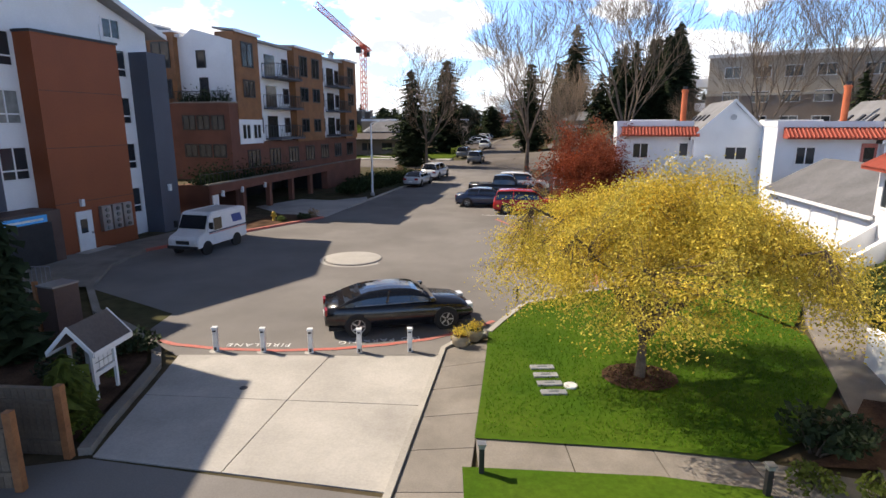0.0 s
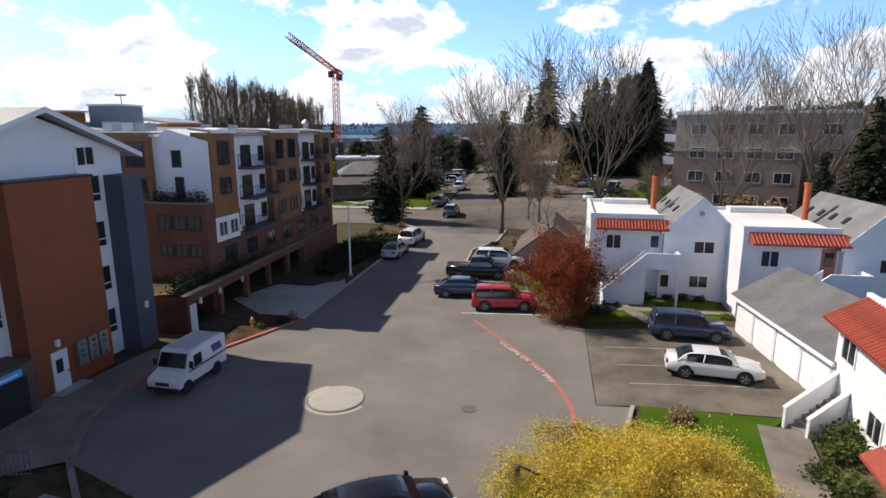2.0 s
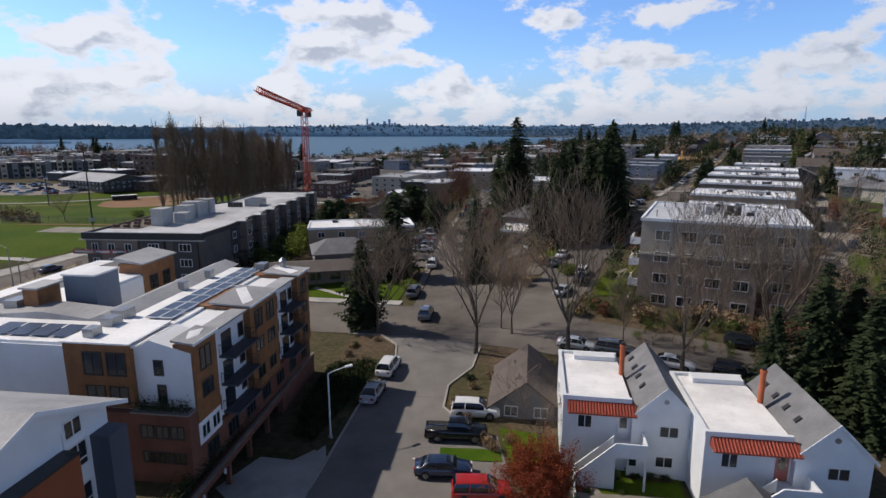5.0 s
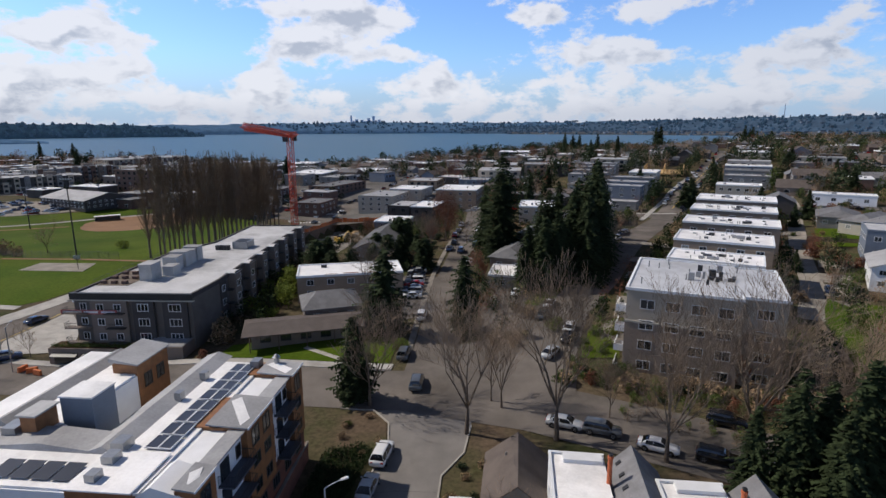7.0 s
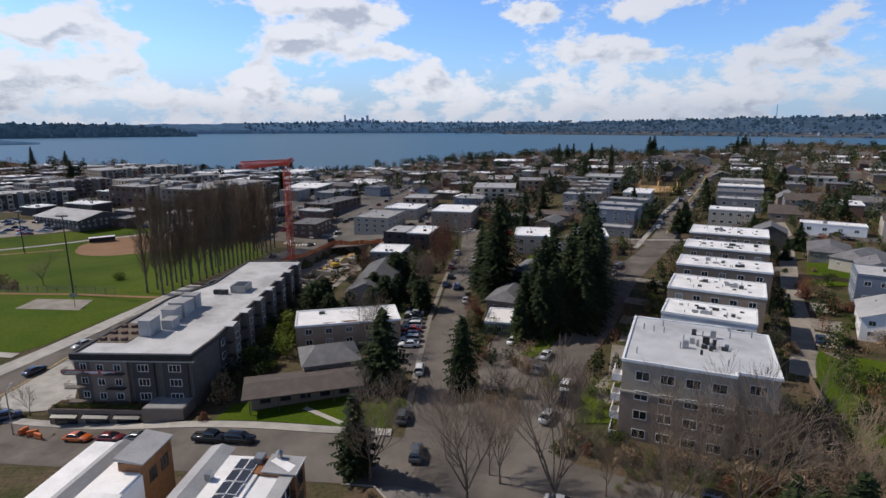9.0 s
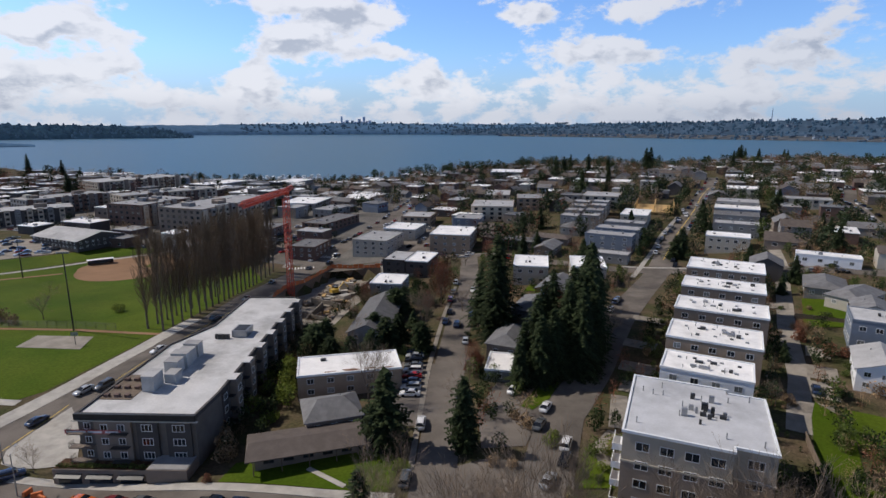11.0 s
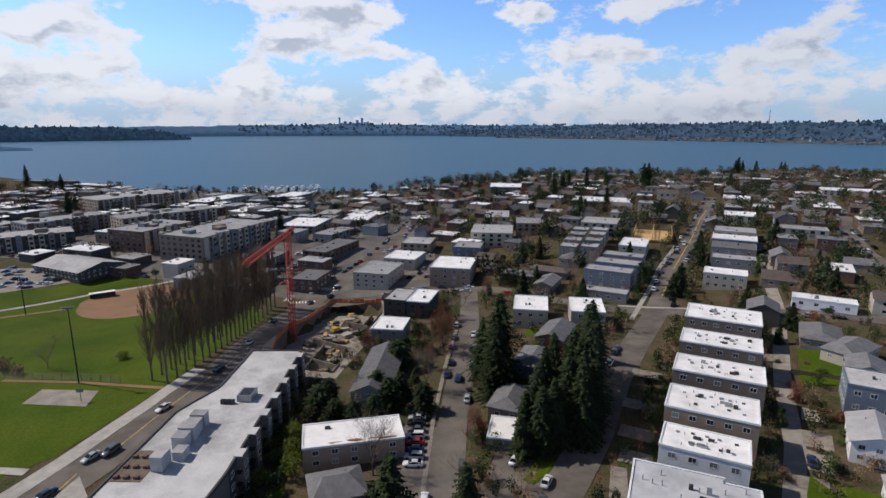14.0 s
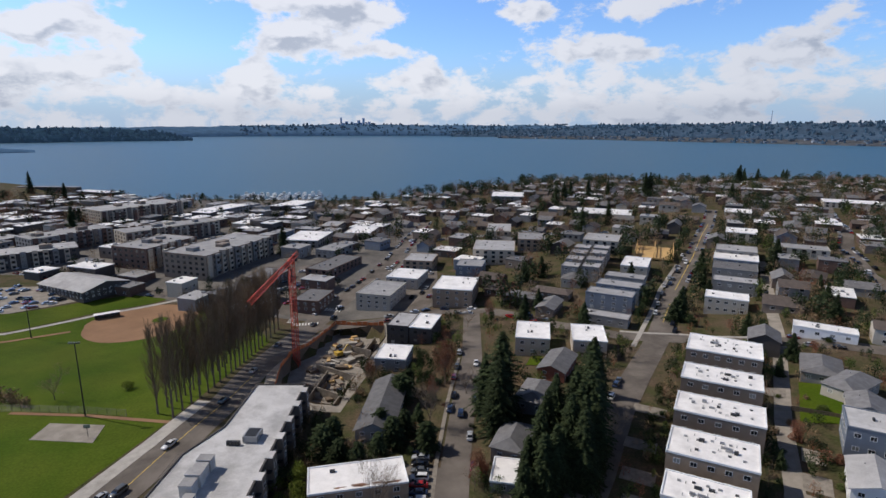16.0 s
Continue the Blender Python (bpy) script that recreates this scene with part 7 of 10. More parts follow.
    windows_on(t, 0.9, 2.6, 0.0, 3.6, 1, 1.2, 1.2, frame_white, "s", glass)
    windows_on(t, x0 + 1.6, x1 - 0.9, -0.6, 3.6, 1, 1.5, 1.0, frame_white, "s", glass)
    windows_on(t, x0 + 1.4, x1 - 1.1, -0.6, 1.0, 1, 1.4, 1.0, frame_white, "s", glass)
    windows_on(t, 2, 8, x1, 1.2, 2, 1.3, 1.1, frame_white, "e", glass)
    windows_on(t, 2, 8, 0, 3.6, 2, 0.8, 1.0, frame_white, "w", glass)
    for z in (0.1, 2.95):
        d = part("door", G().box(wf - 0.2, wf + 0.65, -0.66, -0.58, z, z + 2.05) if z < 1 else G().box(wf - 1.0, wf - 0.15, -0.06, 0.02, z, z + 2.05), frame_white if stair == 1 else red_paint, t, "entrance door")
        part("door_pane", G().box(wf - 0.05, wf + 0.5, -0.68, -0.66, z + 0.9, z + 1.8) if z < 1 else G().box(wf - 0.85, wf - 0.3, -0.08, -0.06, z + 0.9, z + 1.8), glass, d)
    # outside stair with solid side walls up to the landing
    w2 = G()
    for y in (-2.6, -1.45):
        w2.side([(0.9, -0.3), (0.9, 1.0), (wf - 1.4, 3.9), (wf - 1.4, -0.3)], y, y + 0.14)
    part("stair_wall", w2, white_stucco, t)
    part("landing", G().box(wf - 1.4, wf + 0.9, -2.6, -0.1, 2.72, 2.93), white_stucco, t)
    part("landing_wall", G().box(wf - 1.4, wf + 0.9, -2.6, -2.46, 2.93, 3.9).box(wf + 0.76, wf + 0.9, -2.46, -0.1, 2.93, 3.9), white_stucco, t)
    part("post", G().box(wf + 0.74, wf + 0.9, -2.58, -2.42, -0.4, 2.72), white_stucco, t)
    if stair == 1:  # lower flight between two thin walls
        for x in (-0.25, 0.78):
            part("stair_wall", G().add([(x, -4.6, -0.3), (x, -2.6, -0.3), (x, -2.6, 1.7), (x, -4.6, 0.8), (x + 0.13, -4.6, -0.3), (x + 0.13, -2.6, -0.3), (x + 0.13, -2.6, 1.7), (x + 0.13, -4.6, 0.8)], [(3, 2, 1, 0), (4, 5, 6, 7), (0, 1, 5, 4), (1, 2, 6, 5), (2, 3, 7, 6), (3, 0, 4, 7)]), white_stucco, t)
        for k in range(5):
            part("step", G().box(-0.12, 0.78, -4.5 + k * 0.38, -2.6, k * 0.18, k * 0.18 + 0.18), concrete_grey, t)
    for k in range(15):
        part("step", G().box(0.9 + k * 0.26 * (wf - 2.3) / 3.9, 1.25 + k * 0.26 * (wf - 2.3) / 3.9, -2.46, -1.45, k * 0.19, 0.19 + k * 0.19), concrete_grey, t)
    return t


white_house(13.3, 43.3, -15, 5.3, 4.9, 9.6, True, 1, "two-storey white stucco house with a red tiled eave and orange chimney")
white_house(21.6, 36.9, -14, 5.8, 4.9, 10.2, True, 2, "white stucco house with a red eave beside the garages")
# the nearest white house, red-tiled at two levels
t = thing("house", pose(16.2, 16.2, 0.1, 0, 0, 72), "white clapboard house with a stepped red clay-tile roof", "house")
part("wall", G().box(2.6, 8.3, -7, 0, -0.5, 4.9).box(-4.5, 2.6, -7.5, -0.6, -0.5, 2.4).box(-4.5, 2.6, -7.5, -2.0, 2.4, 4.9), white_stucco, t)
for x0, x1, y, z in ((2.2, 8.3, 0.0, 4.7), (-4.8, 2.5, -0.6, 2.4)):
    e = part("eave", G().add([(x0, y + 0.75, z - 0.1), (x1, y + 0.75, z - 0.1), (x1, y - 0.9, z + 0.9), (x0, y - 0.9, z + 0.9), (x0, y + 0.75, z - 0.2), (x1, y + 0.75, z - 0.2), (x1, y - 0.9, z + 0.75), (x0, y - 0.9, z + 0.75)], [(3, 2, 1, 0), (4, 5, 6, 7), (4, 0, 1, 5), (5, 1, 2, 6), (7, 3, 0, 4)]), red_tile, t, "red clay-tiled roof edge")
    tm = G().tube((0, y + 0.8, z - 0.08), (0, y - 0.9, z + 0.94), 0.08, 0.08, 6).mesh("tile", [red_tile])
    for k in range(int((x1 - x0) / 0.26)):
        obj("tile", tm, None, e, m=pose(x0 + 0.14 + k * 0.26, 0, 0))
part("roof", G().box(2.4, 8.2, -7, -0.9, 5.4, 5.6).box(-4.6, 2.5, -7.5, -1.5, 4.9, 5.1), roof_white, t)
part("parapet", G().box(2.3, 8.3, -1.0, -0.8, 5.3, 5.8).box(2.3, 2.5, -7, -1.0, 5.3, 5.8), white_stucco, t)
for k in range(26):
    part("board", G().box(2.58, 8.32, 0.0, 0.025, 0.15 + k * 0.17, 0.15 + k * 0.17 + 0.15), white_wall, t)
windows_on(t, 6.2, 7.8, 0.03, 2.9, 1, 1.4, 1.3, frame_white, "n", glass)
windows_on(t, 3.2, 4.8, 0.03, 0.9, 1, 1.2, 1.2, frame_white, "n", glass)
# outside stair between two sloping white walls
t = thing("outside_stair", pose(15.95, 22.3, 0.1, 0, 0, 15), "outside stair between two sloping white stucco walls", "stair")
for y in (-0.62, 0.5):
    part("stair_wall", G().side([(0, -0.3), (0, 0.95), (3.0, 2.25), (3.9, 2.25), (3.9, -0.3)], y, y + 0.13), white_stucco, t)
    part("wall_cap", G().add([(-0.04, y - 0.03, 0.95), (-0.04, y + 0.16, 0.95), (3.0, y + 0.16, 2.26), (3.0, y - 0.03, 2.26), (-0.04, y - 0.03, 1.01), (-0.04, y + 0.16, 1.01), (3.0, y + 0.16, 2.32), (3.0, y - 0.03, 2.32)], [(0, 1, 2, 3), (7, 6, 5, 4), (0, 4, 5, 1), (1, 5, 6, 2), (3, 7, 4, 0), (2, 6, 7, 3)]), white_wall, t)
for k in range(8):
    part("step", G().box(0.2 + k * 0.38, 3.9, -0.49, 0.5, k * 0.175 - 0.1, k * 0.175 + 0.17), concrete_grey, t)
# clapboard wing nearest the lawn path, with its low garden wall
t = thing("clapboard_wing", pose(12.5, 13.9, 0.1, 0, 0, -18), "white clapboard house wing with a red tile edge", "house")
part("wall", G().box(0, 6, -9, 0, -0.3, 4.3), white_stucco, t)
for k in range(24):
    part("board", G().box(-0.025, 6.02, -9, 0.025, 0.1 + k * 0.175, 0.1 + k * 0.175 + 0.155), white_wall, t)
part("roof", G().box(-0.2, 6.2, -9.2, 0.25, 4.3, 4.42), roof_white, t)
part("eave", G().add([(-0.7, -9, 4.1), (-0.7, 0.3, 4.1), (0.1, 0.3, 4.6), (0.1, -9, 4.6), (-0.7, -9, 4.0), (-0.7, 0.3, 4.0), (0.1, 0.3, 4.3), (0.1, -9, 4.3)], [(3, 2, 1, 0), (0, 1, 5, 4), (1, 2, 6, 5), (4, 5, 6, 7), (3, 0, 4, 7)]), red_tile, t, "red clay-tiled roof edge")
part("garden_wall", G().box(-0.95, -0.8, -5, 0.1, -0.3, 1.0).box(-0.8, 0, -0.05, 0.1, -0.3, 1.0), white_stucco, t)
part("wall_cap", G().box(-1.0, -0.75, -5, 0.14, 1.0, 1.06), white_wall, t)
# garage row
t = thing("garage", pose(19.0, 24.2, 0.15, 0, 0, 83), "long white garage row with a grey shingle roof", "garage")
part("wall", G().box(0, 10.4, -5.4, 0, -0.4, 2.5).add([(10.4, -5.4, 2.5), (10.4, 0, 2.5), (10.4, -3.0, 4.1)], [(0, 1, 2)]).add([(0, -5.4, 2.5), (0, 0, 2.5), (0, -3.0, 4.1)], [(2, 1, 0)]), white_stucco, t)
s = G()
for ye in (0.35, -5.7):
    q = [(-0.35, ye, 2.32), (10.75, ye, 2.32), (10.75, -3.0, 4.16), (-0.35, -3.0, 4.16)]
    s.add(q + [(x, y, z + 0.12) for x, y, z in q], [(0, 1, 2, 3), (7, 6, 5, 4), (0, 4, 5, 1), (1, 5, 6, 2), (3, 7, 4, 0)])
part("roof", s, shingle, t, "grey shingle roof")
part("gutter", G().box(-0.35, 10.75, 0.36, 0.48, 2.28, 2.42), white_wall, t)
for k in range(4):
    d = part("garage_door", G().box(0.25 + k * 2.58, 2.45 + k * 2.58, -0.01, 0.06, 0, 2.05), white_wall, t, "white panelled garage door")
    for j in range(4):
        part("door_panel", G().box(0.35 + k * 2.58, 2.35 + k * 2.58, 0.06, 0.085, 0.06 + j * 0.5, 0.5 + j * 0.5), white_stucco, d)


# ---- the long dark apartment block and its neighbours ----
def long_block():
    t = thing("apartment_building", pose(-53.6, 106.4, gz(-45, 104) - 0.3, 0, 0, -10), "long four-storey charcoal and taupe apartment block with a flat grey roof", "apartment building")
    H = 12.0
    # front part and a long rear wing that runs off at an angle
    c = [(0, 0), (21.3, 0.0), (21.9, 8.5), (20.0, 69.5), (5.5, 69.0), (5.5, 45), (0.5, 32)]
    part("wall", G().prism(c, -3, H - 0.4), mat("grey_taupe_cladding", (0.125, 0.112, 0.10), 0.8, 0.12, 0.4, 8, 0.1), t)
    part("roof", G().prism([(x * 0.985 + 0.15, y * 0.995 + 0.15) for x, y in c], H - 0.4, H - 0.2), pale_roof, t, "pale grey membrane roof")
    gg = G()
    for (xa, ya), (xb, yb) in zip(c, c[1:] + c[:1]):
        l = math.hypot(xb - xa, yb - ya)
        nx, ny = (yb - ya) / l, -(xb - xa) / l
        gg.prism([(xa - nx * 0.2, ya - ny * 0.2), (xa + nx * 0.25, ya + ny * 0.25), (xb + nx * 0.25, yb + ny * 0.25), (xb - nx * 0.2, yb - ny * 0.2)], H - 0.7, H + 0.1)
    part("parapet", gg, dark_wall, t)
    tr = G()
    tr.box(-0.7, 22.0, -0.75, -0.26, H - 1.2, H - 1.02)
    part("cornice", tr, cream_wall, t)
    part("attic_band", G().box(-0.32, 21.6, -0.56, -0.02, H - 1.0, H + 0.12), metal_dark, t, "dark metal attic band")
    part("podium_wall", G().box(-3.5, 15, -3.2, 0, -3, 2.9), taupe_wall, t)
    r7 = random.Random(4)
    part("terrace_planting", leaves(r7, lambda: (r7.uniform(-3.2, 14.6), r7.uniform(-2.9, -2.0), 3.0 + abs(r7.gauss(0, 0.3))), 1200, 0.3), leaf_green, t, "low green terrace planting")
    part("terrace", G().box(-3.3, 14.8, -3.0, 0, 2.9, 3.0), mulch, t, "planted green terrace edge")
    part("annex", G().box(14, 21.2, -4.4, 0, -3, 3.9), taupe_wall, t)
    part("roof", G().box(14.2, 21.0, -4.2, 0, 3.9, 4.0), roof_grey, t)
    for x0, x1, m in ((3.2, 9.8, taupe_wall), (10.8, 14.6, dark_wall), (16.2, 20.6, dark_wall)):
        part("bay", G().box(x0, x1, -0.5, 0.05, 2.9, H - 1.2), m, t)
    for f in range(3):
        z = 3.5 + f * 2.7
        windows_on(t, 3.4, 9.6, -0.5, z, 2, 1.3, 1.3, frame_white, "s", glass)
        windows_on(t, 11.0, 14.4, -0.5, z, 1, 2.0, 1.4, frame_white, "s", glass, 3)
        windows_on(t, 16.4, 20.4, -0.5, z, 1, 2.2, 1.4, frame_white, "s", glass, 3)
        windows_on(t, 0.3, 2.9, 0.0, z, 1, 1.2, 1.3, frame_white, "s", glass)
    for f in range(3):
        b = part("balcony", G().box(6.2, 9.4, -1.6, -0.5, 3.1 + f * 2.7, 3.22 + f * 2.7), dark_wall, t)
        part("railing", rail(G(), (6.2, -1.58), (9.4, -1.58), 3.2 + f * 2.7, 0.95, 12), metal_dark, b)
    for f in range(3):
        b = part("balcony", G().box(-1.3, 2.9, -1.4, 0.0, 3.1 + f * 2.7, 3.22 + f * 2.7), taupe_wall, t)
        part("railing", rail(rail(G(), (-1.3, -1.38), (2.9, -1.38), 3.2 + f * 2.7, 0.95, 14), (-1.28, -1.38), (-1.28, 0.0), 3.2 + f * 2.7, 0.95, 5), metal_dark, b)
    part("banner", G().box(-2.2, 8.0, -0.62, -0.56, H - 3.7, H - 2.9), mat("faded_banner", (0.45, 0.13, 0.12), 0.8, 0.2, 1, 8, 0.0), t, "faded red and white banner with bars for words")
    for x0, x1 in ((-1.8, 1.6), (2.0, 4.6), (5.2, 7.6)):
        part("bar", G().box(x0, x1, -0.64, -0.622, H - 3.5, H - 3.1), white_paint_road, t)
    for k in range(3):
        part("shop_window", G().box(-2.6 + k * 5.6, 1.6 + k * 5.6, -3.26, -3.18, -0.6, 1.7), glass, t)
        part("awning", G().add([(-2.8 + k * 5.6, -3.2, 2.1), (1.8 + k * 5.6, -3.2, 2.1), (1.8 + k * 5.6, -4.1, 1.7), (-2.8 + k * 5.6, -4.1, 1.7), (-2.8 + k * 5.6, -3.2, 2.0), (1.8 + k * 5.6, -3.2, 2.0), (1.8 + k * 5.6, -4.1, 1.6), (-2.8 + k * 5.6, -4.1, 1.6)], [(3, 2, 1, 0), (4, 5, 6, 7), (2, 3, 7, 6)]), metal_dark, t)
    # long side: bays, windows, balconies
    for k in range(14):
        y0 = 10 + k * 4.2
        x = 21.9 - (y0 - 8.5) * 1.9 / 61
        out = 1.5 if k % 2 else 0.15
        bay = part("bay", G().box(x - 0.3, x + out, y0, y0 + 2.7, 0, H + (0.0 if k % 2 else -0.8)), taupe_wall if k % 2 else dark_wall, t)
        if k % 2:  # flat caps step the roof edge in and out
            part("roof", G().box(x - 0.6, x + out + 0.15, y0 - 0.15, y0 + 2.85, H, H + 0.14), pale_roof, bay, "pale grey flat cap")
            part("parapet", G().box(x + out + 0.02, x + out + 0.2, y0 - 0.15, y0 + 2.85, H + 0.14, H + 0.4), dark_wall, bay)
        for f in range(4):
            obj("window", window_mesh(1.5, 1.35, frame_white, glass, 2), None, t, m=pose(x + out, y0 + 1.35, 0.9 + f * 2.75, 0, 0, 90))
            if not k % 2 and f:
                part("balcony", G().box(x, x + 1.2, y0 + 2.8, y0 + 4.1, 0.6 + f * 2.75, 0.72 + f * 2.75), metal_dark, t)
    # roof houses, deck and units
    pale_render = mat("pale_grey_render", (0.46, 0.455, 0.44), 0.85, 0.1, 0.4, 6, 0.1, stain=0.2)
    for b in ((9.4, 11.6, 12.6, 15.4, 1.6), (7.4, 10.2, 16.5, 19.4, 2.5), (7.2, 10.6, 19.8, 22.4, 2.9), (7.4, 10.2, 22.8, 25.0, 2.5), (7.2, 10.4, 25.4, 27.8, 2.8), (7.0, 9.4, 8.8, 12.4, 2.9)):
        part("roof_house", G().box(b[0], b[1], b[2], b[3], H - 0.2, H + b[4]), pale_render, t, "grey rendered lift and stair house")
        part("roof", G().box(b[0] - 0.1, b[1] + 0.1, b[2] - 0.1, b[3] + 0.1, H + b[4], H + b[4] + 0.12), roof_grey, t)
    u = part("roof_unit", G().box(13.0, 16.6, 37.5, 42.0, H - 0.2, H + 1.5), metal_grey, t)
    part("grille", G().box(13.4, 16.2, 37.9, 41.6, H + 1.5, H + 1.55), metal_dark, u)
    for k in range(5):
        part("roof_unit", G().box(9.4 + k * 0.7, 9.9 + k * 0.7, 36.2, 37.0, H - 0.2, H + 0.9), metal_dark, t)
    part("deck", G().box(0.6, 6.6, 5.5, 16, H - 0.2, H - 0.1), wood_fence, t, "timber roof deck")
    for k in range(9):
        part("planter", G().box(1.0 + (k % 3) * 2.0, 1.9 + (k % 3) * 2.0, 6.2 + (k // 3) * 3.4, 7.0 + (k // 3) * 3.4, H - 0.1, H + 0.45), brick_dark, t)
    part("railing", rail(G(), (0.3, 5.2), (0.3, 31), H - 0.1, 1.0, 40), metal_dark, t)
    return t


long_block()


def beige_block():
    t = thing("apartment_building", pose(44.6, 73.2, gz(46, 76) - 0.6, 0, 0, -31.5), "beige and taupe four-storey apartment building with a white roof", "apartment building")
    g0, H = 0, 13.4
    part("wall", G().box(-10.5, 4.6, 0, 20.5, -3, H - 0.3).box(4.6, 10.2, 1.4, 19.0, -3, H - 0.3), beige_wall, t)
    part("lower_wall", G().box(-10.56, 4.66, -0.06, 20.56, -3, 8.3).box(4.66, 10.26, 1.34, 19.06, -3, 8.3), mat("warm_taupe_siding", (0.30, 0.235, 0.185), 0.8, 0.08, 0.5, 8, 0.1), t, "taupe lower storeys")
    part("band", G().box(-10.66, 4.76, -0.16, 20.6, 8.2, 8.5).box(4.76, 10.36, 1.24, 19.1, 8.2, 8.5), cream_wall, t)
    part("roof", G().box(-10.3, 4.4, 0.2, 20.3, H - 0.3, H - 0.1).box(4.4, 10.0, 1.6, 18.8, H - 0.3, H - 0.1), mat("pale_cap_sheet", (0.54, 0.55, 0.57), 0.6, 0.08, 0.3, 3, 0.05, stain=0.2), t, "pale grey membrane roof")
    gg = G()
    for b in ((-10.7, 4.8, -0.2, 0.15), (-10.7, 4.8, 20.35, 20.7), (-10.7, -10.35, 0.15, 20.35), (4.45, 4.8, 0.15, 1.4), (4.8, 10.4, 1.2, 1.55), (4.8, 10.4, 18.85, 19.2), (10.05, 10.4, 1.55, 18.85)):
        gg.box(b[0], b[1], b[2], b[3], H - 0.32, H + 0.1)
    part("parapet", gg, white_stucco, t)
    for f in range(4):
        z = 0.2 + f * 3.1 + 0.9
        windows_on(t, -9.3, 4.4, -0.06 if f < 3 else 0.0, z, 4, 2.0, 1.45, frame_white, "s", glass, 2)
        windows_on(t, 5.6, 9.6, 1.34 if f < 3 else 1.4, z, 1, 2.2, 1.45, frame_white, "s", glass, 3)
        windows_on(t, 2.5, 18, 10.26 if f < 3 else 10.2, z, 4, 1.7, 1.35, frame_white, "e", glass, 2)
        windows_on(t, 6, 19.5, -10.56 if f < 3 else -10.5, z, 3, 1.7, 1.35, frame_white, "w", glass, 2)
        b = part("balcony", G().box(-12.0, -10.5, 0.6, 4.6, z - 0.95, z - 0.8), white_stucco, t)
        part("railing", G().box(-12.0, -11.9, 0.6, 4.6, z - 0.8, z + 0.1).box(-11.9, -10.5, 0.6, 0.7, z - 0.8, z + 0.1), white_stucco, b)
    rr = random.Random(5)
    for k in range(14):
        a, b = rr.gauss(0.5, 2.2), rr.gauss(10.5, 1.8)
        s = rr.uniform(0.18, 0.5)
        part("roof_unit", G().box(a - s, a + s, b - s * 0.7, b + s * 0.7, H - 0.1, H + rr.uniform(0.3, 1.1)), metal_dark if k % 3 else metal_grey, t)
    for k in range(12):
        a, b = rr.uniform(-9, 9), rr.uniform(2.5, 18)
        part("vent_pipe", G().tube((a, b, H - 0.1), (a, b, H + 0.9), 0.1, 0.1, 6), metal_grey, t)
    return t


beige_block()
# low brown-roofed house, white-roofed apartments, small outbuildings
t = thing("house", pose(-13.3, 101.2, gz(-13, 101), 0, 0, 8), "low house with a broad flat brown roof and porch posts", "house")
part("wall", G().box(-9.2, 9.0, -2.0, 4.2, -1, 2.7), taupe_wall, t)
part("roof", G().add([(-10.6, -4.0, 2.8), (10.4, -4.0, 2.8), (10.0, 0.6, 3.7), (-10.2, 0.6, 3.7), (10.4, 5.4, 2.8), (-10.6, 5.4, 2.8), (-10.6, -4.0, 2.6), (10.4, -4.0, 2.6), (10.4, 5.4, 2.6), (-10.6, 5.4, 2.6)], [(0, 1, 2, 3), (3, 2, 4, 5), (0, 6, 7, 1), (1, 7, 8, 4, 2), (4, 8, 9, 5), (5, 9, 6, 0, 3), (9, 8, 7, 6)]), shingle_brown, t)
for k in range(5):
    part("post", G().box(-9.4 + k * 4.7, -9.2 + k * 4.7, -3.6, -3.4, -0.2, 2.7), wood_fence, t)
windows_on(t, -8.5, 8.5, -2.0, 0.8, 5, 1.8, 1.3, frame_dark, "s", glass)
tb = flat_block("apartment_building", -6.2, 127.5, 4, 22.5, 10.2, 5.4, tan_wall, roof_white, "two-storey tan apartments with a rust-stained white roof", gap=3.8, units=1)
rust = mat("rust_stain", (0.20, 0.10, 0.055), 0.8, 0.4, 1.5, 8, 0.1)
rs = random.Random(2)
for k in range(7):
    a, b = rs.uniform(-8, 9), -4.2 + abs(rs.gauss(0, 0.5))
    part("roof_stain", G().prism([(a + rs.uniform(0.5, 1.6) * math.cos(q) * 1.5, b + rs.uniform(0.15, 0.5) * math.sin(q)) for q in np.linspace(0, 6.28, 12)[:-1]], 5.25, 5.29), rust, tb, "rust-brown water stain")
flat_block("carport", 29.1, 126.4, 70, 10, 6.5, 3, grey_wall, roof_white, "small white-roofed carport beside the street", "carport", units=0, ww=1.2, gap=5)
# dark modern houses behind the pit
flat_block("modern_house", 12.5, 231, 68, 16, 9, 8.6, dark_wall, roof_grey, "dark modern house with terraces", "house", fm=frame_dark, units=1)
flat_block("modern_house", 21.5, 228, 68, 17, 9, 7.4, dark_wall, roof_white, "dark modern house with a white roof deck", "house", fm=frame_dark, units=2)
# houses beyond the alley
flat_block("house", 122.5, 121.5, 52, 12, 11, 7.6, blue_wall, pale_roof, "large blue house with white stairs and decks", "house", gap=3, units=1)
gable_house("house", 109, 106, 50, 14, 10, 4.6, 2.0, white_stucco, roof_grey, "white house with a grey shingle gable roof")
gable_house("house", 98, 84, 52, 16, 11, 4.4, 2.2, white_stucco, roof_grey, "pale house with a long grey gable roof")
gable_house("house", 131, 131, 50, 11, 9, 5.4, 1.9, cream_wall, shingle, "cream house with a grey gable roof and deck")
gable_house("house", 82, 60, 52, 14, 10, 4.4, 2.2, white_stucco, shingle, "white house with a dark gable roof behind the yard")

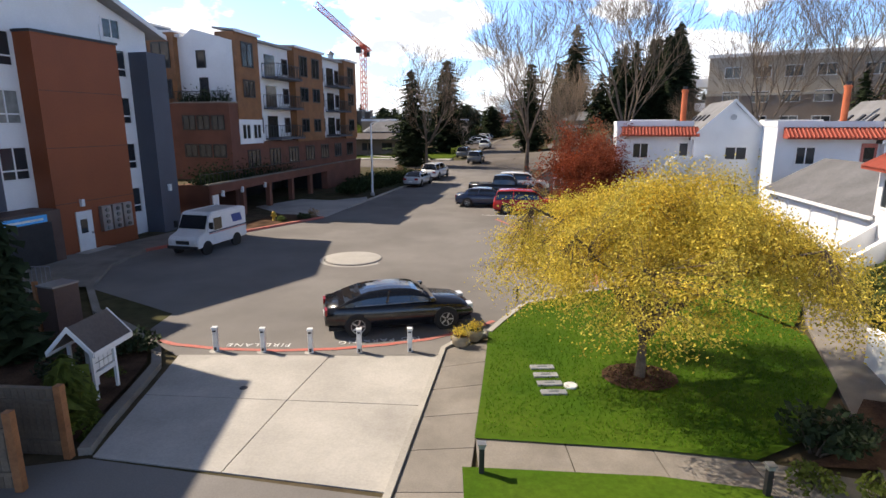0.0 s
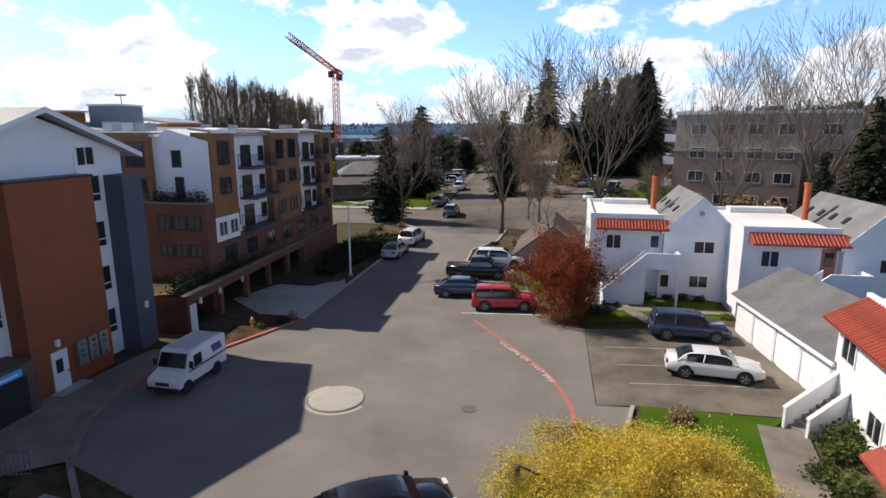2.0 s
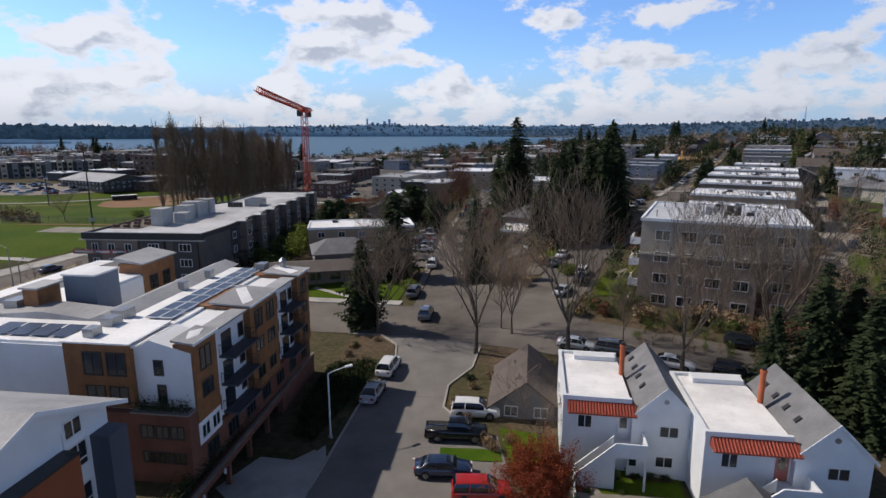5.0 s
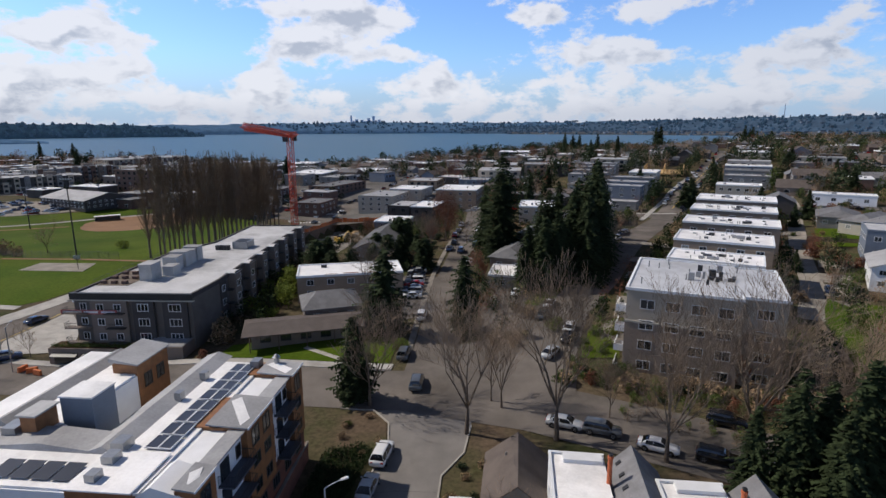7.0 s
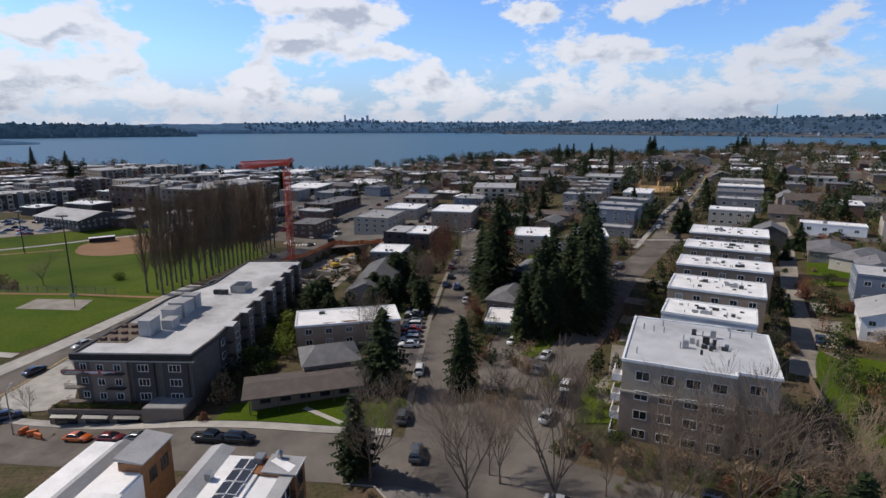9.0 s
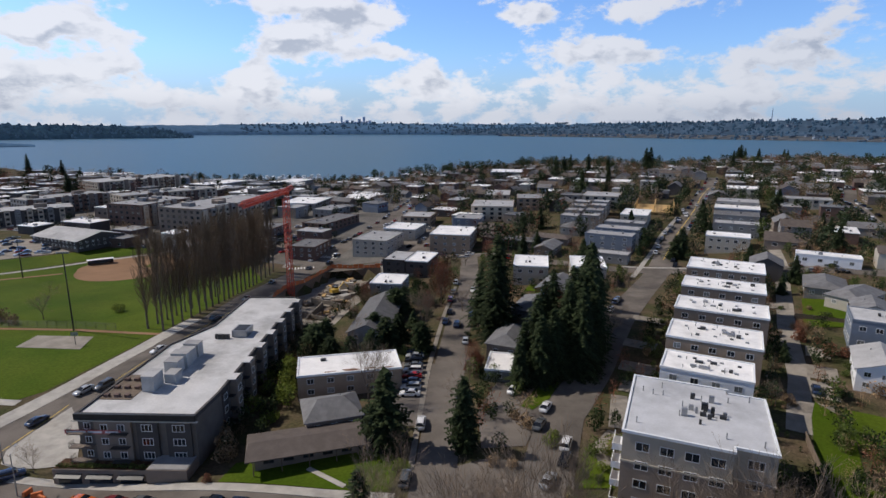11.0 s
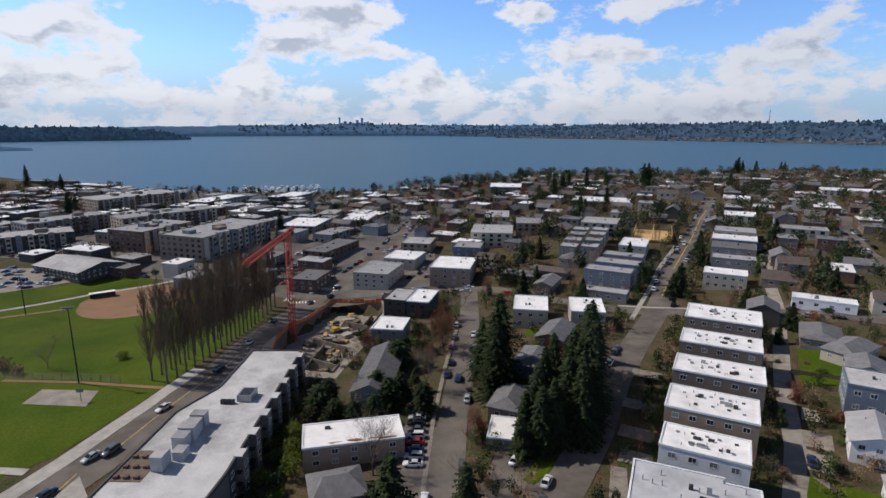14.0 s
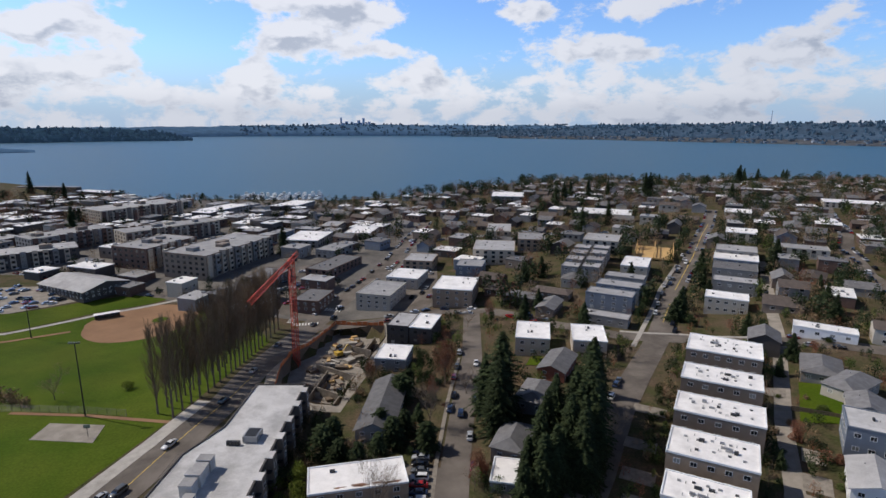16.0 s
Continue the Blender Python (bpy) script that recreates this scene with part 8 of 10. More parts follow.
# timber frame of a new building
t = thing("timber_frame", pose(169.5, 315.6, gz(169.5, 315.6), 0, 0, 60) @ Matrix.Scale(0.86, 4), "half-built house of fresh yellow timber framing", "building site")
for k in range(15):
    for j in (0, 1, 2):
        part("stud", G().box(-19 + k * 2.7, -18.7 + k * 2.7, -12 + j * 12, -11.7 + j * 12, 0, 4.5), lumber, t)
for j in (0, 1, 2):
    part("plate", G().box(-19, 19.3, -12.1 + j * 12, -11.6 + j * 12, 4.5, 4.8).box(-19, 19.3, -12.1 + j * 12, -11.6 + j * 12, 2.2, 2.5), lumber, t)
part("floor", G().box(-19, 19, -12, 12.3, -0.5, 0.5), lumber, t)
part("sheathing", G().box(-19.1, 5, -12.3, -12.1, 0.5, 2.2).box(-19.1, -8, 12.3, 12.5, 0.5, 4.5), lumber, t)


# ---- cars ----
def paint(name, col, rough=0.25, coat=0.6):
    m = mat(name, col, rough, 0.04, 1.0, 8, 0.0, spec=0.6)
    m.node_tree.nodes["Principled BSDF"].inputs["Coat Weight"].default_value = coat
    m.node_tree.nodes["Principled BSDF"].inputs["Coat Roughness"].default_value = 0.05
    return m


PAINTS = {"black": paint("black_car_paint", (0.006, 0.007, 0.010), 0.2, 0.25), "white": paint("white_car_paint", (0.75, 0.76, 0.77)), "silver": paint("silver_car_paint", (0.42, 0.44, 0.46)), "red": paint("red_car_paint", (0.42, 0.02, 0.018)), "blue": paint("dark_blue_car_paint", (0.018, 0.035, 0.085)), "grey": paint("grey_car_paint", (0.10, 0.11, 0.12)), "orange": paint("orange_car_paint", (0.60, 0.13, 0.02)), "maroon": paint("maroon_car_paint", (0.16, 0.02, 0.025))}
SHAPES = {  # length, half width, stations of (x, belt z, half-width factor), cabin (x0, x1, x2, x3), roof z
    "sedan": (4.7, 0.92, [(-2.35, 0.62, 0.74), (-2.25, 0.92, 0.86), (-1.7, 0.98, 0.96), (-0.9, 0.97, 1.0), (0.5, 0.95, 1.0), (1.1, 0.93, 0.98), (1.9, 0.82, 0.93), (2.25, 0.70, 0.84), (2.35, 0.52, 0.72)], (-1.85, -1.05, 0.25, 1.1), 1.42),
    "suv": (4.7, 0.95, [(-2.35, 0.66, 0.86), (-2.28, 1.05, 0.95), (-1.6, 1.08, 0.99), (0.0, 1.06, 1.0), (0.9, 1.05, 1.0), (1.2, 1.03, 0.98), (2.0, 0.95, 0.94), (2.28, 0.80, 0.86), (2.35, 0.6, 0.78)], (-2.25, -1.95, 0.35, 1.15), 1.70),
    "pickup": (5.6, 0.98, [(-2.8, 0.7, 0.95), (-2.76, 1.12, 0.98), (-1.2, 1.12, 1.0), (0.0, 1.10, 1.0), (1.2, 1.10, 1.0), (1.5, 1.10, 0.98), (2.4, 1.02, 0.96), (2.72, 0.9, 0.9), (2.8, 0.6, 0.84)], (-0.75, -0.6, 0.75, 1.35), 1.86),
    "coupe": (4.72, 0.93, [(-2.36, 0.62, 0.74), (-2.27, 0.95, 0.86), (-1.7, 1.0, 0.96), (-0.9, 0.96, 1.0), (0.5, 0.93, 1.0), (1.1, 0.90, 0.98), (1.9, 0.80, 0.93), (2.25, 0.68, 0.84), (2.36, 0.5, 0.72)], (-2.0, -0.75, 0.15, 1.1), 1.38),
}


def ring_of(x, wdt, z0, z1):
    """Half-outline of a body section, mirrored: sill, flank, shoulder, top."""
    half = [(wdt * 0.88, z0), (wdt * 0.985, z0 + (z1 - z0) * 0.22), (wdt, z0 + (z1 - z0) * 0.55), (wdt * 0.96, z0 + (z1 - z0) * 0.86), (wdt * 0.86, z1)]
    return [(x, -y, z) for y, z in half] + [(x, 0, z1 + 0.02)] + [(x, y, z) for y, z in reversed(half)]


_cars = {}


def car_pattern(shape, colour, far=False):
    """far: a plain pattern with fewer parts for cars that stay small."""
    key = (shape, colour, far)
    if key in _cars:
        return _cars[key]
    L, W, st, (c0, c1, c2, c3), roof = SHAPES[shape]
    body = G()
    rows = []
    for x, z, f in st:
        z0 = 0.24 if abs(x) < L / 2 - 0.12 else 0.34
        rows.append(ring_of(x, W * f, z0, z))
    n = len(rows[0])
    fs = [(i * n + k, i * n + k + 1, (i + 1) * n + k + 1, (i + 1) * n + k) for i in range(len(rows) - 1) for k in range(n - 1)]
    fs += [(i * n + n - 1, i * n, (i + 1) * n, (i + 1) * n + n - 1) for i in range(len(rows) - 1)]
    fs += [tuple(range(n - 1, -1, -1)), tuple((len(rows) - 1) * n + k for k in range(n))]
    body.add([p for r in rows for p in r], fs)
    # cabin: a rounded shell over the belt line, split into roof, screens and side windows
    wb, wt = W * 0.90, W * 0.70
    zb = max(z for _, z, _ in st[2:6]) - 0.05
    hh = roof - zb
    n1 = 3 if far else 5
    xs = [c0 + (c1 - c0) * k / n1 for k in range(n1)] + [c1 + (c2 - c1) * k / n1 for k in range(n1)] + [c2 + (c3 - c2) * k / n1 for k in range(n1 + 1)]
    shell = []
    for x in xs:
        if x < c1:
            f = math.sin((x - c0) / (c1 - c0) * math.pi / 2) * 0.95
        elif x > c2:
            f = math.sin((c3 - x) / (c3 - c2) * math.pi / 2) * 0.95
        else:
            f = 0.95 + 0.05 * math.sin((x - c1) / (c2 - c1) * math.pi)
        z = hh * f
        half = [(wb, -0.02), (wb + (wt - wb) * 0.5 * f + 0.02, z * 0.5), (wb + (wt - wb) * f, z * 0.86), (wb + (wt * 0.86 - wb) * f, z * 0.96), (wt * 0.45, z), (0, z * 1.01)]
        shell.append([(x, -y, zb + dz) for y, dz in half] + [(x, y, zb + dz) for y, dz in reversed(half[:-1])])
    bands = {"roof": G(), "windscreen": G(), "rear_window": G(), "near": G(), "off": G()}
    for i in range(len(xs) - 1):
        mx = (xs[i] + xs[i + 1]) / 2
        for k in range(10):
            q = [shell[i][k], shell[i + 1][k], shell[i + 1][k + 1], shell[i][k + 1]]
            side_on = k < 2 or k > 7
            if side_on and c0 + (c1 - c0) * 0.5 < mx < c3 - (c3 - c2) * 0.35:
                where = "near" if k < 2 else "off"
            elif 3 <= k <= 6 and mx < c1:
                where = "rear_window"
            elif 3 <= k <= 6 and mx > c2:
                where = "windscreen"
            else:
                where = "roof"
            bands[where].add(q, [(0, 1, 2, 3)])
    top = obj("car", body, PAINTS[colour], smooth=False)
    t = thing("car" if shape != "pickup" else "pickup_truck", pose(0, 0, 0), f"parked {colour} {'sedan' if shape in ('sedan', 'coupe') else 'SUV' if shape == 'suv' else 'pickup truck'} with dark windows", "car" if shape != "pickup" else "pickup truck", "parked cars")
    top.name, top.parent = "body", t
    top.data.polygons.foreach_set("use_smooth", [True] * len(top.data.polygons))
    part("roof", bands["roof"], PAINTS[colour], t, smooth=True)
    part("windscreen", bands["windscreen"], car_glass, t, smooth=True)
    part("rear_window", bands["rear_window"], car_glass, t, smooth=True)
    part("side_window", bands["near"], car_glass, t, smooth=True)
    part("side_window", bands["off"], car_glass, t, smooth=True)
    if not far:
        for s in (-1, 1):
            xm = (c1 + c2) / 2 - 0.1
            part("pillar", G().tube((xm - 0.08, s * (wb + 0.015), zb), (xm, s * (wt + 0.03), zb + hh * 0.84), 0.035, 0.03, 5), PAINTS[colour], t)
            part("window_trim", G().tube((c0 + (c1 - c0) * 0.45, s * (wb + 0.02), zb + 0.02), (c3 - (c3 - c2) * 0.3, s * (wb + 0.02), zb + 0.0), 0.014, 0.014, 5), rim_m if shape == "coupe" else rubber, t)
    if shape == "pickup":
        part("bed", G().box(-2.6, -0.85, -0.78, 0.78, 0.95, 1.135), rubber, t, "dark open cargo bed")
    r = 0.34 if shape in ("sedan", "coupe") else 0.38
    tyre = G()
    tyre.lathe([(r * 0.62, -0.11), (r * 0.93, -0.11), (r, -0.07), (r, 0.07), (r * 0.93, 0.11), (r * 0.62, 0.11)], 20)
    rim = G()
    rim.lathe([(r * 0.62, -0.1), (r * 0.64, -0.115), (r * 0.5, -0.10), (r * 0.12, -0.085), (r * 0.1, 0.1)], 20)
    for k in range(5):
        a = 2 * math.pi * k / 5
        rim.tube((math.cos(a) * r * 0.12, math.sin(a) * r * 0.12, -0.10), (math.cos(a) * r * 0.6, math.sin(a) * r * 0.6, -0.115), 0.035, 0.03, 4)
    tm, rm = tyre.mesh("tyre", [rubber]), rim.mesh("rim", [rim_m])
    for x in (-L * 0.295, L * 0.295):
        for s in (-1, 1):
            wl2 = obj("wheel", tm, None, t, m=pose(x, s * (W - 0.09), r, -90 if s < 0 else 90))
            if far:
                continue
            obj("rim", rm, None, wl2)
            part("wheel_arch", G().lathe([(r * 1.18, -0.02), (r * 1.18, 0.02)], 18), rubber, t).matrix_basis = pose(x, s * (W - 0.035), r, 90)
    for s in () if far else (-1, 1):
        part("headlight", G().box(L / 2 - 0.22, L / 2 - 0.05, s * W * 0.62 - 0.17, s * W * 0.62 + 0.17, 0.58, 0.72), lamp_white, t)
        part("tail_light", G().box(-L / 2 + 0.01, -L / 2 + 0.16, s * W * 0.64 - 0.16, s * W * 0.64 + 0.16, 0.70, 0.88), lamp_red, t)
        part("mirror", G().box(c3 - 0.25, c3 - 0.1, s * (W + 0.02) - 0.07, s * (W + 0.02) + 0.07, zb + 0.02, zb + 0.14), PAINTS[colour], t)
    if not far:
        part("number_plate", G().box(-L / 2 - 0.012, -L / 2 + 0.05, -0.18, 0.18, 0.5, 0.62), frame_white, t)
    if not far:
        part("trim", G().box(-L / 2 + 0.1, L / 2 - 0.1, -W * 0.8, W * 0.8, 0.2, 0.3), rubber, t)
    t.location.z = -500
    _cars[key] = t
    return t


def car(x, y, ang, colour, shape, dz=0.06):
    c = car_pattern(shape, colour, math.hypot(x, y) > 75)
    z = [gz(x + d * math.cos(radians(ang)), y + d * math.sin(radians(ang))) for d in (-1.4, 1.4)]
    tilt = math.degrees(math.atan2(z[1] - z[0], 2.8))
    return copy_thing(c, pose(x, y, sum(z) / 2 + dz, 0, -tilt, ang))


tagged(car(-1.14, 17.62, 14.5, "black", "coupe", 0.035), "glossy black two-door car parked across the court", "car")
CARS = [
    (6.2, 39.9, -7, "red", "suv"), (3.6, 43.2, -8, "blue", "sedan"), (5.3, 48.4, -10, "black", "pickup"), (7.6, 52.0, -12, "white", "suv"), (15.4, 28.1, -20, "white", "sedan"), (16.7, 33.5, -15, "blue", "suv"),
    (-2.3, 57.2, 74, "silver", "sedan"), (-0.6, 63.0, 72, "white", "suv"), (4.8, 80.0, 78, "grey", "suv"),
    (8.0, 107.2, 79, "white", "suv"), (3.6, 90.8, 76, "grey", "suv"), (22.4, 132.4, 77, "maroon", "sedan"), (16.8, 110.5, 77, "silver", "sedan"), (17.6, 116.6, 77, "grey", "suv"), (29.4, 116.6, 55, "white", "sedan"), (33.8, 108.0, 55, "white", "sedan"), (33.2, 94.6, 60, "white", "suv"), (30.5, 101.8, 55, "grey", "sedan"), (31.3, 90, 58, "black", "suv"), (26.7, 85.2, 50, "silver", "sedan"),
    (-49.7, 96.6, -18, "orange", "sedan"), (-43.8, 94.8, -18, "maroon", "sedan"), (-38.8, 93.2, -17, "grey", "sedan"), (-26.8, 89.6, -17, "black", "pickup"), (-22, 88.2, -17, "black", "suv"), (-66.3, 106.9, 30, "blue", "suv"),
    (-67.6, 138.3, 240, "silver", "sedan"), (-63.9, 140.1, 240, "grey", "suv"), (-57.7, 158.6, 242, "white", "sedan"), (-44.1, 207.8, 258, "silver", "sedan"), (-39.9, 238.1, 258, "grey", "sedan"), (-48.5, 182.2, 70, "black", "suv"), (-71.4, 126, 64, "blue", "sedan"),
    (24, 159, 76, "blue", "suv"), (23.8, 170.7, 76, "black", "sedan"), (26.1, 184.2, 76, "maroon", "suv"), (28.5, 193.1, 76, "grey", "sedan"), (31.7, 205.6, 76, "silver", "suv"), (35.9, 194.7, 256, "white", "sedan"), (29.6, 165.8, 76, "black", "suv"), (21.2, 162.3, 76, "blue", "sedan"), (24.3, 146.5, 76, "silver", "sedan"),
    (70.4, 157.9, 54, "white", "suv"), (75.5, 165.6, 54, "blue", "suv"), (77.8, 168.7, 54, "grey", "sedan"), (124.2, 230.1, 54, "white", "suv"), (131.5, 241.5, 54, "white", "sedan"), (140, 253.7, 54, "grey", "suv"), (146.3, 262.5, 54, "white", "sedan"), (154.5, 272.5, 54, "silver", "suv"), (176.4, 293.5, 234, "white", "suv"), (195, 313.6, 54, "silver", "sedan"), (120.5, 208.2, 234, "black", "suv"), (124.2, 216.2, 234, "black", "sedan"), (163.7, 280.9, 54, "black", "suv"), (181.9, 306.5, 54, "white", "sedan"), (167.5, 287.5, 54, "grey", "sedan"),
    (-175.4, 315.8, 40, "black", "sedan"), (-160.1, 317.3, 40, "black", "suv"), (-174.6, 330.9, 40, "grey", "sedan"), (-161.8, 327, 40, "blue", "suv"), (-187.1, 325.6, 40, "grey", "sedan"), (-184.4, 331.5, 40, "silver", "sedan"), (-197.7, 318.4, 40, "white", "suv"),
    (-27, 263.9, 70, "grey", "sedan"), (-18.1, 270.8, 66, "black", "suv"), (-15.8, 282.8, 66, "white", "sedan"), (-34, 319.5, 20, "grey", "sedan"), (-29.7, 323.7, 20, "white", "sedan"), (-38.4, 315.8, 20, "blue", "sedan"), (-45, 311, 20, "silver", "suv"), (-47.3, 320.7, 20, "black", "sedan"), (-53.9, 305.6, 20, "white", "sedan"), (-34.2, 326.8, 20, "black", "sedan"),
    (22.2, 65.6, -30, "silver", "sedan"), (26.2, 63.4, -30, "grey", "suv"), (31.3, 59.3, -34, "white", "sedan"), (36.8, 56.2, -34, "black", "suv"), (42, 62.6, -34, "black", "suv"), (43.4, 53.4, -36, "grey", "sedan"), 
    (240.2, 228.9, 54, "silver", "sedan"), (244.9, 245.9, 54, "white", "suv"), (250, 257.6, 54, "grey", "sedan"), (256.5, 271.8, 54, "black", "sedan"), (92.5, 104.6, 52, "blue", "sedan"), (10.8, 295.3, 66, "grey", "suv"), (2.4, 317, 66, "silver", "sedan"), (11.6, 343, 70, "white", "sedan"),
]
for k in range(9):  # nose-in row beside the white-roofed apartments
    CARS.append((6.9 + k * 0.42, 119.5 + k * 2.75, 168, ("white", "silver", "blue", "red", "white", "grey", "black", "silver", "blue")[k], ("sedan", "suv", "sedan", "sedan", "suv")[k % 5]))
for x, y, ang, colour, shape in CARS:
    car(x, y, ang, colour, shape, 0.05 if y < 60 else 0.13)
for c in _cars.values():
    away(c)


# ---- mail van ----
def mail_van(x, y, ang):
    t = thing("mail_van", pose(x, y, 0.035, 0, 0, ang), "white boxy postal delivery van with red and blue stripes", "van")
    wht = PAINTS["white"]
    b = G().side([(-2.15, 0.45), (-2.15, 2.1), (-1.95, 2.17), (0.75, 2.17), (0.95, 2.08), (1.35, 1.25), (2.05, 1.02), (2.15, 0.85), (2.15, 0.45)], -0.93, 0.93)
    ob = part("body", b, wht, t)
    bevelled(ob, 0.05, 2)
    part("windscreen", G().add([(1.0, -0.78, 2.0), (1.0, 0.78, 2.0), (1.34, 0.82, 1.32), (1.34, -0.82, 1.32)], [(3, 2, 1, 0)]), car_glass, t).matrix_basis = pose(0.03, 0, 0.03)
    for s in (-1, 1):
        d = part("side_door", G().box(0.02, 0.85, s * 0.93 - 0.012, s * 0.93 + 0.012, 0.55, 1.95), wht, t, "sliding cab door")
        part("door_window", G().box(0.12, 0.78, s * 0.945 - 0.012, s * 0.945 + 0.012, 1.22, 1.86), car_glass, d)
        part("stripe", G().box(-2.13, 1.2, s * 0.94 - 0.008, s * 0.94 + 0.008, 1.06, 1.10), red_paint, t)
        part("stripe", G().box(-2.13, 1.2, s * 0.94 - 0.008, s * 0.94 + 0.008, 1.12, 1.18), PAINTS["blue"], t)
        part("emblem", G().side([(-1.75, 1.4), (-1.6, 1.85), (-0.75, 1.85), (-0.9, 1.4)], s * 0.942 - 0.008, s * 0.942 + 0.008), mat("blue_emblem", (0.02, 0.06, 0.25), 0.4, 0.05, 2, 10, 0.0), t)
        part("headlight", G().tube((2.15, s * 0.68, 0.75), (2.19, s * 0.68, 0.75), 0.1, 0.1, 12), lamp_white, t)
        part("tail_light", G().box(-2.18, -2.14, s * 0.8 - 0.07, s * 0.8 + 0.07, 0.8, 1.1), lamp_red, t)
        part("mirror", G().box(1.15, 1.25, s * 1.1 - 0.1, s * 1.1 + 0.1, 1.35, 1.7), rubber, t)
    part("bumper", G().box(2.13, 2.24, -0.9, 0.9, 0.42, 0.58), metal_dark, t)
    part("grille", G().box(2.14, 2.17, -0.4, 0.4, 0.66, 0.84), metal_dark, t)
    part("rear_door", G().box(-2.17, -2.14, -0.75, 0.75, 0.65, 1.95), metal_grey, t)
    part("roof_rib", G().box(-1.9, 0.7, -0.8, -0.76, 2.16, 2.19).box(-1.9, 0.7, 0.76, 0.8, 2.16, 2.19), wht, t)
    tm = G().lathe([(0.2, -0.1), (0.32, -0.1), (0.34, -0.06), (0.34, 0.06), (0.32, 0.1), (0.2, 0.1)], 18).mesh("tyre", [rubber])
    rm = G().lathe([(0.2, -0.09), (0.05, -0.06), (0.05, 0.09)], 14).mesh("rim", [rim_m])
    for x2 in (-1.15, 1.4):
        for s in (-1, 1):
            w2 = obj("wheel", tm, None, t, m=pose(x2, s * 0.84, 0.34, -90 if s < 0 else 90))
            obj("rim", rm, None, w2)
            part("wheel_arch", G().lathe([(0.4, -0.015), (0.4, 0.015)], 16), rubber, t).matrix_basis = pose(x2, s * 0.925, 0.36, 90)
    return t


mail_van(-11.95, 29.1, 255).scale = (0.94, 0.94, 0.95)


# ---- apron, walks, lawn ----
apron = thing("apron", pose(0, 0, 0), "sunlit concrete driveway apron of large slabs", "driveway", kind="structure")
L0, R0, L1, R1 = Vector((-6.55, 10.05)), Vector((-0.62, 8.95)), Vector((-7.15, 15.05)), Vector((0.28, 15.05))
rows_ = (0, 0.52, 1)
for i in range(2):
    for j in range(2):
        q = []
        for a, v in ((i, rows_[j]), (i + 1, rows_[j]), (i + 1, rows_[j + 1]), (i, rows_[j + 1])):
            u = (0, 0.46 + 0.12 * v, 1)[a]  # the long joint runs askew
            q.append(L0.lerp(R0, u).lerp(L1.lerp(R1, u), v))
        c = sum(q, Vector((0, 0))) / 4
        q = [p + (c - p).normalized() * 0.018 for p in q]
        part("slab", G().prism([(p.x, p.y) for p in q], -0.1, 0.075), concrete, apron)
part("drain_cover", G().lathe([(0.1, 0.07), (0.1, 0.083)], 14, (-4.6, 13.0)), metal_dark, apron)
walk_w = thing("pavement_walk", pose(0, 0, 0), "grey exposed-aggregate pavement slabs beside the lawn", "pavement", kind="structure")
A0, B0, A1, B1 = Vector((-0.52, 8.9)), Vector((0.78, 8.9)), Vector((0.42, 15.4)), Vector((1.72, 15.9))
NS = 5
for j in range(-4, NS):
    q = []
    for u, v in ((0, j / NS), (1, j / NS), (1, (j + 1) / NS), (0, (j + 1) / NS)):
        q.append((A0.lerp(B0, u)).lerp(A1.lerp(B1, u), v))
    c = sum(q, Vector((0, 0))) / 4
    q = [p + (c - p).normalized() * 0.014 for p in q]
    part("slab", G().prism([(p.x, p.y) for p in q], -0.1, 0.13), concrete_grey, walk_w)
strip("kerb", [(-1.7, 2.0), (-0.6, 8.9), (0.34, 15.35), (0.8, 16.0), (1.6, 16.5)], 0.14, kerb_m, 0.135, "narrow concrete kerb beside the pavement", "kerb", 0.6, thick=0.2)
E_W = [(1.0, 10.08), (2.8, 9.92), (4.5, 9.72), (6.2, 9.35), (8.0, 8.7)]
walk_e = thing("pavement_path", pose(0, 0, 0), "buff concrete path slabs crossing the lawn", "path", kind="structure")
for (xa, ya), (xb, yb) in zip(E_W, E_W[1:]):
    part("slab", G().prism([(xa + 0.01, ya - 0.55), (xb - 0.015, yb - 0.55), (xb - 0.015, yb + 0.55), (xa + 0.01, ya + 0.55)], -0.05, 0.14), concrete_grey, walk_e)
strip("pavement_side", [(8.2, 6.5), (9.6, 9.8), (11.3, 13.5), (12.9, 17), (13.9, 18.8), (15.6, 22.6)], 1.9, concrete_grey, 0.12, "shaded concrete path beside the white house", "path", 1.0, thick=0.2)
LAWN = [(1.42, 13), (1.12, 10.72), (4.5, 10.32), (6.3, 9.95), (7.6, 10.6), (9.9, 13.0), (11.2, 16.3), (10.2, 20.0), (9.0, 21.4), (8.1, 21.5), (5.6, 20.5), (3.35, 19.2), (2.4, 17.5), (1.85, 16.5)]
draped("lawn", [(5.8 + (x - 5.8) * 1.03, 15.2 + (y - 15.2) * 1.03) for x, y in LAWN], grass, 0.12, 0.7, "bright green mown lawn under the yellow tree", "lawn")
draped("lawn", [(0.7, 9.6), (4.3, 9.3), (6.0, 8.9), (6.6, 5), (0.7, 3)], grass, 0.12, 1.0, "bright green lawn below the path", "lawn")
draped("lawn", [(10.3, 24.9), (16.2, 23.3), (14.6, 22.2), (13.2, 19.4), (12.3, 18.2), (11.4, 17.0), (10.4, 20.4), (9.3, 21.8)], grass, 0.11, 1.0, "green lawn strip beside the parking pad", "lawn")
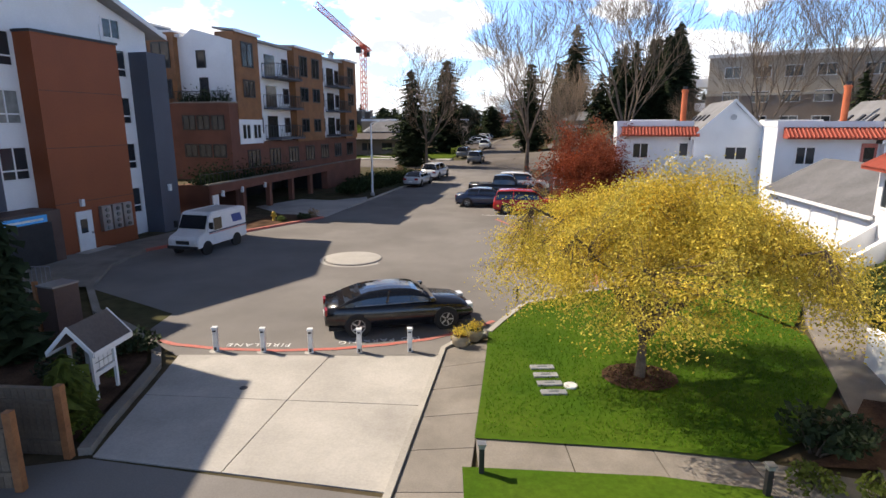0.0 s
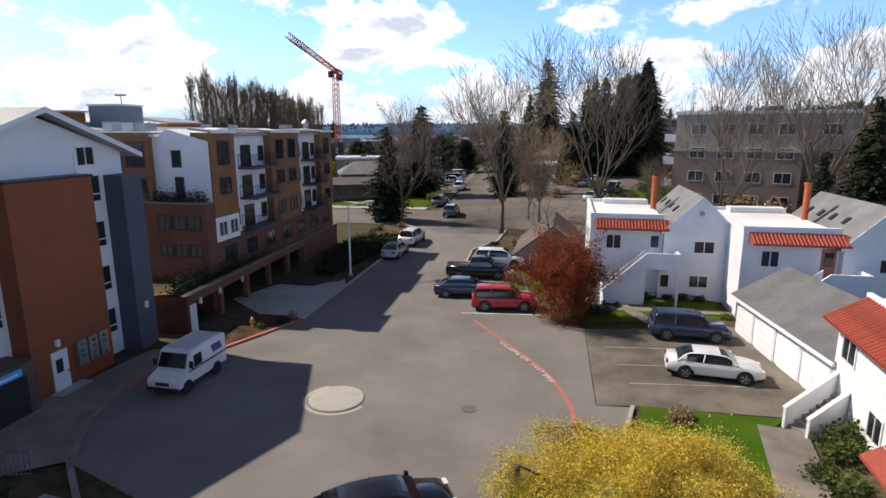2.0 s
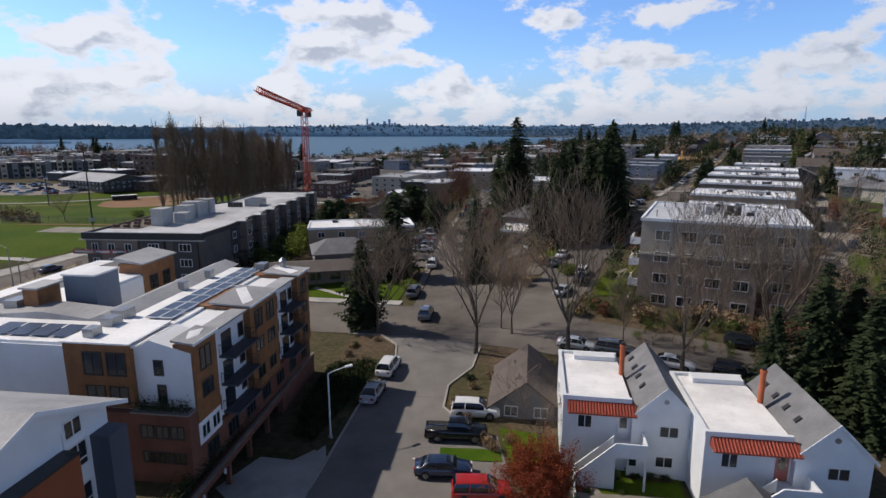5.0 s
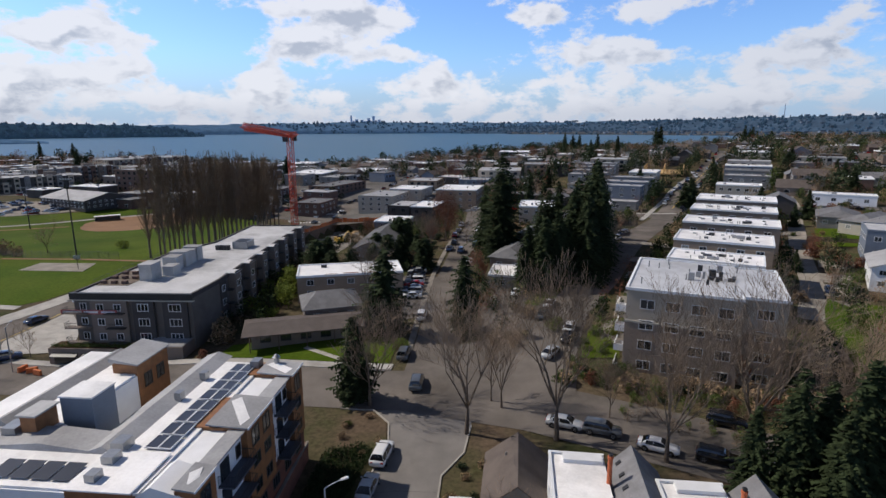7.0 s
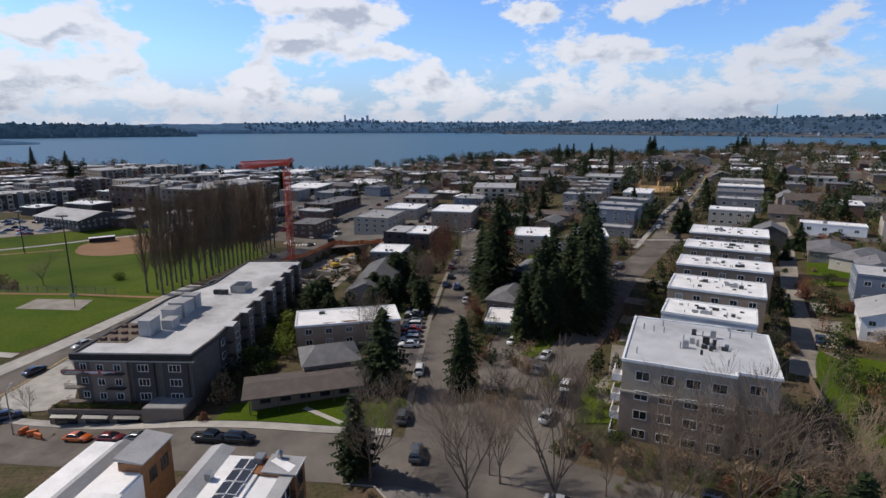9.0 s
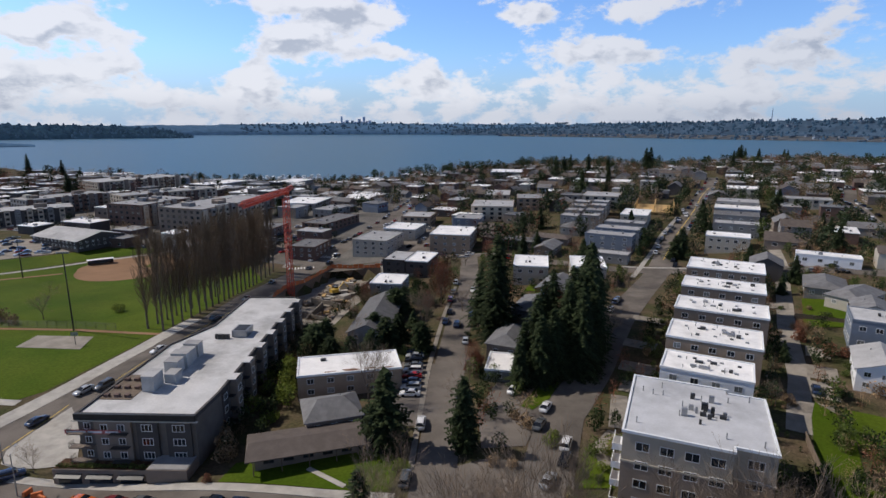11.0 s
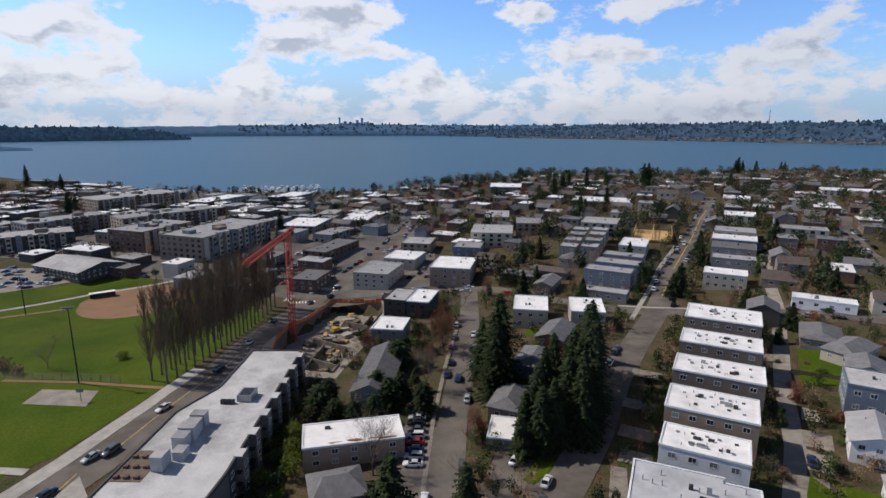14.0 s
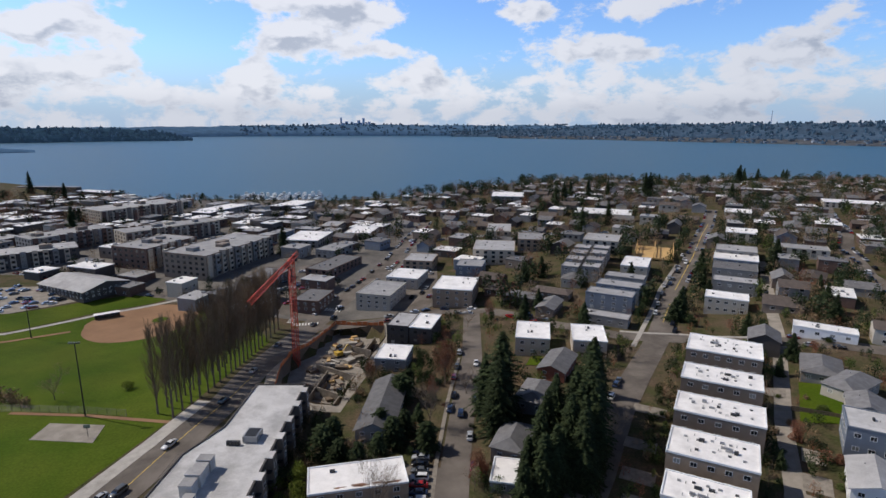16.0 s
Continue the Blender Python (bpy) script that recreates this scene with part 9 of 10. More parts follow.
draped("lawn", [(11, 36.3), (20.2, 36.2), (21.2, 37.5), (22.4, 42.0), (15.0, 42.3), (12.2, 42.4), (10.5, 40.2)], grass_far, 0.06, 1.5, "patchy lawn in front of the white houses", "lawn")
draped("lawn", [(9.4, 49.5), (9.2, 41.8), (10.4, 41.0), (12.4, 43.0), (13.2, 48)], grass_far, 0.06, 1.5, "narrow lawn beside the parking bays", "lawn")
draped("bed", [(5.3 + 0.95 * math.cos(a), 13.4 + 0.8 * math.sin(a)) for a in np.linspace(0, 6.283, 15)[:-1]], mulch, 0.15, 0.5, "bark-mulch ring round the tree", "planting bed")
draped("bed", [(10.1, 12.2), (8.0, 10.0), (7.0, 9.6), (9.0, 9.4), (10.6, 12.0)], mulch, 0.14, 0.6, "mulched edge beside the path", "planting bed")
draped("bed", [(11.9, 9.0), (12.6, 13), (13.9, 16.6), (16, 16), (15, 8)], mulch, 0.1, 1.0, "mulched bed against the white house", "planting bed")
# grass blades on the lawn nearest the drive
rr = random.Random(8)
gg = G()
for x, y, _ in scatter(16000, LAWN, (1, 1)):
    z = 0.12 + gz(x, y)
    h, a = rr.uniform(0.03, 0.075), rr.uniform(0, 6.28)
    dx, dy = math.cos(a) * 0.014, math.sin(a) * 0.014
    lx, ly = rr.uniform(-0.025, 0.025), rr.uniform(-0.025, 0.025)
    gg.add([(x - dx, y - dy, z), (x + dx, y + dy, z), (x + lx, y + ly, z + h)], [(0, 1, 2)])
tagged(obj("grass", gg, mat("grass_blades", (0.10, 0.21, 0.018), 0.9, 0.25, 0.5, 9, 0.0, isle=0.3, leaf=0.5)), "short bright green grass blades on the lawn", "grass", kind="stuff")
gg = G()
for _ in range(500):
    a, q = rr.uniform(0, 6.28), math.sqrt(rr.random()) * 0.85
    x, y = 5.3 + q * math.cos(a), 13.4 + q * 0.85 * math.sin(a)
    b = rr.uniform(0, 6.28)
    s = rr.uniform(0.02, 0.06)
    gg.add([(x - s * math.cos(b), y - s * math.sin(b), 0.165 + gz(x, y)), (x + s * math.cos(b), y + s * math.sin(b), 0.175 + gz(x, y)), (x + s * 0.4 * math.sin(b), y - s * 0.4 * math.cos(b), 0.2 + gz(x, y))], [(0, 1, 2)])
tagged(obj("bark_chips", gg, mulch), "loose bark chips round the trunk", "mulch", kind="stuff")
draped("bed", [(11.2, 38.2), (13.8, 37.9), (14.2, 40.8), (12.0, 41.2)], mulch, 0.1, 1.0, "bare mulched patch in the lawn", "planting bed")
draped("bed", [(18.0, 40.9), (21.4, 39.9), (21.8, 41.4), (18.4, 42.0)], mulch, 0.1, 1.0, "mulched bed along the white house", "planting bed")
strip("path", [(14.6, 42.2), (14.8, 39.6), (15.4, 36.0)], 0.9, concrete_grey, 0.1, "narrow path to the stair of the white house", "path", 1.0)
strip("path", [(12.2, 39.5), (17.5, 38.4), (22.0, 37.4)], 0.9, concrete_grey, 0.11, "narrow path across the front lawn", "path", 1.0)
draped("lawn", [(3.4, 45.2), (8.6, 44.2), (8.8, 46.0), (3.7, 46.9)], grass, 0.09, 0.8, "small green lawn island between parking bays", "lawn")
# flat memorial slabs and a lid in the grass
for k in range(4):
    t = thing("ground_plaque", pose(2.98 - k * 0.015, 12.55 + k * 0.47, 0.13 + gz(3, 13), 0, 0, 2), "flat grey stone plaque set in the grass", "plaque", "plaques in the lawn")
    bevelled(part("slab", G().box(-0.31, 0.31, -0.12, 0.12, -0.05, 0.035), mat("grey_stone", (0.26, 0.27, 0.29), 0.8, 0.15, 3, 30, 0.2, rand=0.08) if k == 0 else bpy.data.materials["grey_stone"], t), 0.012)
    part("inscription", G().box(-0.12, 0.12, -0.03, 0.03, 0.0355, 0.038), slate_panel, t)
bevelled(tagged(obj("valve_lid", G().lathe([(0.17, 0.0), (0.17, 0.05), (0.13, 0.06)], 16), white_paint_road, m=pose(3.45, 12.88, 0.12 + gz(3, 13))), "small white round valve lid in the grass", "valve lid"), 0.005)
# raised disc in the court
t = thing("court_disc", pose(-4.0, 26.55, 0.03), "round raised pale concrete disc in the court", "concrete disc")
part("disc", G().lathe([(1.34, -0.05), (1.34, 0.1), (1.28, 0.13), (0.6, 0.15), (0.05, 0.15)], 48), concrete, t)
part("rim", G().lathe([(1.345, -0.04), (1.345, 0.03), (1.4, 0.03), (1.42, 0.06), (1.6, 0.06), (1.66, 0.03), (1.66, -0.05)], 48), concrete, t, "flat pale rim round the disc")
t = thing("manhole_cover", pose(2.3, 25.2, 0.035 + gz(2.3, 25)), "round worn manhole cover in the asphalt", "manhole cover")
part("cover", G().lathe([(0.36, 0.0), (0.36, 0.012), (0.3, 0.014), (0.28, 0.008), (0.24, 0.012), (0.02, 0.012)], 24), mat("worn_iron_lid", (0.13, 0.12, 0.115), 0.7, 0.25, 3, 25, 0.4), t)
# painted words along the fire lanes
for words, x, y, rz, s in (("FIRE LANE", -5.1, 15.85, 180, 0.34), ("NO PARKING", -1.6, 16.2, 190, 0.34), ("NO PARKING", 5.72, 32.0, 111, 0.44), ("FIRE LANE", 6.72, 29.0, 104, 0.44)):
    cu = bpy.data.curves.new("lettering", "FONT")
    cu.body, cu.size, cu.align_x, cu.extrude, cu.space_character = words, s, "CENTER", 0.002, 1.25
    cu.materials.append(white_paint_road)
    ob = new("painted_words", cu)
    ob.matrix_basis = pose(x, y, gz(x, y) + 0.045, 0, 0, rz)
    tagged(ob, "white painted fire-lane words on the asphalt", "road marking", kind="structure")
for x, y in ((10.9, 29.7), (10.7, 27.4), (11.1, 32.2)):
    strip("road_line", [(x, y), (x + 5.6, y - 0.75)], 0.08, mat("faded_bay_paint", (0.33, 0.31, 0.28), 0.85, 0.3, 2.0, 12, 0.1) if y > 29.6 and y < 30 else bpy.data.materials["faded_bay_paint"], 0.05, "almost worn off bay line on the concrete pad", "road marking", 1.0)
for x, y, a in ((3.0, 39.0, -8), (1.2, 45.6, -8)):
    strip("road_line", [(x, y), (x + 5.4, y - 0.8)], 0.1, white_paint_road, 0.045, "worn white parking bay line", "road marking", 1.0)
# bollards
pat = thing("bollard", pose(0, 0, 0), "white square removable bollard on a round base", "bollard", "bollards across the drive")
bevelled(part("post", G().box(-0.075, 0.075, -0.075, 0.075, 0.02, 0.86), white_paint_road, pat), 0.018)
part("cap", G().box(-0.085, 0.085, -0.085, 0.085, 0.85, 0.9), frame_white, pat)
part("reflector", G().box(-0.05, 0.05, -0.082, 0.082, 0.74, 0.8), metal_dark, pat)
part("base", G().lathe([(0.24, 0.0), (0.24, 0.03), (0.2, 0.05)], 18), concrete, pat)
part("lock", G().box(-0.03, 0.03, -0.12, -0.07, 0.1, 0.2), metal_dark, pat)
for x, y in ((-6.2, 15.36), (-4.82, 15.3), (-3.45, 15.24), (-2.06, 15.24), (-0.62, 15.3)):
    copy_thing(pat, pose(x, y, 0.035, 0, 0, 4) @ Matrix.Diagonal((0.92, 0.92, 0.84, 1)))
away(pat)
# path lights
for x, y in ((1.05, 9.42), (5.95, 8.78)):
    t = thing("path_light", pose(x, y, 0.12) @ Matrix.Diagonal((0.8, 0.8, 0.9, 1)), "dark brown bollard path light with a clear cap", "path light", "path lights")
    part("post", G().box(-0.06, 0.06, -0.06, 0.06, 0, 0.62), metal_dark, t)
    part("lens", G().box(-0.075, 0.075, -0.075, 0.075, 0.62, 0.7), glass_light, t)
    part("cap", G().box(-0.1, 0.1, -0.1, 0.1, 0.7, 0.735), metal_grey, t)
# planters with yellow flowers
for x, y, s, m in ((0.84, 15.6, 0.8, leaf_yellow), (1.26, 16.1, 0.8, leaf_yellow)):
    t = thing("planter", pose(x, y, 0.1) @ Matrix.Scale(s, 4), "tan clay barrel planter with yellow flowers", "planter", "planters at the kerb")
    part("pot", G().lathe([(0.2, 0), (0.3, 0.12), (0.33, 0.3), (0.3, 0.44), (0.26, 0.45), (0.24, 0.4)], 18), mat("clay_pot", (0.30, 0.25, 0.17), 0.8, 0.1, 3, 15, 0.1) if x < 1 else bpy.data.materials["clay_pot"], t, smooth=True)
    r3 = random.Random(int(x * 100))
    part("flowers", leaves(r3, lambda: (r3.gauss(0, 0.15), r3.gauss(0, 0.15), 0.55 + r3.gauss(0, 0.09)), 520, 0.07), m, t, "yellow blossom")
    part("foliage", leaves(r3, lambda: (r3.gauss(0, 0.15), r3.gauss(0, 0.15), 0.46 + r3.gauss(0, 0.05)), 160, 0.08), leaf_rust if x < 1 else leaf_green, t)


# ---- the yellow tree on the lawn ----
def yellow_tree():
    rr = random.Random(12)
    segs = []
    base = Vector((5.3, 13.4, 0.1))
    grow(rr, base, (0.05, 0.03, 1), 1.3, 0.15, 0, segs, 0.05, (2, 2), (20, 40), (1, 1), 0.1, 0, 3)
    top, rb = segs[-1][1], segs[-1][3]
    mid = Vector((5.7, 13.35, 2.36))
    rim = (4.9, 4.6, 2.9)  # half widths and height of the broad crown
    arms = []
    for k in range(11):  # limbs reach out to the crown's edge in a shallow arch
        a = 2 * math.pi * (k + rr.random() * 0.6) / 11
        q = 0.35 if k % 4 == 0 else rr.uniform(0.5, 0.68)
        end = mid + Vector((math.cos(a) * rim[0] * q, math.sin(a) * rim[1] * q, rim[2] * rr.uniform(0.35, 0.75)))
        p = top - Vector((0, 0, rr.uniform(0, 0.35)))
        for i in range(6):
            f = (i + 1) / 6
            n = top.lerp(end, f) + Vector((rr.uniform(-0.12, 0.12), rr.uniform(-0.12, 0.12), math.sin(f * 3.14) * 0.35))
            segs.append((p, n, 0.085 * (1 - f * 0.72) + 0.012, 0.085 * (1 - (f + 0.16) * 0.72) + 0.012, 1))
            arms.append(n)
            p = n
    t = obj("yellow_tree", limbs_mesh(segs, {0, 1, 2}, "trunk", bark), None)
    tagged(t, "spreading ornamental tree covered in yellow spring leaves", "tree")
    twigs, lv = G(), G()
    made = 0
    while made < 1700:
        a, z = rr.uniform(0, 6.283), rr.random() ** 0.8
        q = math.sqrt(max(0.0, 1 - z ** 2.2)) * (rr.random() ** 0.45 if z < 0.75 else rr.random() ** 0.6)
        lump = 0.9 + 0.26 * noise.noise((math.cos(a) * 2.1, math.sin(a) * 2.1, z * 2.4))
        tip = mid + Vector((math.cos(a) * rim[0] * q * lump, math.sin(a) * rim[1] * q * lump, rim[2] * z * lump - 0.12 * q * q * (1 - z)))
        if noise.noise(Vector((tip.x * 0.8, tip.y * 0.8, tip.z * 1.9))) < -0.24 or z < 0.3 and q < 0.62:  # gaps in the crown
            continue
        made += 1
        near = min(arms, key=lambda n: (n - tip).length_squared)
        root = near.lerp(tip, 0.25)
        bow = Vector((rr.uniform(-0.15, 0.15), rr.uniform(-0.15, 0.15), -0.06))
        m2 = root.lerp(tip, 0.55) + bow
        twigs.tube(near, m2, 0.006, 0.005, 3, caps=False)
        twigs.tube(m2, tip, 0.006, 0.002, 3, caps=False)
        for _ in range(96):
            f = rr.uniform(0.0, 1.15)
            c = m2.lerp(tip, f) + Vector((rr.gauss(0, 0.19), rr.gauss(0, 0.19), rr.gauss(0, 0.13)))
            leaves(rr, lambda: c, 1, 0.06, lv)
    obj("twig", twigs, bark, t, "fine bare twigs")
    obj("crown", lv, leaf_yellow, t, "yellow and lime young leaves")
    return t


yellow_tree()


def russet_tree():
    rr = random.Random(19)
    segs = []
    grow(rr, (9.9, 37.2, 0.1), (0, 0, 1), 0.7, 0.14, 0, segs, 0.05, (2, 2), (20, 40), (1, 1), 0.1, 0, 2)
    top, rb = segs[-1][1], segs[-1][3]
    for k in range(8):
        a = 2 * math.pi * (k + rr.random() * 0.5) / 8
        tilt = radians(rr.uniform(22, 62))
        grow(rr, top, (math.cos(a) * math.sin(tilt), math.sin(a) * math.sin(tilt), math.cos(tilt)), rr.uniform(1.75, 2.4), rb * 0.6, 1, segs, 0.2, (3, 4), (25, 50), (0.6, 0.8), 0.14, 4, 2)
    t = obj("russet_tree", limbs_mesh(segs, {0, 1, 2}, "trunk", bark), None)
    tagged(t, "bushy tree with russet-red leaves beside the parking bays", "tree")
    tips = [s[1] for s in segs if s[4] >= 2]

    def where():
        if rr.random() < 0.42:  # an uneven, lumpy outline with hollows
            while True:
                d = Vector((rr.gauss(0, 1), rr.gauss(0, 1), rr.gauss(0, 1))).normalized()
                q = (1.02 + 0.55 * noise.noise(d * 1.9) + 0.25 * noise.noise(d * 5.0)) * rr.random() ** 0.4
                p = Vector((9.9 + d.x * 2.1 * q, 37.2 + d.y * 2.1 * q, max(0.3, 2.45 + d.z * 2.25 * q)))
                if noise.noise(p * 1.7) > -0.12:
                    return p
        q = rr.choice(tips) + Vector((rr.gauss(0, 0.2), rr.gauss(0, 0.2), rr.gauss(0, 0.2)))
        return (9.9 + (q.x - 9.9) * 0.9, 37.2 + (q.y - 37.2) * 0.9, max(0.3, q.z * 1.08))

    obj("crown", leaves(rr, where, 40000, 0.12).mesh("crown", [leaf_red]), None, t, "dry russet leaves")
    return t


russet_tree()
# shrubs round the court
for pattern, places in ((bush[1], [(-8.4, 15.0, 0.75), (-8.9, 14.4, 0.7), (7.7, 10.2, 0.85), (8.6, 10.4, 0.6), (15.4, 41.6, 0.55), (17.0, 41.3, 0.6), (18.7, 41.0, 0.5), (19.8, 40.8, 0.6), (20.8, 40.5, 0.5), (24.2, 36.0, 0.7), (25.6, 35.7, 0.6), (27.4, 35.2, 0.9), (28.8, 36.4, 1.0), (14.2, 41.0, 0.4), (11.9, 41.2, 0.7), (12.5, 40.5, 0.5), (13.2, 40.2, 0.5), (23.5, 38.2, 0.5), (22.6, 41.5, 0.6), (-9.5, 13.4, 0.6), (-9.0, 37.5, 0.5), (11.5, 39.0, 0.8), (12.6, 38.0, 0.7), (18.6, 42.0, 0.5), (20.2, 41.4, 0.5)]),
                        (bush[3], [(6.9, 9.0, 0.5), (7.9, 8.6, 0.5), (-7.55, 11.0, 0.5), (-8.1, 13.6, 0.25), (20.8, 36.6, 0.4)]),
                        (bush[0], [(-8.2, 12.2, 0.35), (13.0, 12.6, 0.5), (13.6, 14.3, 0.55), (12.9, 10.9, 0.5), (14.3, 17.0, 0.9), (14.9, 19.0, 0.7), (-10.4, 36.6, 0.45), (10.6, 36.4, 0.5), (14.4, 39.6, 0.35), (16.8, 39.2, 0.35), (15.0, 18.0, 0.9), (17.3, 20.9, 1.0), (16.4, 20.2, 0.8)]),
                        (bush[2], [(7.7, 46.9, 0.8), (8.3, 46.0, 0.7), (9.8, 47.2, 0.6), (11.4, 23.4, 0.55), (11.9, 23.7, 0.4), (15.2, 41.0, 0.35), (-8.6, 38.2, 0.5)])):
    plant(pattern, places, 51)
r6 = random.Random(15)  # planting along the podium ledge
lv = leaves(r6, lambda: (r6.uniform(-4.6, 23.5), 0.95 + abs(r6.gauss(0, 0.55)), 2.5 + abs(r6.gauss(0, 0.42)) * (1 + 0.5 * math.sin(r6.uniform(0, 6)))), 15000, 0.17)
tagged(obj("ledge_planting", lv, hedge_m, m=pose(-13.3, 40.5, 0, 0, 0, 79)), "dark evergreen planting on the brick ledge", "planting", kind="stuff")
for b in bush:
    away(b)
# dark cypress and low conifer beside the letter boxes
cy = conifer(33, 4.2, 0.95, "dark narrow cypress beside the fence", 0.1, 0.03, dens=1.5, name="cypress")
cy.matrix_basis = pose(-11.6, 14.7, 0.1)
cy = conifer(34, 1.5, 0.42, "small lime-green conical shrub beside the letter boxes", 0.05, 0.02, m=leaf_lime, dens=2.0, name="conical_shrub")
cy.matrix_basis = pose(-7.65, 11.2, 0.13)


# ---- letter-box shelter, fences, lamp post ----
t = thing("letterbox_shelter", pose(-7.95, 12.6, 0.13, 0, 0, 86) @ Matrix.Diagonal((0.68, 0.58, 0.93, 1)), "small white-framed shelter over a bank of letter boxes", "letter boxes")
for x, y in ((-0.55, -0.45), (-0.55, 0.45), (0.55, -0.45), (0.55, 0.45)):
    part("post", G().box(x - 0.055, x + 0.055, y - 0.055, y + 0.055, 0, 1.5), frame_white, t)
for y in (-0.45, 0.45):
    part("brace", G().box(-0.5, 0.5, y - 0.04, y + 0.04, 0.62, 0.74), frame_white, t)
bx = part("letter_box_bank", G().box(-0.48, 0.48, -0.42, -0.1, 0.74, 1.4), glass_light, t, "grey bank of letter boxes")
for i in range(4):
    for j in range(3):
        part("letter_box_door", G().box(-0.45 + i * 0.23, -0.25 + i * 0.23, -0.44, -0.42, 0.78 + j * 0.2, 0.95 + j * 0.2), frame_white, bx)
s = G()
for ye in (-0.95, 0.95):
    q = [(-1.0, ye, 1.38), (1.0, ye, 1.38), (1.0, 0, 2.0), (-1.0, 0, 2.0)]
    s.add(q + [(x, y, z + 0.06) for x, y, z in q], [(0, 1, 2, 3), (7, 6, 5, 4), (0, 4, 5, 1), (1, 5, 6, 2), (3, 7, 4, 0)])
part("roof", s, shingle_brown, t, "dark shingle roof")
for x in (-1.02, 1.02):
    f = G()
    for ye in (-0.97, 0.97):
        f.add([(x - 0.03, ye, 1.3), (x - 0.03, 0, 1.95), (x - 0.03, 0, 2.08), (x - 0.03, ye, 1.44), (x + 0.03, ye, 1.3), (x + 0.03, 0, 1.95), (x + 0.03, 0, 2.08), (x + 0.03, ye, 1.44)], [(0, 1, 2, 3), (7, 6, 5, 4), (0, 4, 5, 1), (3, 2, 6, 7), (0, 3, 7, 4)])
    part("barge_board", f, frame_white, t)
for ye in (-1.0, 0.95):
    part("fascia", G().box(-1.02, 1.02, ye, ye + 0.05, 1.3, 1.44), frame_white, t)


def board_fence(a, b, h, label, posts=True, z0=0.05, board=0.14):
    d = Vector((b[0] - a[0], b[1] - a[1]))
    t = thing("fence", pose(a[0], a[1], gz(*a) + z0, 0, 0, math.degrees(math.atan2(d.y, d.x))), label, "fence")
    n = int(d.length / board)
    me = G().box(0, board - 0.012, -0.012, 0.012, 0.05, h).mesh("board", [wood_fence])
    for k in range(n):
        obj("board", me, None, t, m=pose(k * board, 0, 0))
    part("rail", G().box(0, d.length, 0.012, 0.05, 0.3, 0.38).box(0, d.length, 0.012, 0.05, h - 0.3, h - 0.22), wood_fence, t)
    part("cap", G().box(0, d.length, -0.04, 0.06, h, h + 0.03), wood_fence, t)
    if posts:
        for x in (0.0, d.length):
            part("post", G().box(x - 0.07, x + 0.07, -0.07, 0.07, 0, h + 0.08), cedar, t, "orange cedar post")
    return t


board_fence((-6.95, 10.0), (-9.8, 10.2), 1.45, "weathered board fence with cedar posts beside the drive")
board_fence((-7.15, 9.0), (-9.9, 8.9), 1.45, "weathered board fence panel with a cedar gate post")
board_fence((59.5, 68), (73, 57.5), 1.7, "light board fence at the end of the alley", False, board=0.3)
board_fence((77.5, 90), (66, 70), 1.6, "pale board fence along the alley yards", False, board=0.3)
board_fence((116.5, 140.5), (129.3, 132.2), 1.6, "brown board fence round the green yard", False, board=0.3)
board_fence((129.3, 132.2), (141.3, 147.3), 1.6, "brown board fence behind the green yard", False, board=0.3)
t = thing("enclosure", pose(-11.6, 16.9, 0.1, 0, 0, -20), "dark brown utility cabinet with a cedar post", "utility cabinet")
part("cabinet", G().box(-0.35, 0.35, -0.4, 0.4, 0, 1.5), brick_dark, t)
part("post", G().box(-0.5, -0.38, -0.45, -0.33, 0, 1.65), cedar, t)
part("lid", G().box(-0.38, 0.38, -0.43, 0.43, 1.5, 1.55), metal_grey, t)
t = thing("railing", pose(-18.4, 20.6, 0.12, 0, 0, 3), "pale metal guard railing beside the entrance", "railing")
part("rail", rail(G(), (0, 0), (3.8, 0), 0, 1.05, 22), metal_grey, t)
t = thing("fire_hydrant", pose(-10.9, 36.9, 0.14), "small yellow fire hydrant in the planting bed", "fire hydrant")
hy = mat("hydrant_yellow", (0.55, 0.36, 0.04), 0.5, 0.1, 3, 15, 0.05)
part("body", G().lathe([(0.15, 0), (0.15, 0.06), (0.1, 0.08), (0.1, 0.5), (0.13, 0.52), (0.11, 0.62), (0.04, 0.7)], 14), hy, t, smooth=True)
part("outlet", G().tube((-0.18, 0, 0.38), (0.18, 0, 0.38), 0.06, 0.06, 10), hy, t)
t = thing("street_lamp", pose(-5.95, 49.6, 0.25, 0, 0, 25), "tall white street lamp with a curved arm", "street lamp")
part("pole", G().tube((0, 0, 0), (0, 0, 6.2), 0.1, 0.065, 10), frame_white, t)
part("base", G().lathe([(0.2, 0), (0.2, 0.25), (0.12, 0.3)], 12), concrete, t)
part("arm", G().tube((0, 0, 6.2), (0.7, 0, 6.4), 0.05, 0.045, 8).tube((0.7, 0, 6.4), (1.7, 0, 6.5), 0.045, 0.04, 8), frame_white, t)
part("head", G().box(1.6, 2.3, -0.14, 0.14, 6.45, 6.58), frame_white, t)
part("lens", G().box(1.75, 2.2, -0.1, 0.1, 6.42, 6.45), glass_light, t)
t = thing("sign_post", pose(3.0, 19.7, 0.12), "short dark post at the lawn corner", "post")
part("post", G().tube((0, 0, 0), (0, 0, 0.6), 0.03, 0.03, 8), metal_dark, t)
gable_house("house", 13.4, 55.2, 75, 9.0, 6.4, 1.2, 2.5, grey_wall, shingle_brown, "small grey house with a steep dark gable roof")


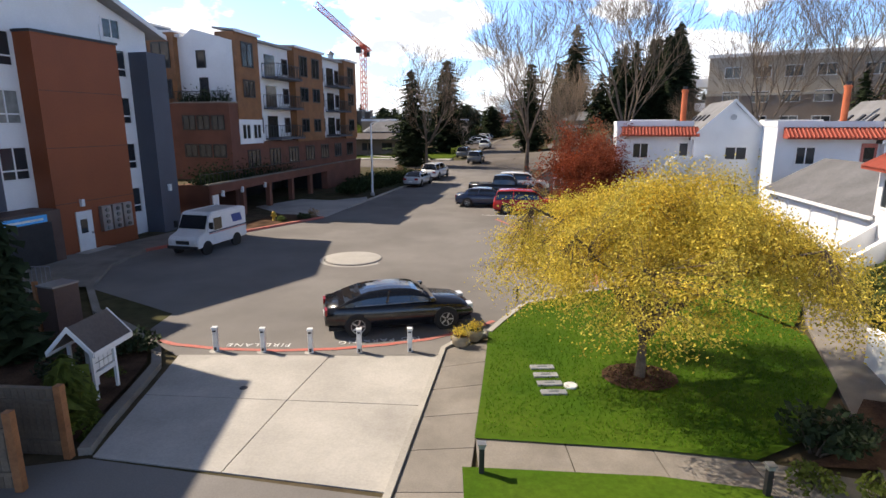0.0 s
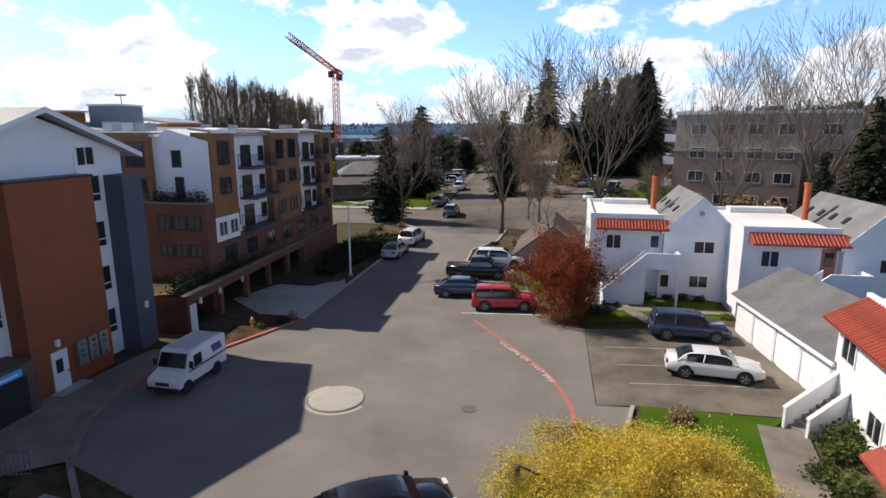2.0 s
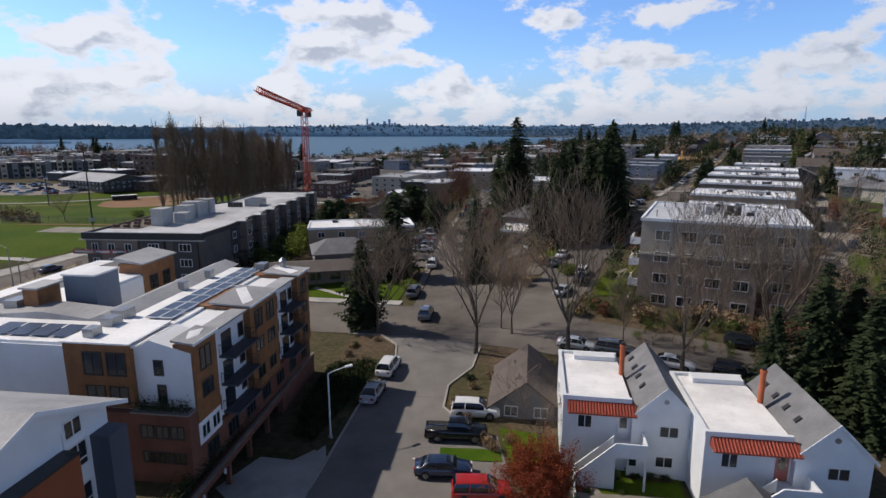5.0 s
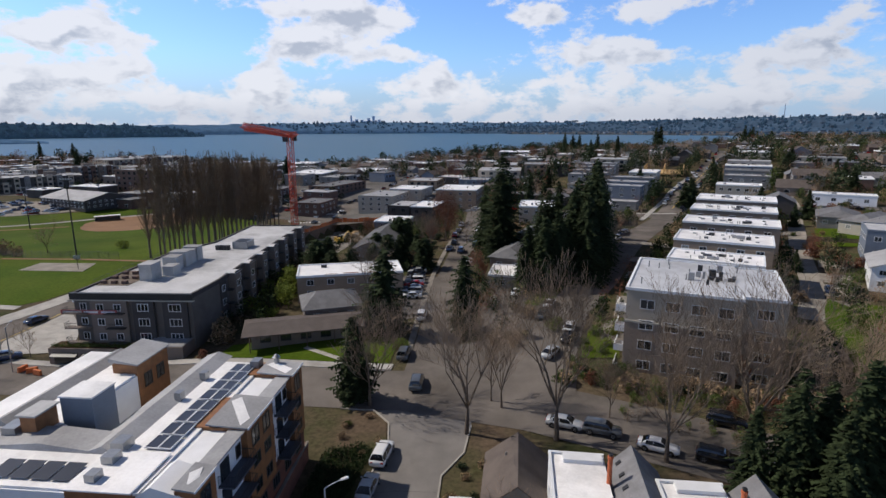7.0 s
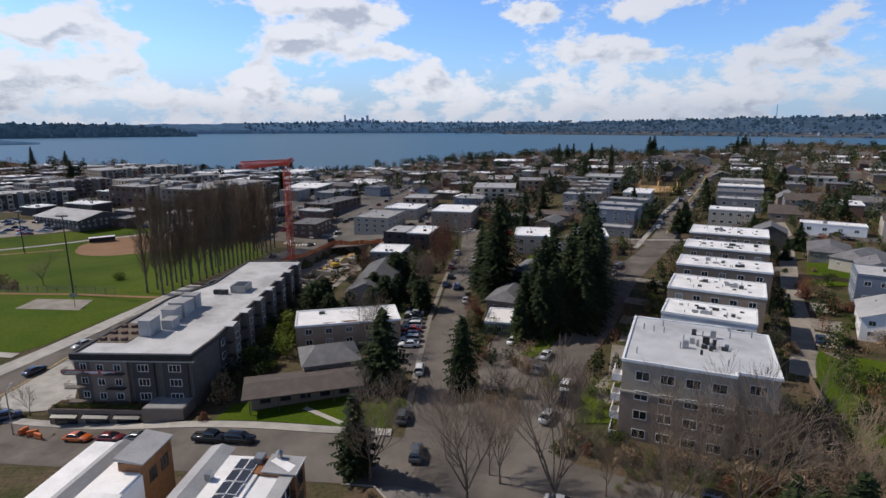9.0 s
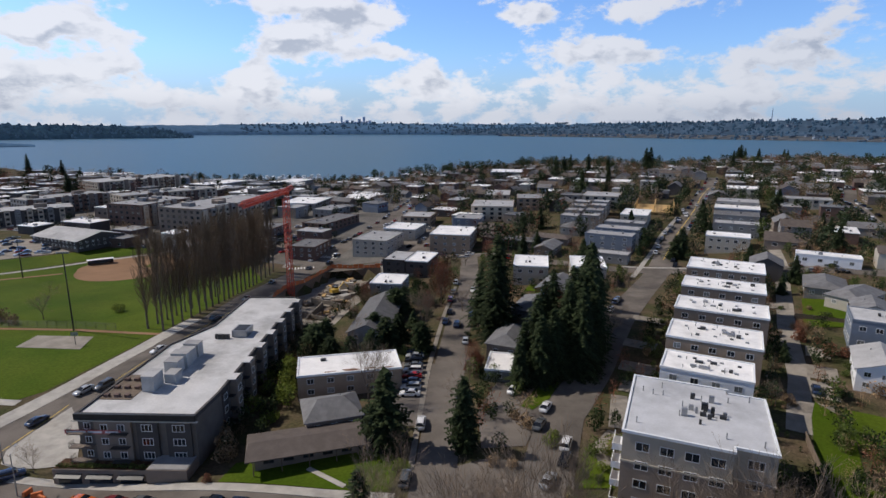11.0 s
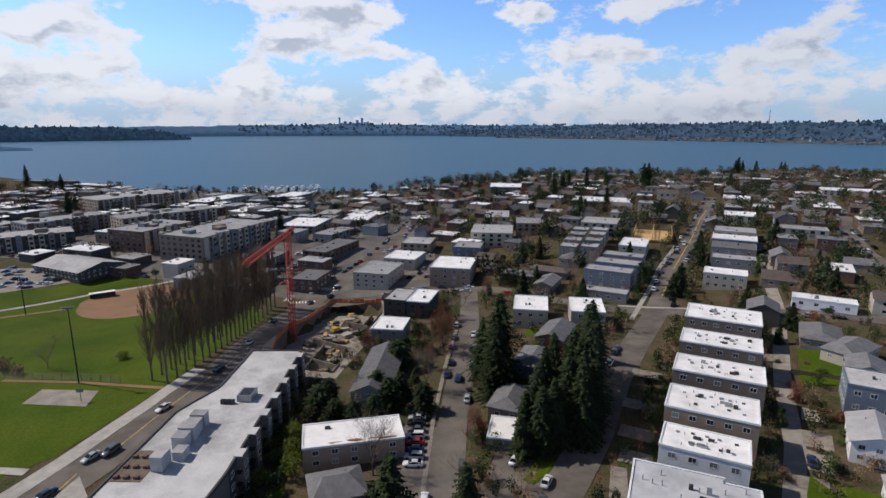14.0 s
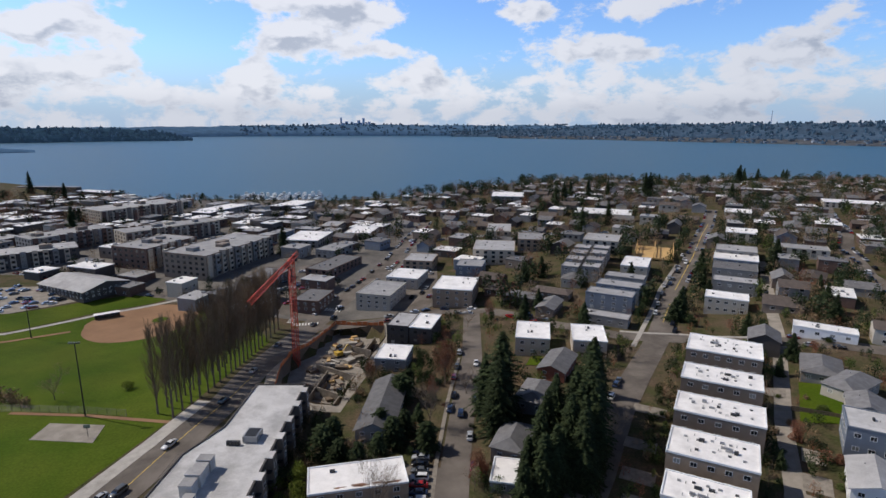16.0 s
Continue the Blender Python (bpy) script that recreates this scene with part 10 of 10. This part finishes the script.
# ---- tower crane ----
def lattice(gg, a, b, w, n, r):
    """Square lattice boom from a to b."""
    a, b = Vector(a), Vector(b)
    d = (b - a).normalized()
    u = d.cross(Vector((0.3, 1, 0.2))).normalized()
    v = d.cross(u)
    cs = [u * w + v * w, u * w - v * w, u * -w - v * w, u * -w + v * w]
    for c in cs:
        gg.tube(a + c, b + c, r, r, 4)
    for k in range(n):
        p, q = a.lerp(b, k / n), a.lerp(b, (k + 1) / n)
        for i in range(4):
            gg.tube(p + cs[i], q + cs[(i + 1) % 4], r * 0.6, r * 0.6, 3, caps=False)
            gg.tube(p + cs[i], p + cs[(i + 1) % 4], r * 0.6, r * 0.6, 3, caps=False)
    return gg


CR = Vector((-30.8, 226.3, 0.0))
t = thing("tower_crane", pose(CR.x, CR.y, -11.2), "tall red lattice tower crane over the building pit", "tower crane")
top = 46.5
part("mast", lattice(G(), (0, 0, 0), (0, 0, top - 1), 0.95, 22, 0.16), crane_red, t)
jd = Vector((-4.3, -64, 3.2)).normalized()
part("jib", lattice(G(), (0, 0, top), Vector((0, 0, top)) + jd * 60, 0.75, 30, 0.13), crane_red, t, "long red jib")
part("counter_jib", lattice(G(), (0, 0, top), Vector((0, 0, top)) - Vector((jd.x, jd.y, 0)).normalized() * 13, 0.7, 6, 0.13), crane_red, t)
part("counterweight", G().box(-1.1, 1.1, 10, 13, top - 2.6, top - 0.2), metal_dark, t)
part("cab", G().box(-2.4, -0.6, -2.2, 0.2, top - 2.6, top - 0.4), metal_dark, t, "dark operator cab")
part("slewing_ring", G().lathe([(1.4, top - 1.2), (1.5, top - 0.2), (1.0, top + 0.6)], 12), crane_red, t)
part("base", G().box(-3, 3, -3, 3, -0.5, 0.8), concrete, t)
# building pit: shoring walls, orange mesh, machines, materials
t = thing("building_pit", pose(0, 0, 0), "open building pit with dark shoring walls and orange netting", "building pit")
for side, ((xa, ya), (xb, yb)) in enumerate(zip(PIT, PIT[1:] + PIT[:1])):
    gg = G()
    l = math.hypot(xb - xa, yb - ya)
    gg.add([(xa, ya, -9.0), (xb, yb, -9.0), (xb, yb, gz(xb, yb) + 0.3), (xa, ya, gz(xa, ya) + 0.3)], [(0, 1, 2, 3)])
    gg.add([(xa + 0.3, ya + 0.2, -9.0), (xb + 0.3, yb + 0.2, -9.0), (xb + 0.3, yb + 0.2, gz(xb, yb) + 0.3), (xa + 0.3, ya + 0.2, gz(xa, ya) + 0.3)], [(3, 2, 1, 0)])
    part("shoring_wall", gg, wood_fence, t)
    if side > 4:  # the netting runs along the street and the far side only
        continue
    net = mat("orange_netting", (0.62, 0.17, 0.05), 0.8, 0.15, 1, 6, 0.0) if "orange_netting" not in bpy.data.materials else bpy.data.materials["orange_netting"]
    gg = G()
    n = int(l / 2.5)
    for k in range(n):
        x0, y0, x1, y1 = (xa + (xb - xa) * k / n, ya + (yb - ya) * k / n, xa + (xb - xa) * (k + 0.92) / n, ya + (yb - ya) * (k + 0.92) / n)
        h = 1.7 + 0.3 * math.sin(k * 1.7)
        gg.add([(x0, y0, gz(x0, y0) + 0.25), (x1, y1, gz(x1, y1) + 0.25), (x1, y1, gz(x1, y1) + h + 0.25), (x0, y0, gz(x0, y0) + h + 0.25)], [(0, 1, 2, 3)])
    part("netting", gg, net, t, "orange safety netting")
part("pit_floor", G().prism(PIT[::-1], -8.7, -8.5), gravel, t, "rubble floor of the pit")
rr = random.Random(3)
for k, (x, y, _) in enumerate(scatter(70, [(-29.4, 194.6), (-28.6, 210.8), (-22.3, 234), (-13.9, 256), (2, 250), (1.1, 238.3), (-8.1, 206.3), (-15.1, 179)], (1, 1))):
    a, b, h = rr.uniform(0.5, 2.8), rr.uniform(0.3, 1.6), rr.uniform(0.2, 1.8)
    obj("formwork", G().box(-a, a, -b, b, 0, h), (lumber, concrete_grey, wood_fence, metal_dark, concrete, concrete_grey, wood_fence)[k % 7], t, m=pose(x, y, -8.6, 0, 0, rr.uniform(0, 180.7)))
for k, (xa, ya, xb, yb) in enumerate(((-27.3, 192.2, -16, 184), (-25.5, 204.2, -11, 192), (-24.3, 190.2, -18, 214), (-15.1, 185.4, -8, 208), (-22.6, 220.6, -5, 206), (-3, 233.9, 1, 246), (-12.2, 239.7, -1, 231))):
    d = Vector((xb - xa, yb - ya))
    obj("foundation_wall", G().box(0, d.length, -0.2, 0.2, 0, 3.2), concrete_grey, t, m=pose(xa, ya, -8.6, 0, 0, math.degrees(math.atan2(d.y, d.x))))
# worn gravel edge all round the pit
gg = G()
cx, cy = sum(p[0] for p in PIT) / len(PIT), sum(p[1] for p in PIT) / len(PIT)
edge = []
for k in range(len(PIT)):
    for j in range(6):
        (xa, ya), (xb, yb) = PIT[k], PIT[(k + 1) % len(PIT)]
        x, y = xa + (xb - xa) * j / 6, ya + (yb - ya) * j / 6
        v = Vector((x - cx, (y - cy) * 0.5)).normalized() * 4.6
        edge.append(((x, y), (x + v.x, y + v.y)))
for (p0, q0), (p1, q1) in zip(edge, edge[1:] + edge[:1]):
    gg.add([(*p, gz(*p) + 0.085) for p in (p0, q0, q1, p1)], [(0, 1, 2, 3), (3, 2, 1, 0)][:1])
part("edge_strip", gg, gravel, t, "strip of bare gravel round the rim")
ex = thing("excavator", pose(-14.3, 234.2, -8.6, 0, 0, 30), "yellow tracked excavator in the pit", "excavator")
part("tracks", G().box(-2, 2, -1.5, -0.9, 0, 0.8).box(-2, 2, 0.9, 1.5, 0, 0.8), rubber, ex)
part("body", G().box(-1.8, 1.2, -1.3, 1.3, 0.9, 2.3), hy, ex)
part("cab", G().box(0.2, 1.6, 0.1, 1.2, 0.9, 3.0), car_glass, ex)
part("boom", G().tube((1.0, -0.3, 1.8), (4.0, -0.3, 4.6), 0.3, 0.25, 4).tube((4.0, -0.3, 4.6), (6.2, -0.3, 2.0), 0.25, 0.2, 4), hy, ex)
part("bucket", G().box(5.8, 6.8, -0.8, 0.3, 1.0, 2.0), metal_dark, ex)

# ---- ball field and park ----
for x, y, h in ((-88.7, 180.2, 24), (-147.4, 264, 18)):
    t = thing("floodlight_pole", pose(x, y, gz(x, y)), "tall dark floodlight pole beside the ball field", "floodlight", "ball-field floodlights")
    part("pole", G().tube((0, 0, -0.3), (0, 0, h), 0.25, 0.14, 8), metal_dark, t)
    part("crossarm", G().box(-1.6, 1.6, -0.08, 0.08, h - 0.3, h - 0.1), metal_dark, t)
    for k in range(5):
        part("lamp", G().box(-1.6 + k * 0.72, -1.25 + k * 0.72, -0.35, 0.05, h - 0.1, h + 0.3), metal_grey, t)
t = thing("dugout", pose(-127.3, 290.6, gz(-126.8, 290.4), 0, 0, 27), "long low dugout with a white roof", "dugout")
part("roof", G().box(-5.5, 5.5, -1.6, 1.6, 2.3, 2.5), roof_white, t)
part("wall", G().box(-5.3, 5.3, 1.2, 1.4, -0.3, 2.3).box(-5.3, -5.1, -1.3, 1.3, -0.3, 2.3).box(5.1, 5.3, -1.3, 1.3, -0.3, 2.3), dark_wall, t)
part("bench", G().box(-5, 5, 0.5, 1.0, 0.4, 0.5), wood_fence, t)
t = thing("outfield_fence", pose(0, 0, 0), "dark chain-link outfield fence", "fence")
FL = [(-147.9, 193.4), (-113.1, 187.5), (-88.8, 182.1), (-76, 178)]
for (xa, ya), (xb, yb) in zip(FL, FL[1:]):
    n = int(math.dist((xa, ya), (xb, yb)) / 3)
    for k in range(n + 1):
        x, y = xa + (xb - xa) * k / n, ya + (yb - ya) * k / n
        part("post", G().tube((x, y, gz(x, y)), (x, y, gz(x, y) + 2.4), 0.05, 0.05, 4), metal_dark, t)
    for j in range(9):
        part("wire", G().tube((xa, ya, gz(xa, ya) + 0.2 + j * 0.27), (xb, yb, gz(xb, yb) + 0.2 + j * 0.27), 0.03, 0.03, 3), metal_dark, t)
t = thing("basketball_hoop", pose(-82.3, 167.2, gz(-81.8, 166.7)), "dark basketball hoop on a pole", "basketball hoop")
part("pole", G().tube((0, 0, 0), (0, 0, 3.4), 0.09, 0.07, 8), metal_dark, t)
part("backboard", G().box(-0.9, 0.9, -0.05, 0.05, 2.9, 3.95), metal_grey, t)
for x, y, h, a in ((-70, 111.5, 8.5, 150), (-62, 101, 8, 100)):
    t = thing("street_lamp", pose(x, y, gz(x, y), 0, 0, a), "grey street lamp with a straight arm", "street lamp", "road lamps")
    part("pole", G().tube((0, 0, -0.2), (0, 0, h), 0.13, 0.08, 8), metal_grey, t)
    part("arm", G().tube((0, 0, h), (2.2, 0, h + 0.35), 0.05, 0.04, 6), metal_grey, t)
    part("head", G().box(2.0, 2.8, -0.15, 0.15, h + 0.3, h + 0.42), metal_grey, t)
# traffic barriers at the corner works
for x, y, a in ((-58.5, 100.2, 20), (-57, 98.9, -30), (-60.5, 101.2, 70)):
    t = thing("traffic_barrier", pose(x, y, gz(x, y) + 0.15, 0, 0, a), "orange plastic traffic barrier at the corner", "barrier", "corner road works")
    part("barrier", G().side([(-0.9, 0), (-0.8, 0.9), (0.8, 0.9), (0.9, 0)], -0.2, 0.2), bpy.data.materials["orange_netting"], t)
# marina
t = thing("marina_pier", pose(-78, 768, LAKE + 0.6), "timber pier of the marina", "pier")
part("deck", G().box(-75, 80, -1.5, 1.5, 0, 0.5), wood_fence, t)
for k in range(7):
    part("finger", G().box(-70 + k * 22, -68 + k * 22, 1.5, 32, 0, 0.4), wood_fence, t)
for k in range(4):
    part("pile", G().tube((-60 + k * 38, 0, -4), (-60 + k * 38, 0, 2), 0.3, 0.3, 6), wood_fence, t)
rr = random.Random(6)
bo = thing("motor_boat", pose(0, 0, 0), "white motor boat moored at the marina", "boat", "moored boats")
part("hull", G().add([(-4.5, -1.5, 1.2), (2, -1.6, 1.3), (5.5, 0, 1.6), (2, 1.6, 1.3), (-4.5, 1.5, 1.2), (-4.3, -1.0, -0.4), (2, -0.9, -0.4), (4.6, 0, -0.2), (2, 0.9, -0.4), (-4.3, 1.0, -0.4)], [(0, 1, 2, 3, 4), (0, 5, 6, 1), (1, 6, 7, 2), (2, 7, 8, 3), (3, 8, 9, 4), (4, 9, 5, 0), (9, 8, 7, 6, 5)]), frame_white, bo)
part("cabin", G().box(-2.5, 1.6, -1.1, 1.1, 1.2, 3.0), frame_white, bo)
part("cabin_window", G().box(-2.3, 1.65, -1.13, 1.13, 1.9, 2.5), car_glass, bo)
for k in range(66):
    copy_thing(bo, pose(-168 + (k % 11) * 10.5 + rr.uniform(-2, 2), 776 + (k // 11) * 17 + rr.uniform(-3, 3), LAKE + 0.3, 0, 0, rr.choice((80, 95, 260, 275))) @ Matrix.Diagonal((1.3, 1.4, rr.uniform(1.2, 2.0), 1)))
away(bo)
t = thing("pier", pose(-492, 952, LAKE, 0, 0, -12), "long dark pier with sheds on the lake", "pier")
part("deck", G().box(-70, 70, -7, 7, -2, 2.4), wood_fence, t)
part("shed", G().box(-30, 66, -4, 5, 2.4, 8), dark_wall, t)
part("shed_roof", G().box(-31, 67, -5, 6, 8, 8.4), roof_grey, t)
for y, l in ((792, 70), (815, 60)):
    t = thing("pier", pose(5, y, LAKE + 0.6, 0, 0, 8), "thin dark timber jetty on piles", "pier")
    part("deck", G().box(-l * 0.7, l, -1.2, 1.2, 0, 0.4), wood_fence, t)
    part("pile", G().tube((l * 0.9, 0, -4), (l * 0.9, 0, 1.6), 0.3, 0.3, 6), wood_fence, t)

# ---- small far houses, filling the blocks ----
rr = random.Random(91)
TAKEN = [(b[0], b[1], max(b[3], b[4]) * 0.6) for b in BLOCKS] + [(h[0], h[1], 10) for h in GABLES] + [(119.9, 298.3, 32), (169.5, 315.6, 26), (121.8, 120.8, 9), (108.6, 105.6, 9), (98, 84, 9), (131.3, 131.2, 7), (113.7, 168, 14), (99, 147, 13), (149, 218, 11)]
FILL = ((RIGHT, 54, 300), (TOWN, 54, 360), (DOWN, 62, 150))
walls = (cream_wall, grey_wall, taupe_wall, blue_wall, dark_wall, brick_dark, taupe_wall, dark_wall, brick_dark)
flat_roofs = (roof_white, roof_white, roof_grey, roof_grey, shingle)
pitched = (shingle, shingle, shingle_brown, shingle_brown)
SLOTS = list(dict.fromkeys(walls + flat_roofs + pitched + (metal_grey, glass)))
rest = G()  # houses too far off to tell apart


def small_house(L, W, H, rise, flat):
    """Wall and roof of a small house as two meshes' worth of faces."""
    l, w = L / 2, W / 2
    wl2 = G().box(-l, l, -w, w, -2, H)
    if flat:
        return wl2, G().box(-l - 0.2, l + 0.2, -w - 0.2, w + 0.2, H, H + 0.35)
    wl2.add([(-l, -w, H), (-l, w, H), (-l, 0, H + rise)], [(2, 1, 0)]).add([(l, -w, H), (l, w, H), (l, 0, H + rise)], [(0, 1, 2)])
    return wl2, G().add([(-l - 0.4, -w - 0.4, H - 0.1), (l + 0.4, -w - 0.4, H - 0.1), (l + 0.4, 0, H + rise + 0.1), (-l - 0.4, 0, H + rise + 0.1), (l + 0.4, w + 0.4, H - 0.1), (-l - 0.4, w + 0.4, H - 0.1)], [(0, 1, 2, 3), (3, 2, 4, 5)])


for poly, ang, n in FILL:
    made = tries = 0
    while made < n and tries < 7000:
        tries += 1
        x, y, _ = scatter(1, poly, (1, 1))[0]
        r0 = 6.6 if poly is not DOWN else 8.2
        if y > shore_y(x) - (105 if -190 < x < 20 else 60) or not clear(x, y) or any(math.hypot(x - a, y - b) < c + r0 for a, b, c in TAKEN):
            continue
        TAKEN.append((x, y, r0))
        made += 1
        a = ang + rr.choice((0, 90)) + rr.uniform(-4, 4)
        m = pose(x, y, gz(x, y), 0, 0, a)
        wall = rr.choice(walls)
        flat = poly is DOWN or rr.random() < 0.45
        L, W, H = (rr.uniform(12, 22), rr.uniform(9, 14), rr.uniform(4.0, 8.5)) if poly is DOWN else (rr.uniform(11, 17), rr.uniform(9, 13), rr.uniform(3.6, 6.6)) if flat else (rr.uniform(10, 16), rr.uniform(8, 11), rr.uniform(3, 6))
        top = rr.choice(flat_roofs if flat else pitched)
        wg, rg = small_house(L, W, H, rr.uniform(1.8, 3), flat)
        units = [(rr.uniform(-L * 0.35, L * 0.35), rr.uniform(-W * 0.35, W * 0.35), rr.uniform(0.3, 0.9)) for _ in range(3)] if flat else [(L * 0.2, W * 0.15, 0.4)]
        z = H + (0.35 if flat else 0.8)
        if math.hypot(x, y) > 390:
            for g2, mm in ((wg, wall), (rg, top)):
                rest.add([m @ Vector(p) for p in g2.v], g2.f, SLOTS.index(mm))
            for ux, uy, us in units:
                u = G().box(ux - us, ux + us, uy - us, uy + us, z, z + 0.9)
                rest.add([m @ Vector(p) for p in u.v], u.f, SLOTS.index(metal_grey))
            for face in (-1, 1):
                q = radians(a + 90 * face)
                if math.cos(q) * x + math.sin(q) * y < 0:
                    for k in range(3):
                        u = G().box(-L * 0.36 + k * L * 0.28, -L * 0.36 + k * L * 0.28 + 1.8, face * W / 2 - 0.04, face * W / 2 + 0.04, 0.9 if H < 5 else 3.2, 2.2 if H < 5 else 4.6)
                        rest.add([m @ Vector(p) for p in u.v], u.f, SLOTS.index(glass))
            continue
        t = thing("town_house", m, "flat-roofed house with a pale roof among garden trees" if flat else "small house with a pitched shingle roof among garden trees", "house")
        part("wall", wg, wall, t)
        part("roof", rg, top, t)
        for ux, uy, us in units[:2]:
            part("roof_unit", G().box(ux - us, ux + us, uy - us, uy + us, z - 0.9, z + 0.7), metal_grey, t)
        for f in range(1 if H < 5 else 2):
            for sgn in (-1, 1):
                for face in (-1, 1):
                    q = radians(a + 90 * face)
                    if math.cos(q) * x + math.sin(q) * y > 0:
                        continue
                    obj("window", window_mesh(1.8, 1.3, frame_white, glass, 1), None, t, m=pose(sgn * L * 0.24, face * W / 2, 0.9 + f * 2.8, 0, 0, 0 if face < 0 else 180))
tagged(obj("far_houses", rest, SLOTS), "many small far houses towards the lake", "houses", kind="stuff")

# small parked cars along the far streets and lots, too many to count
rc = random.Random(17)
CAR_MATS = [PAINTS[c] for c in ("white", "silver", "black", "grey", "white", "blue", "red", "maroon")] + [car_glass]
lots = G()
FAR_LINES = [([(143.7, 250.5), (188, 305.1), (244.3, 378.3), (281.7, 430.8)], 3.6), ([(205.8, 179.9), (239, 230.3), (262.7, 278.9), (285.8, 304), (390.6, 433.8)], 3.2), ([(-23.8, 274.3), (2.9, 328.4), (15.4, 360.3), (29.8, 412.3), (53.2, 500.3)], 4.6), ([(-58.4, 291.8), (-108.7, 321.2), (-180.6, 353.8), (-243, 392.8)], 3.6), ([(-108.7, 434.6), (-18.8, 409.7), (29.8, 412.3), (117.8, 432.2), (195.1, 362.3)], 3.6), ([(4.9, 258.9), (31.7, 263.5), (53.1, 255.9), (74.8, 227.6)], 3.0), ([(148, 184.3), (173.2, 167.7), (257.4, 138.6)], 3.0)]
spots = []
for line, off in FAR_LINES:
    for (xa, ya), (xb, yb) in zip(line, line[1:]):
        d = Vector((xb - xa, yb - ya))
        a = math.degrees(math.atan2(d.y, d.x))
        for k in range(int(d.length / 6.5)):
            for sgn in (-1, 1):
                if rc.random() < 0.55:
                    p = Vector((xa, ya)) + d * ((k + rc.uniform(0.3, 0.7)) * 6.5 / d.length)
                    spots.append((p.x - d.normalized().y * off * sgn, p.y + d.normalized().x * off * sgn, a))
for poly, a, n in (([(-174.5, 300), (-149.9, 318.6), (-174.8, 336.3), (-222.4, 335.6), (-262.3, 310.7), (-242.6, 284.4)], 40, 70), ([(-67.3, 305.6), (-39.3, 286.9), (-29.3, 294.3), (-13.6, 333.5), (-37.4, 352), (-68.1, 333.4)], 20, 45), ([(-2, 279.9), (15.9, 262.5), (33.2, 283.6), (41.9, 349.6), (22.3, 352.1)], 66, 26)):
    spots += [(round(x / 3) * 3, round(y / 6.5) * 6.5, a) for x, y, _ in scatter(n, poly, (1, 1))]
for x, y, a in spots:
    m = pose(x, y, gz(x, y) + 0.3, 0, 0, a + rc.choice((0, 180.7)))
    k = rc.randrange(8)
    b = G().box(-2.2, 2.2, -0.88, 0.88, 0.0, 0.62)
    b.add([(-1.7, -0.84, 0.62), (1.0, -0.84, 0.62), (1.0, 0.84, 0.62), (-1.7, 0.84, 0.62), (-1.2, -0.7, 1.15), (0.35, -0.7, 1.15), (0.35, 0.7, 1.15), (-1.2, 0.7, 1.15)], [(0, 1, 5, 4), (1, 2, 6, 5), (2, 3, 7, 6), (3, 0, 4, 7)], 1)
    b.add([(-1.2, -0.7, 1.15), (0.35, -0.7, 1.15), (0.35, 0.7, 1.15), (-1.2, 0.7, 1.15)], [(0, 1, 2, 3)])
    for f, mi in zip(b.f, b.m):
        lots.add([m @ Vector(b.v[i]) for i in f], [tuple(range(len(f)))], 8 if mi else k)
tagged(obj("far_cars", lots, CAR_MATS), "small parked cars along far streets and lots", "cars", kind="stuff")
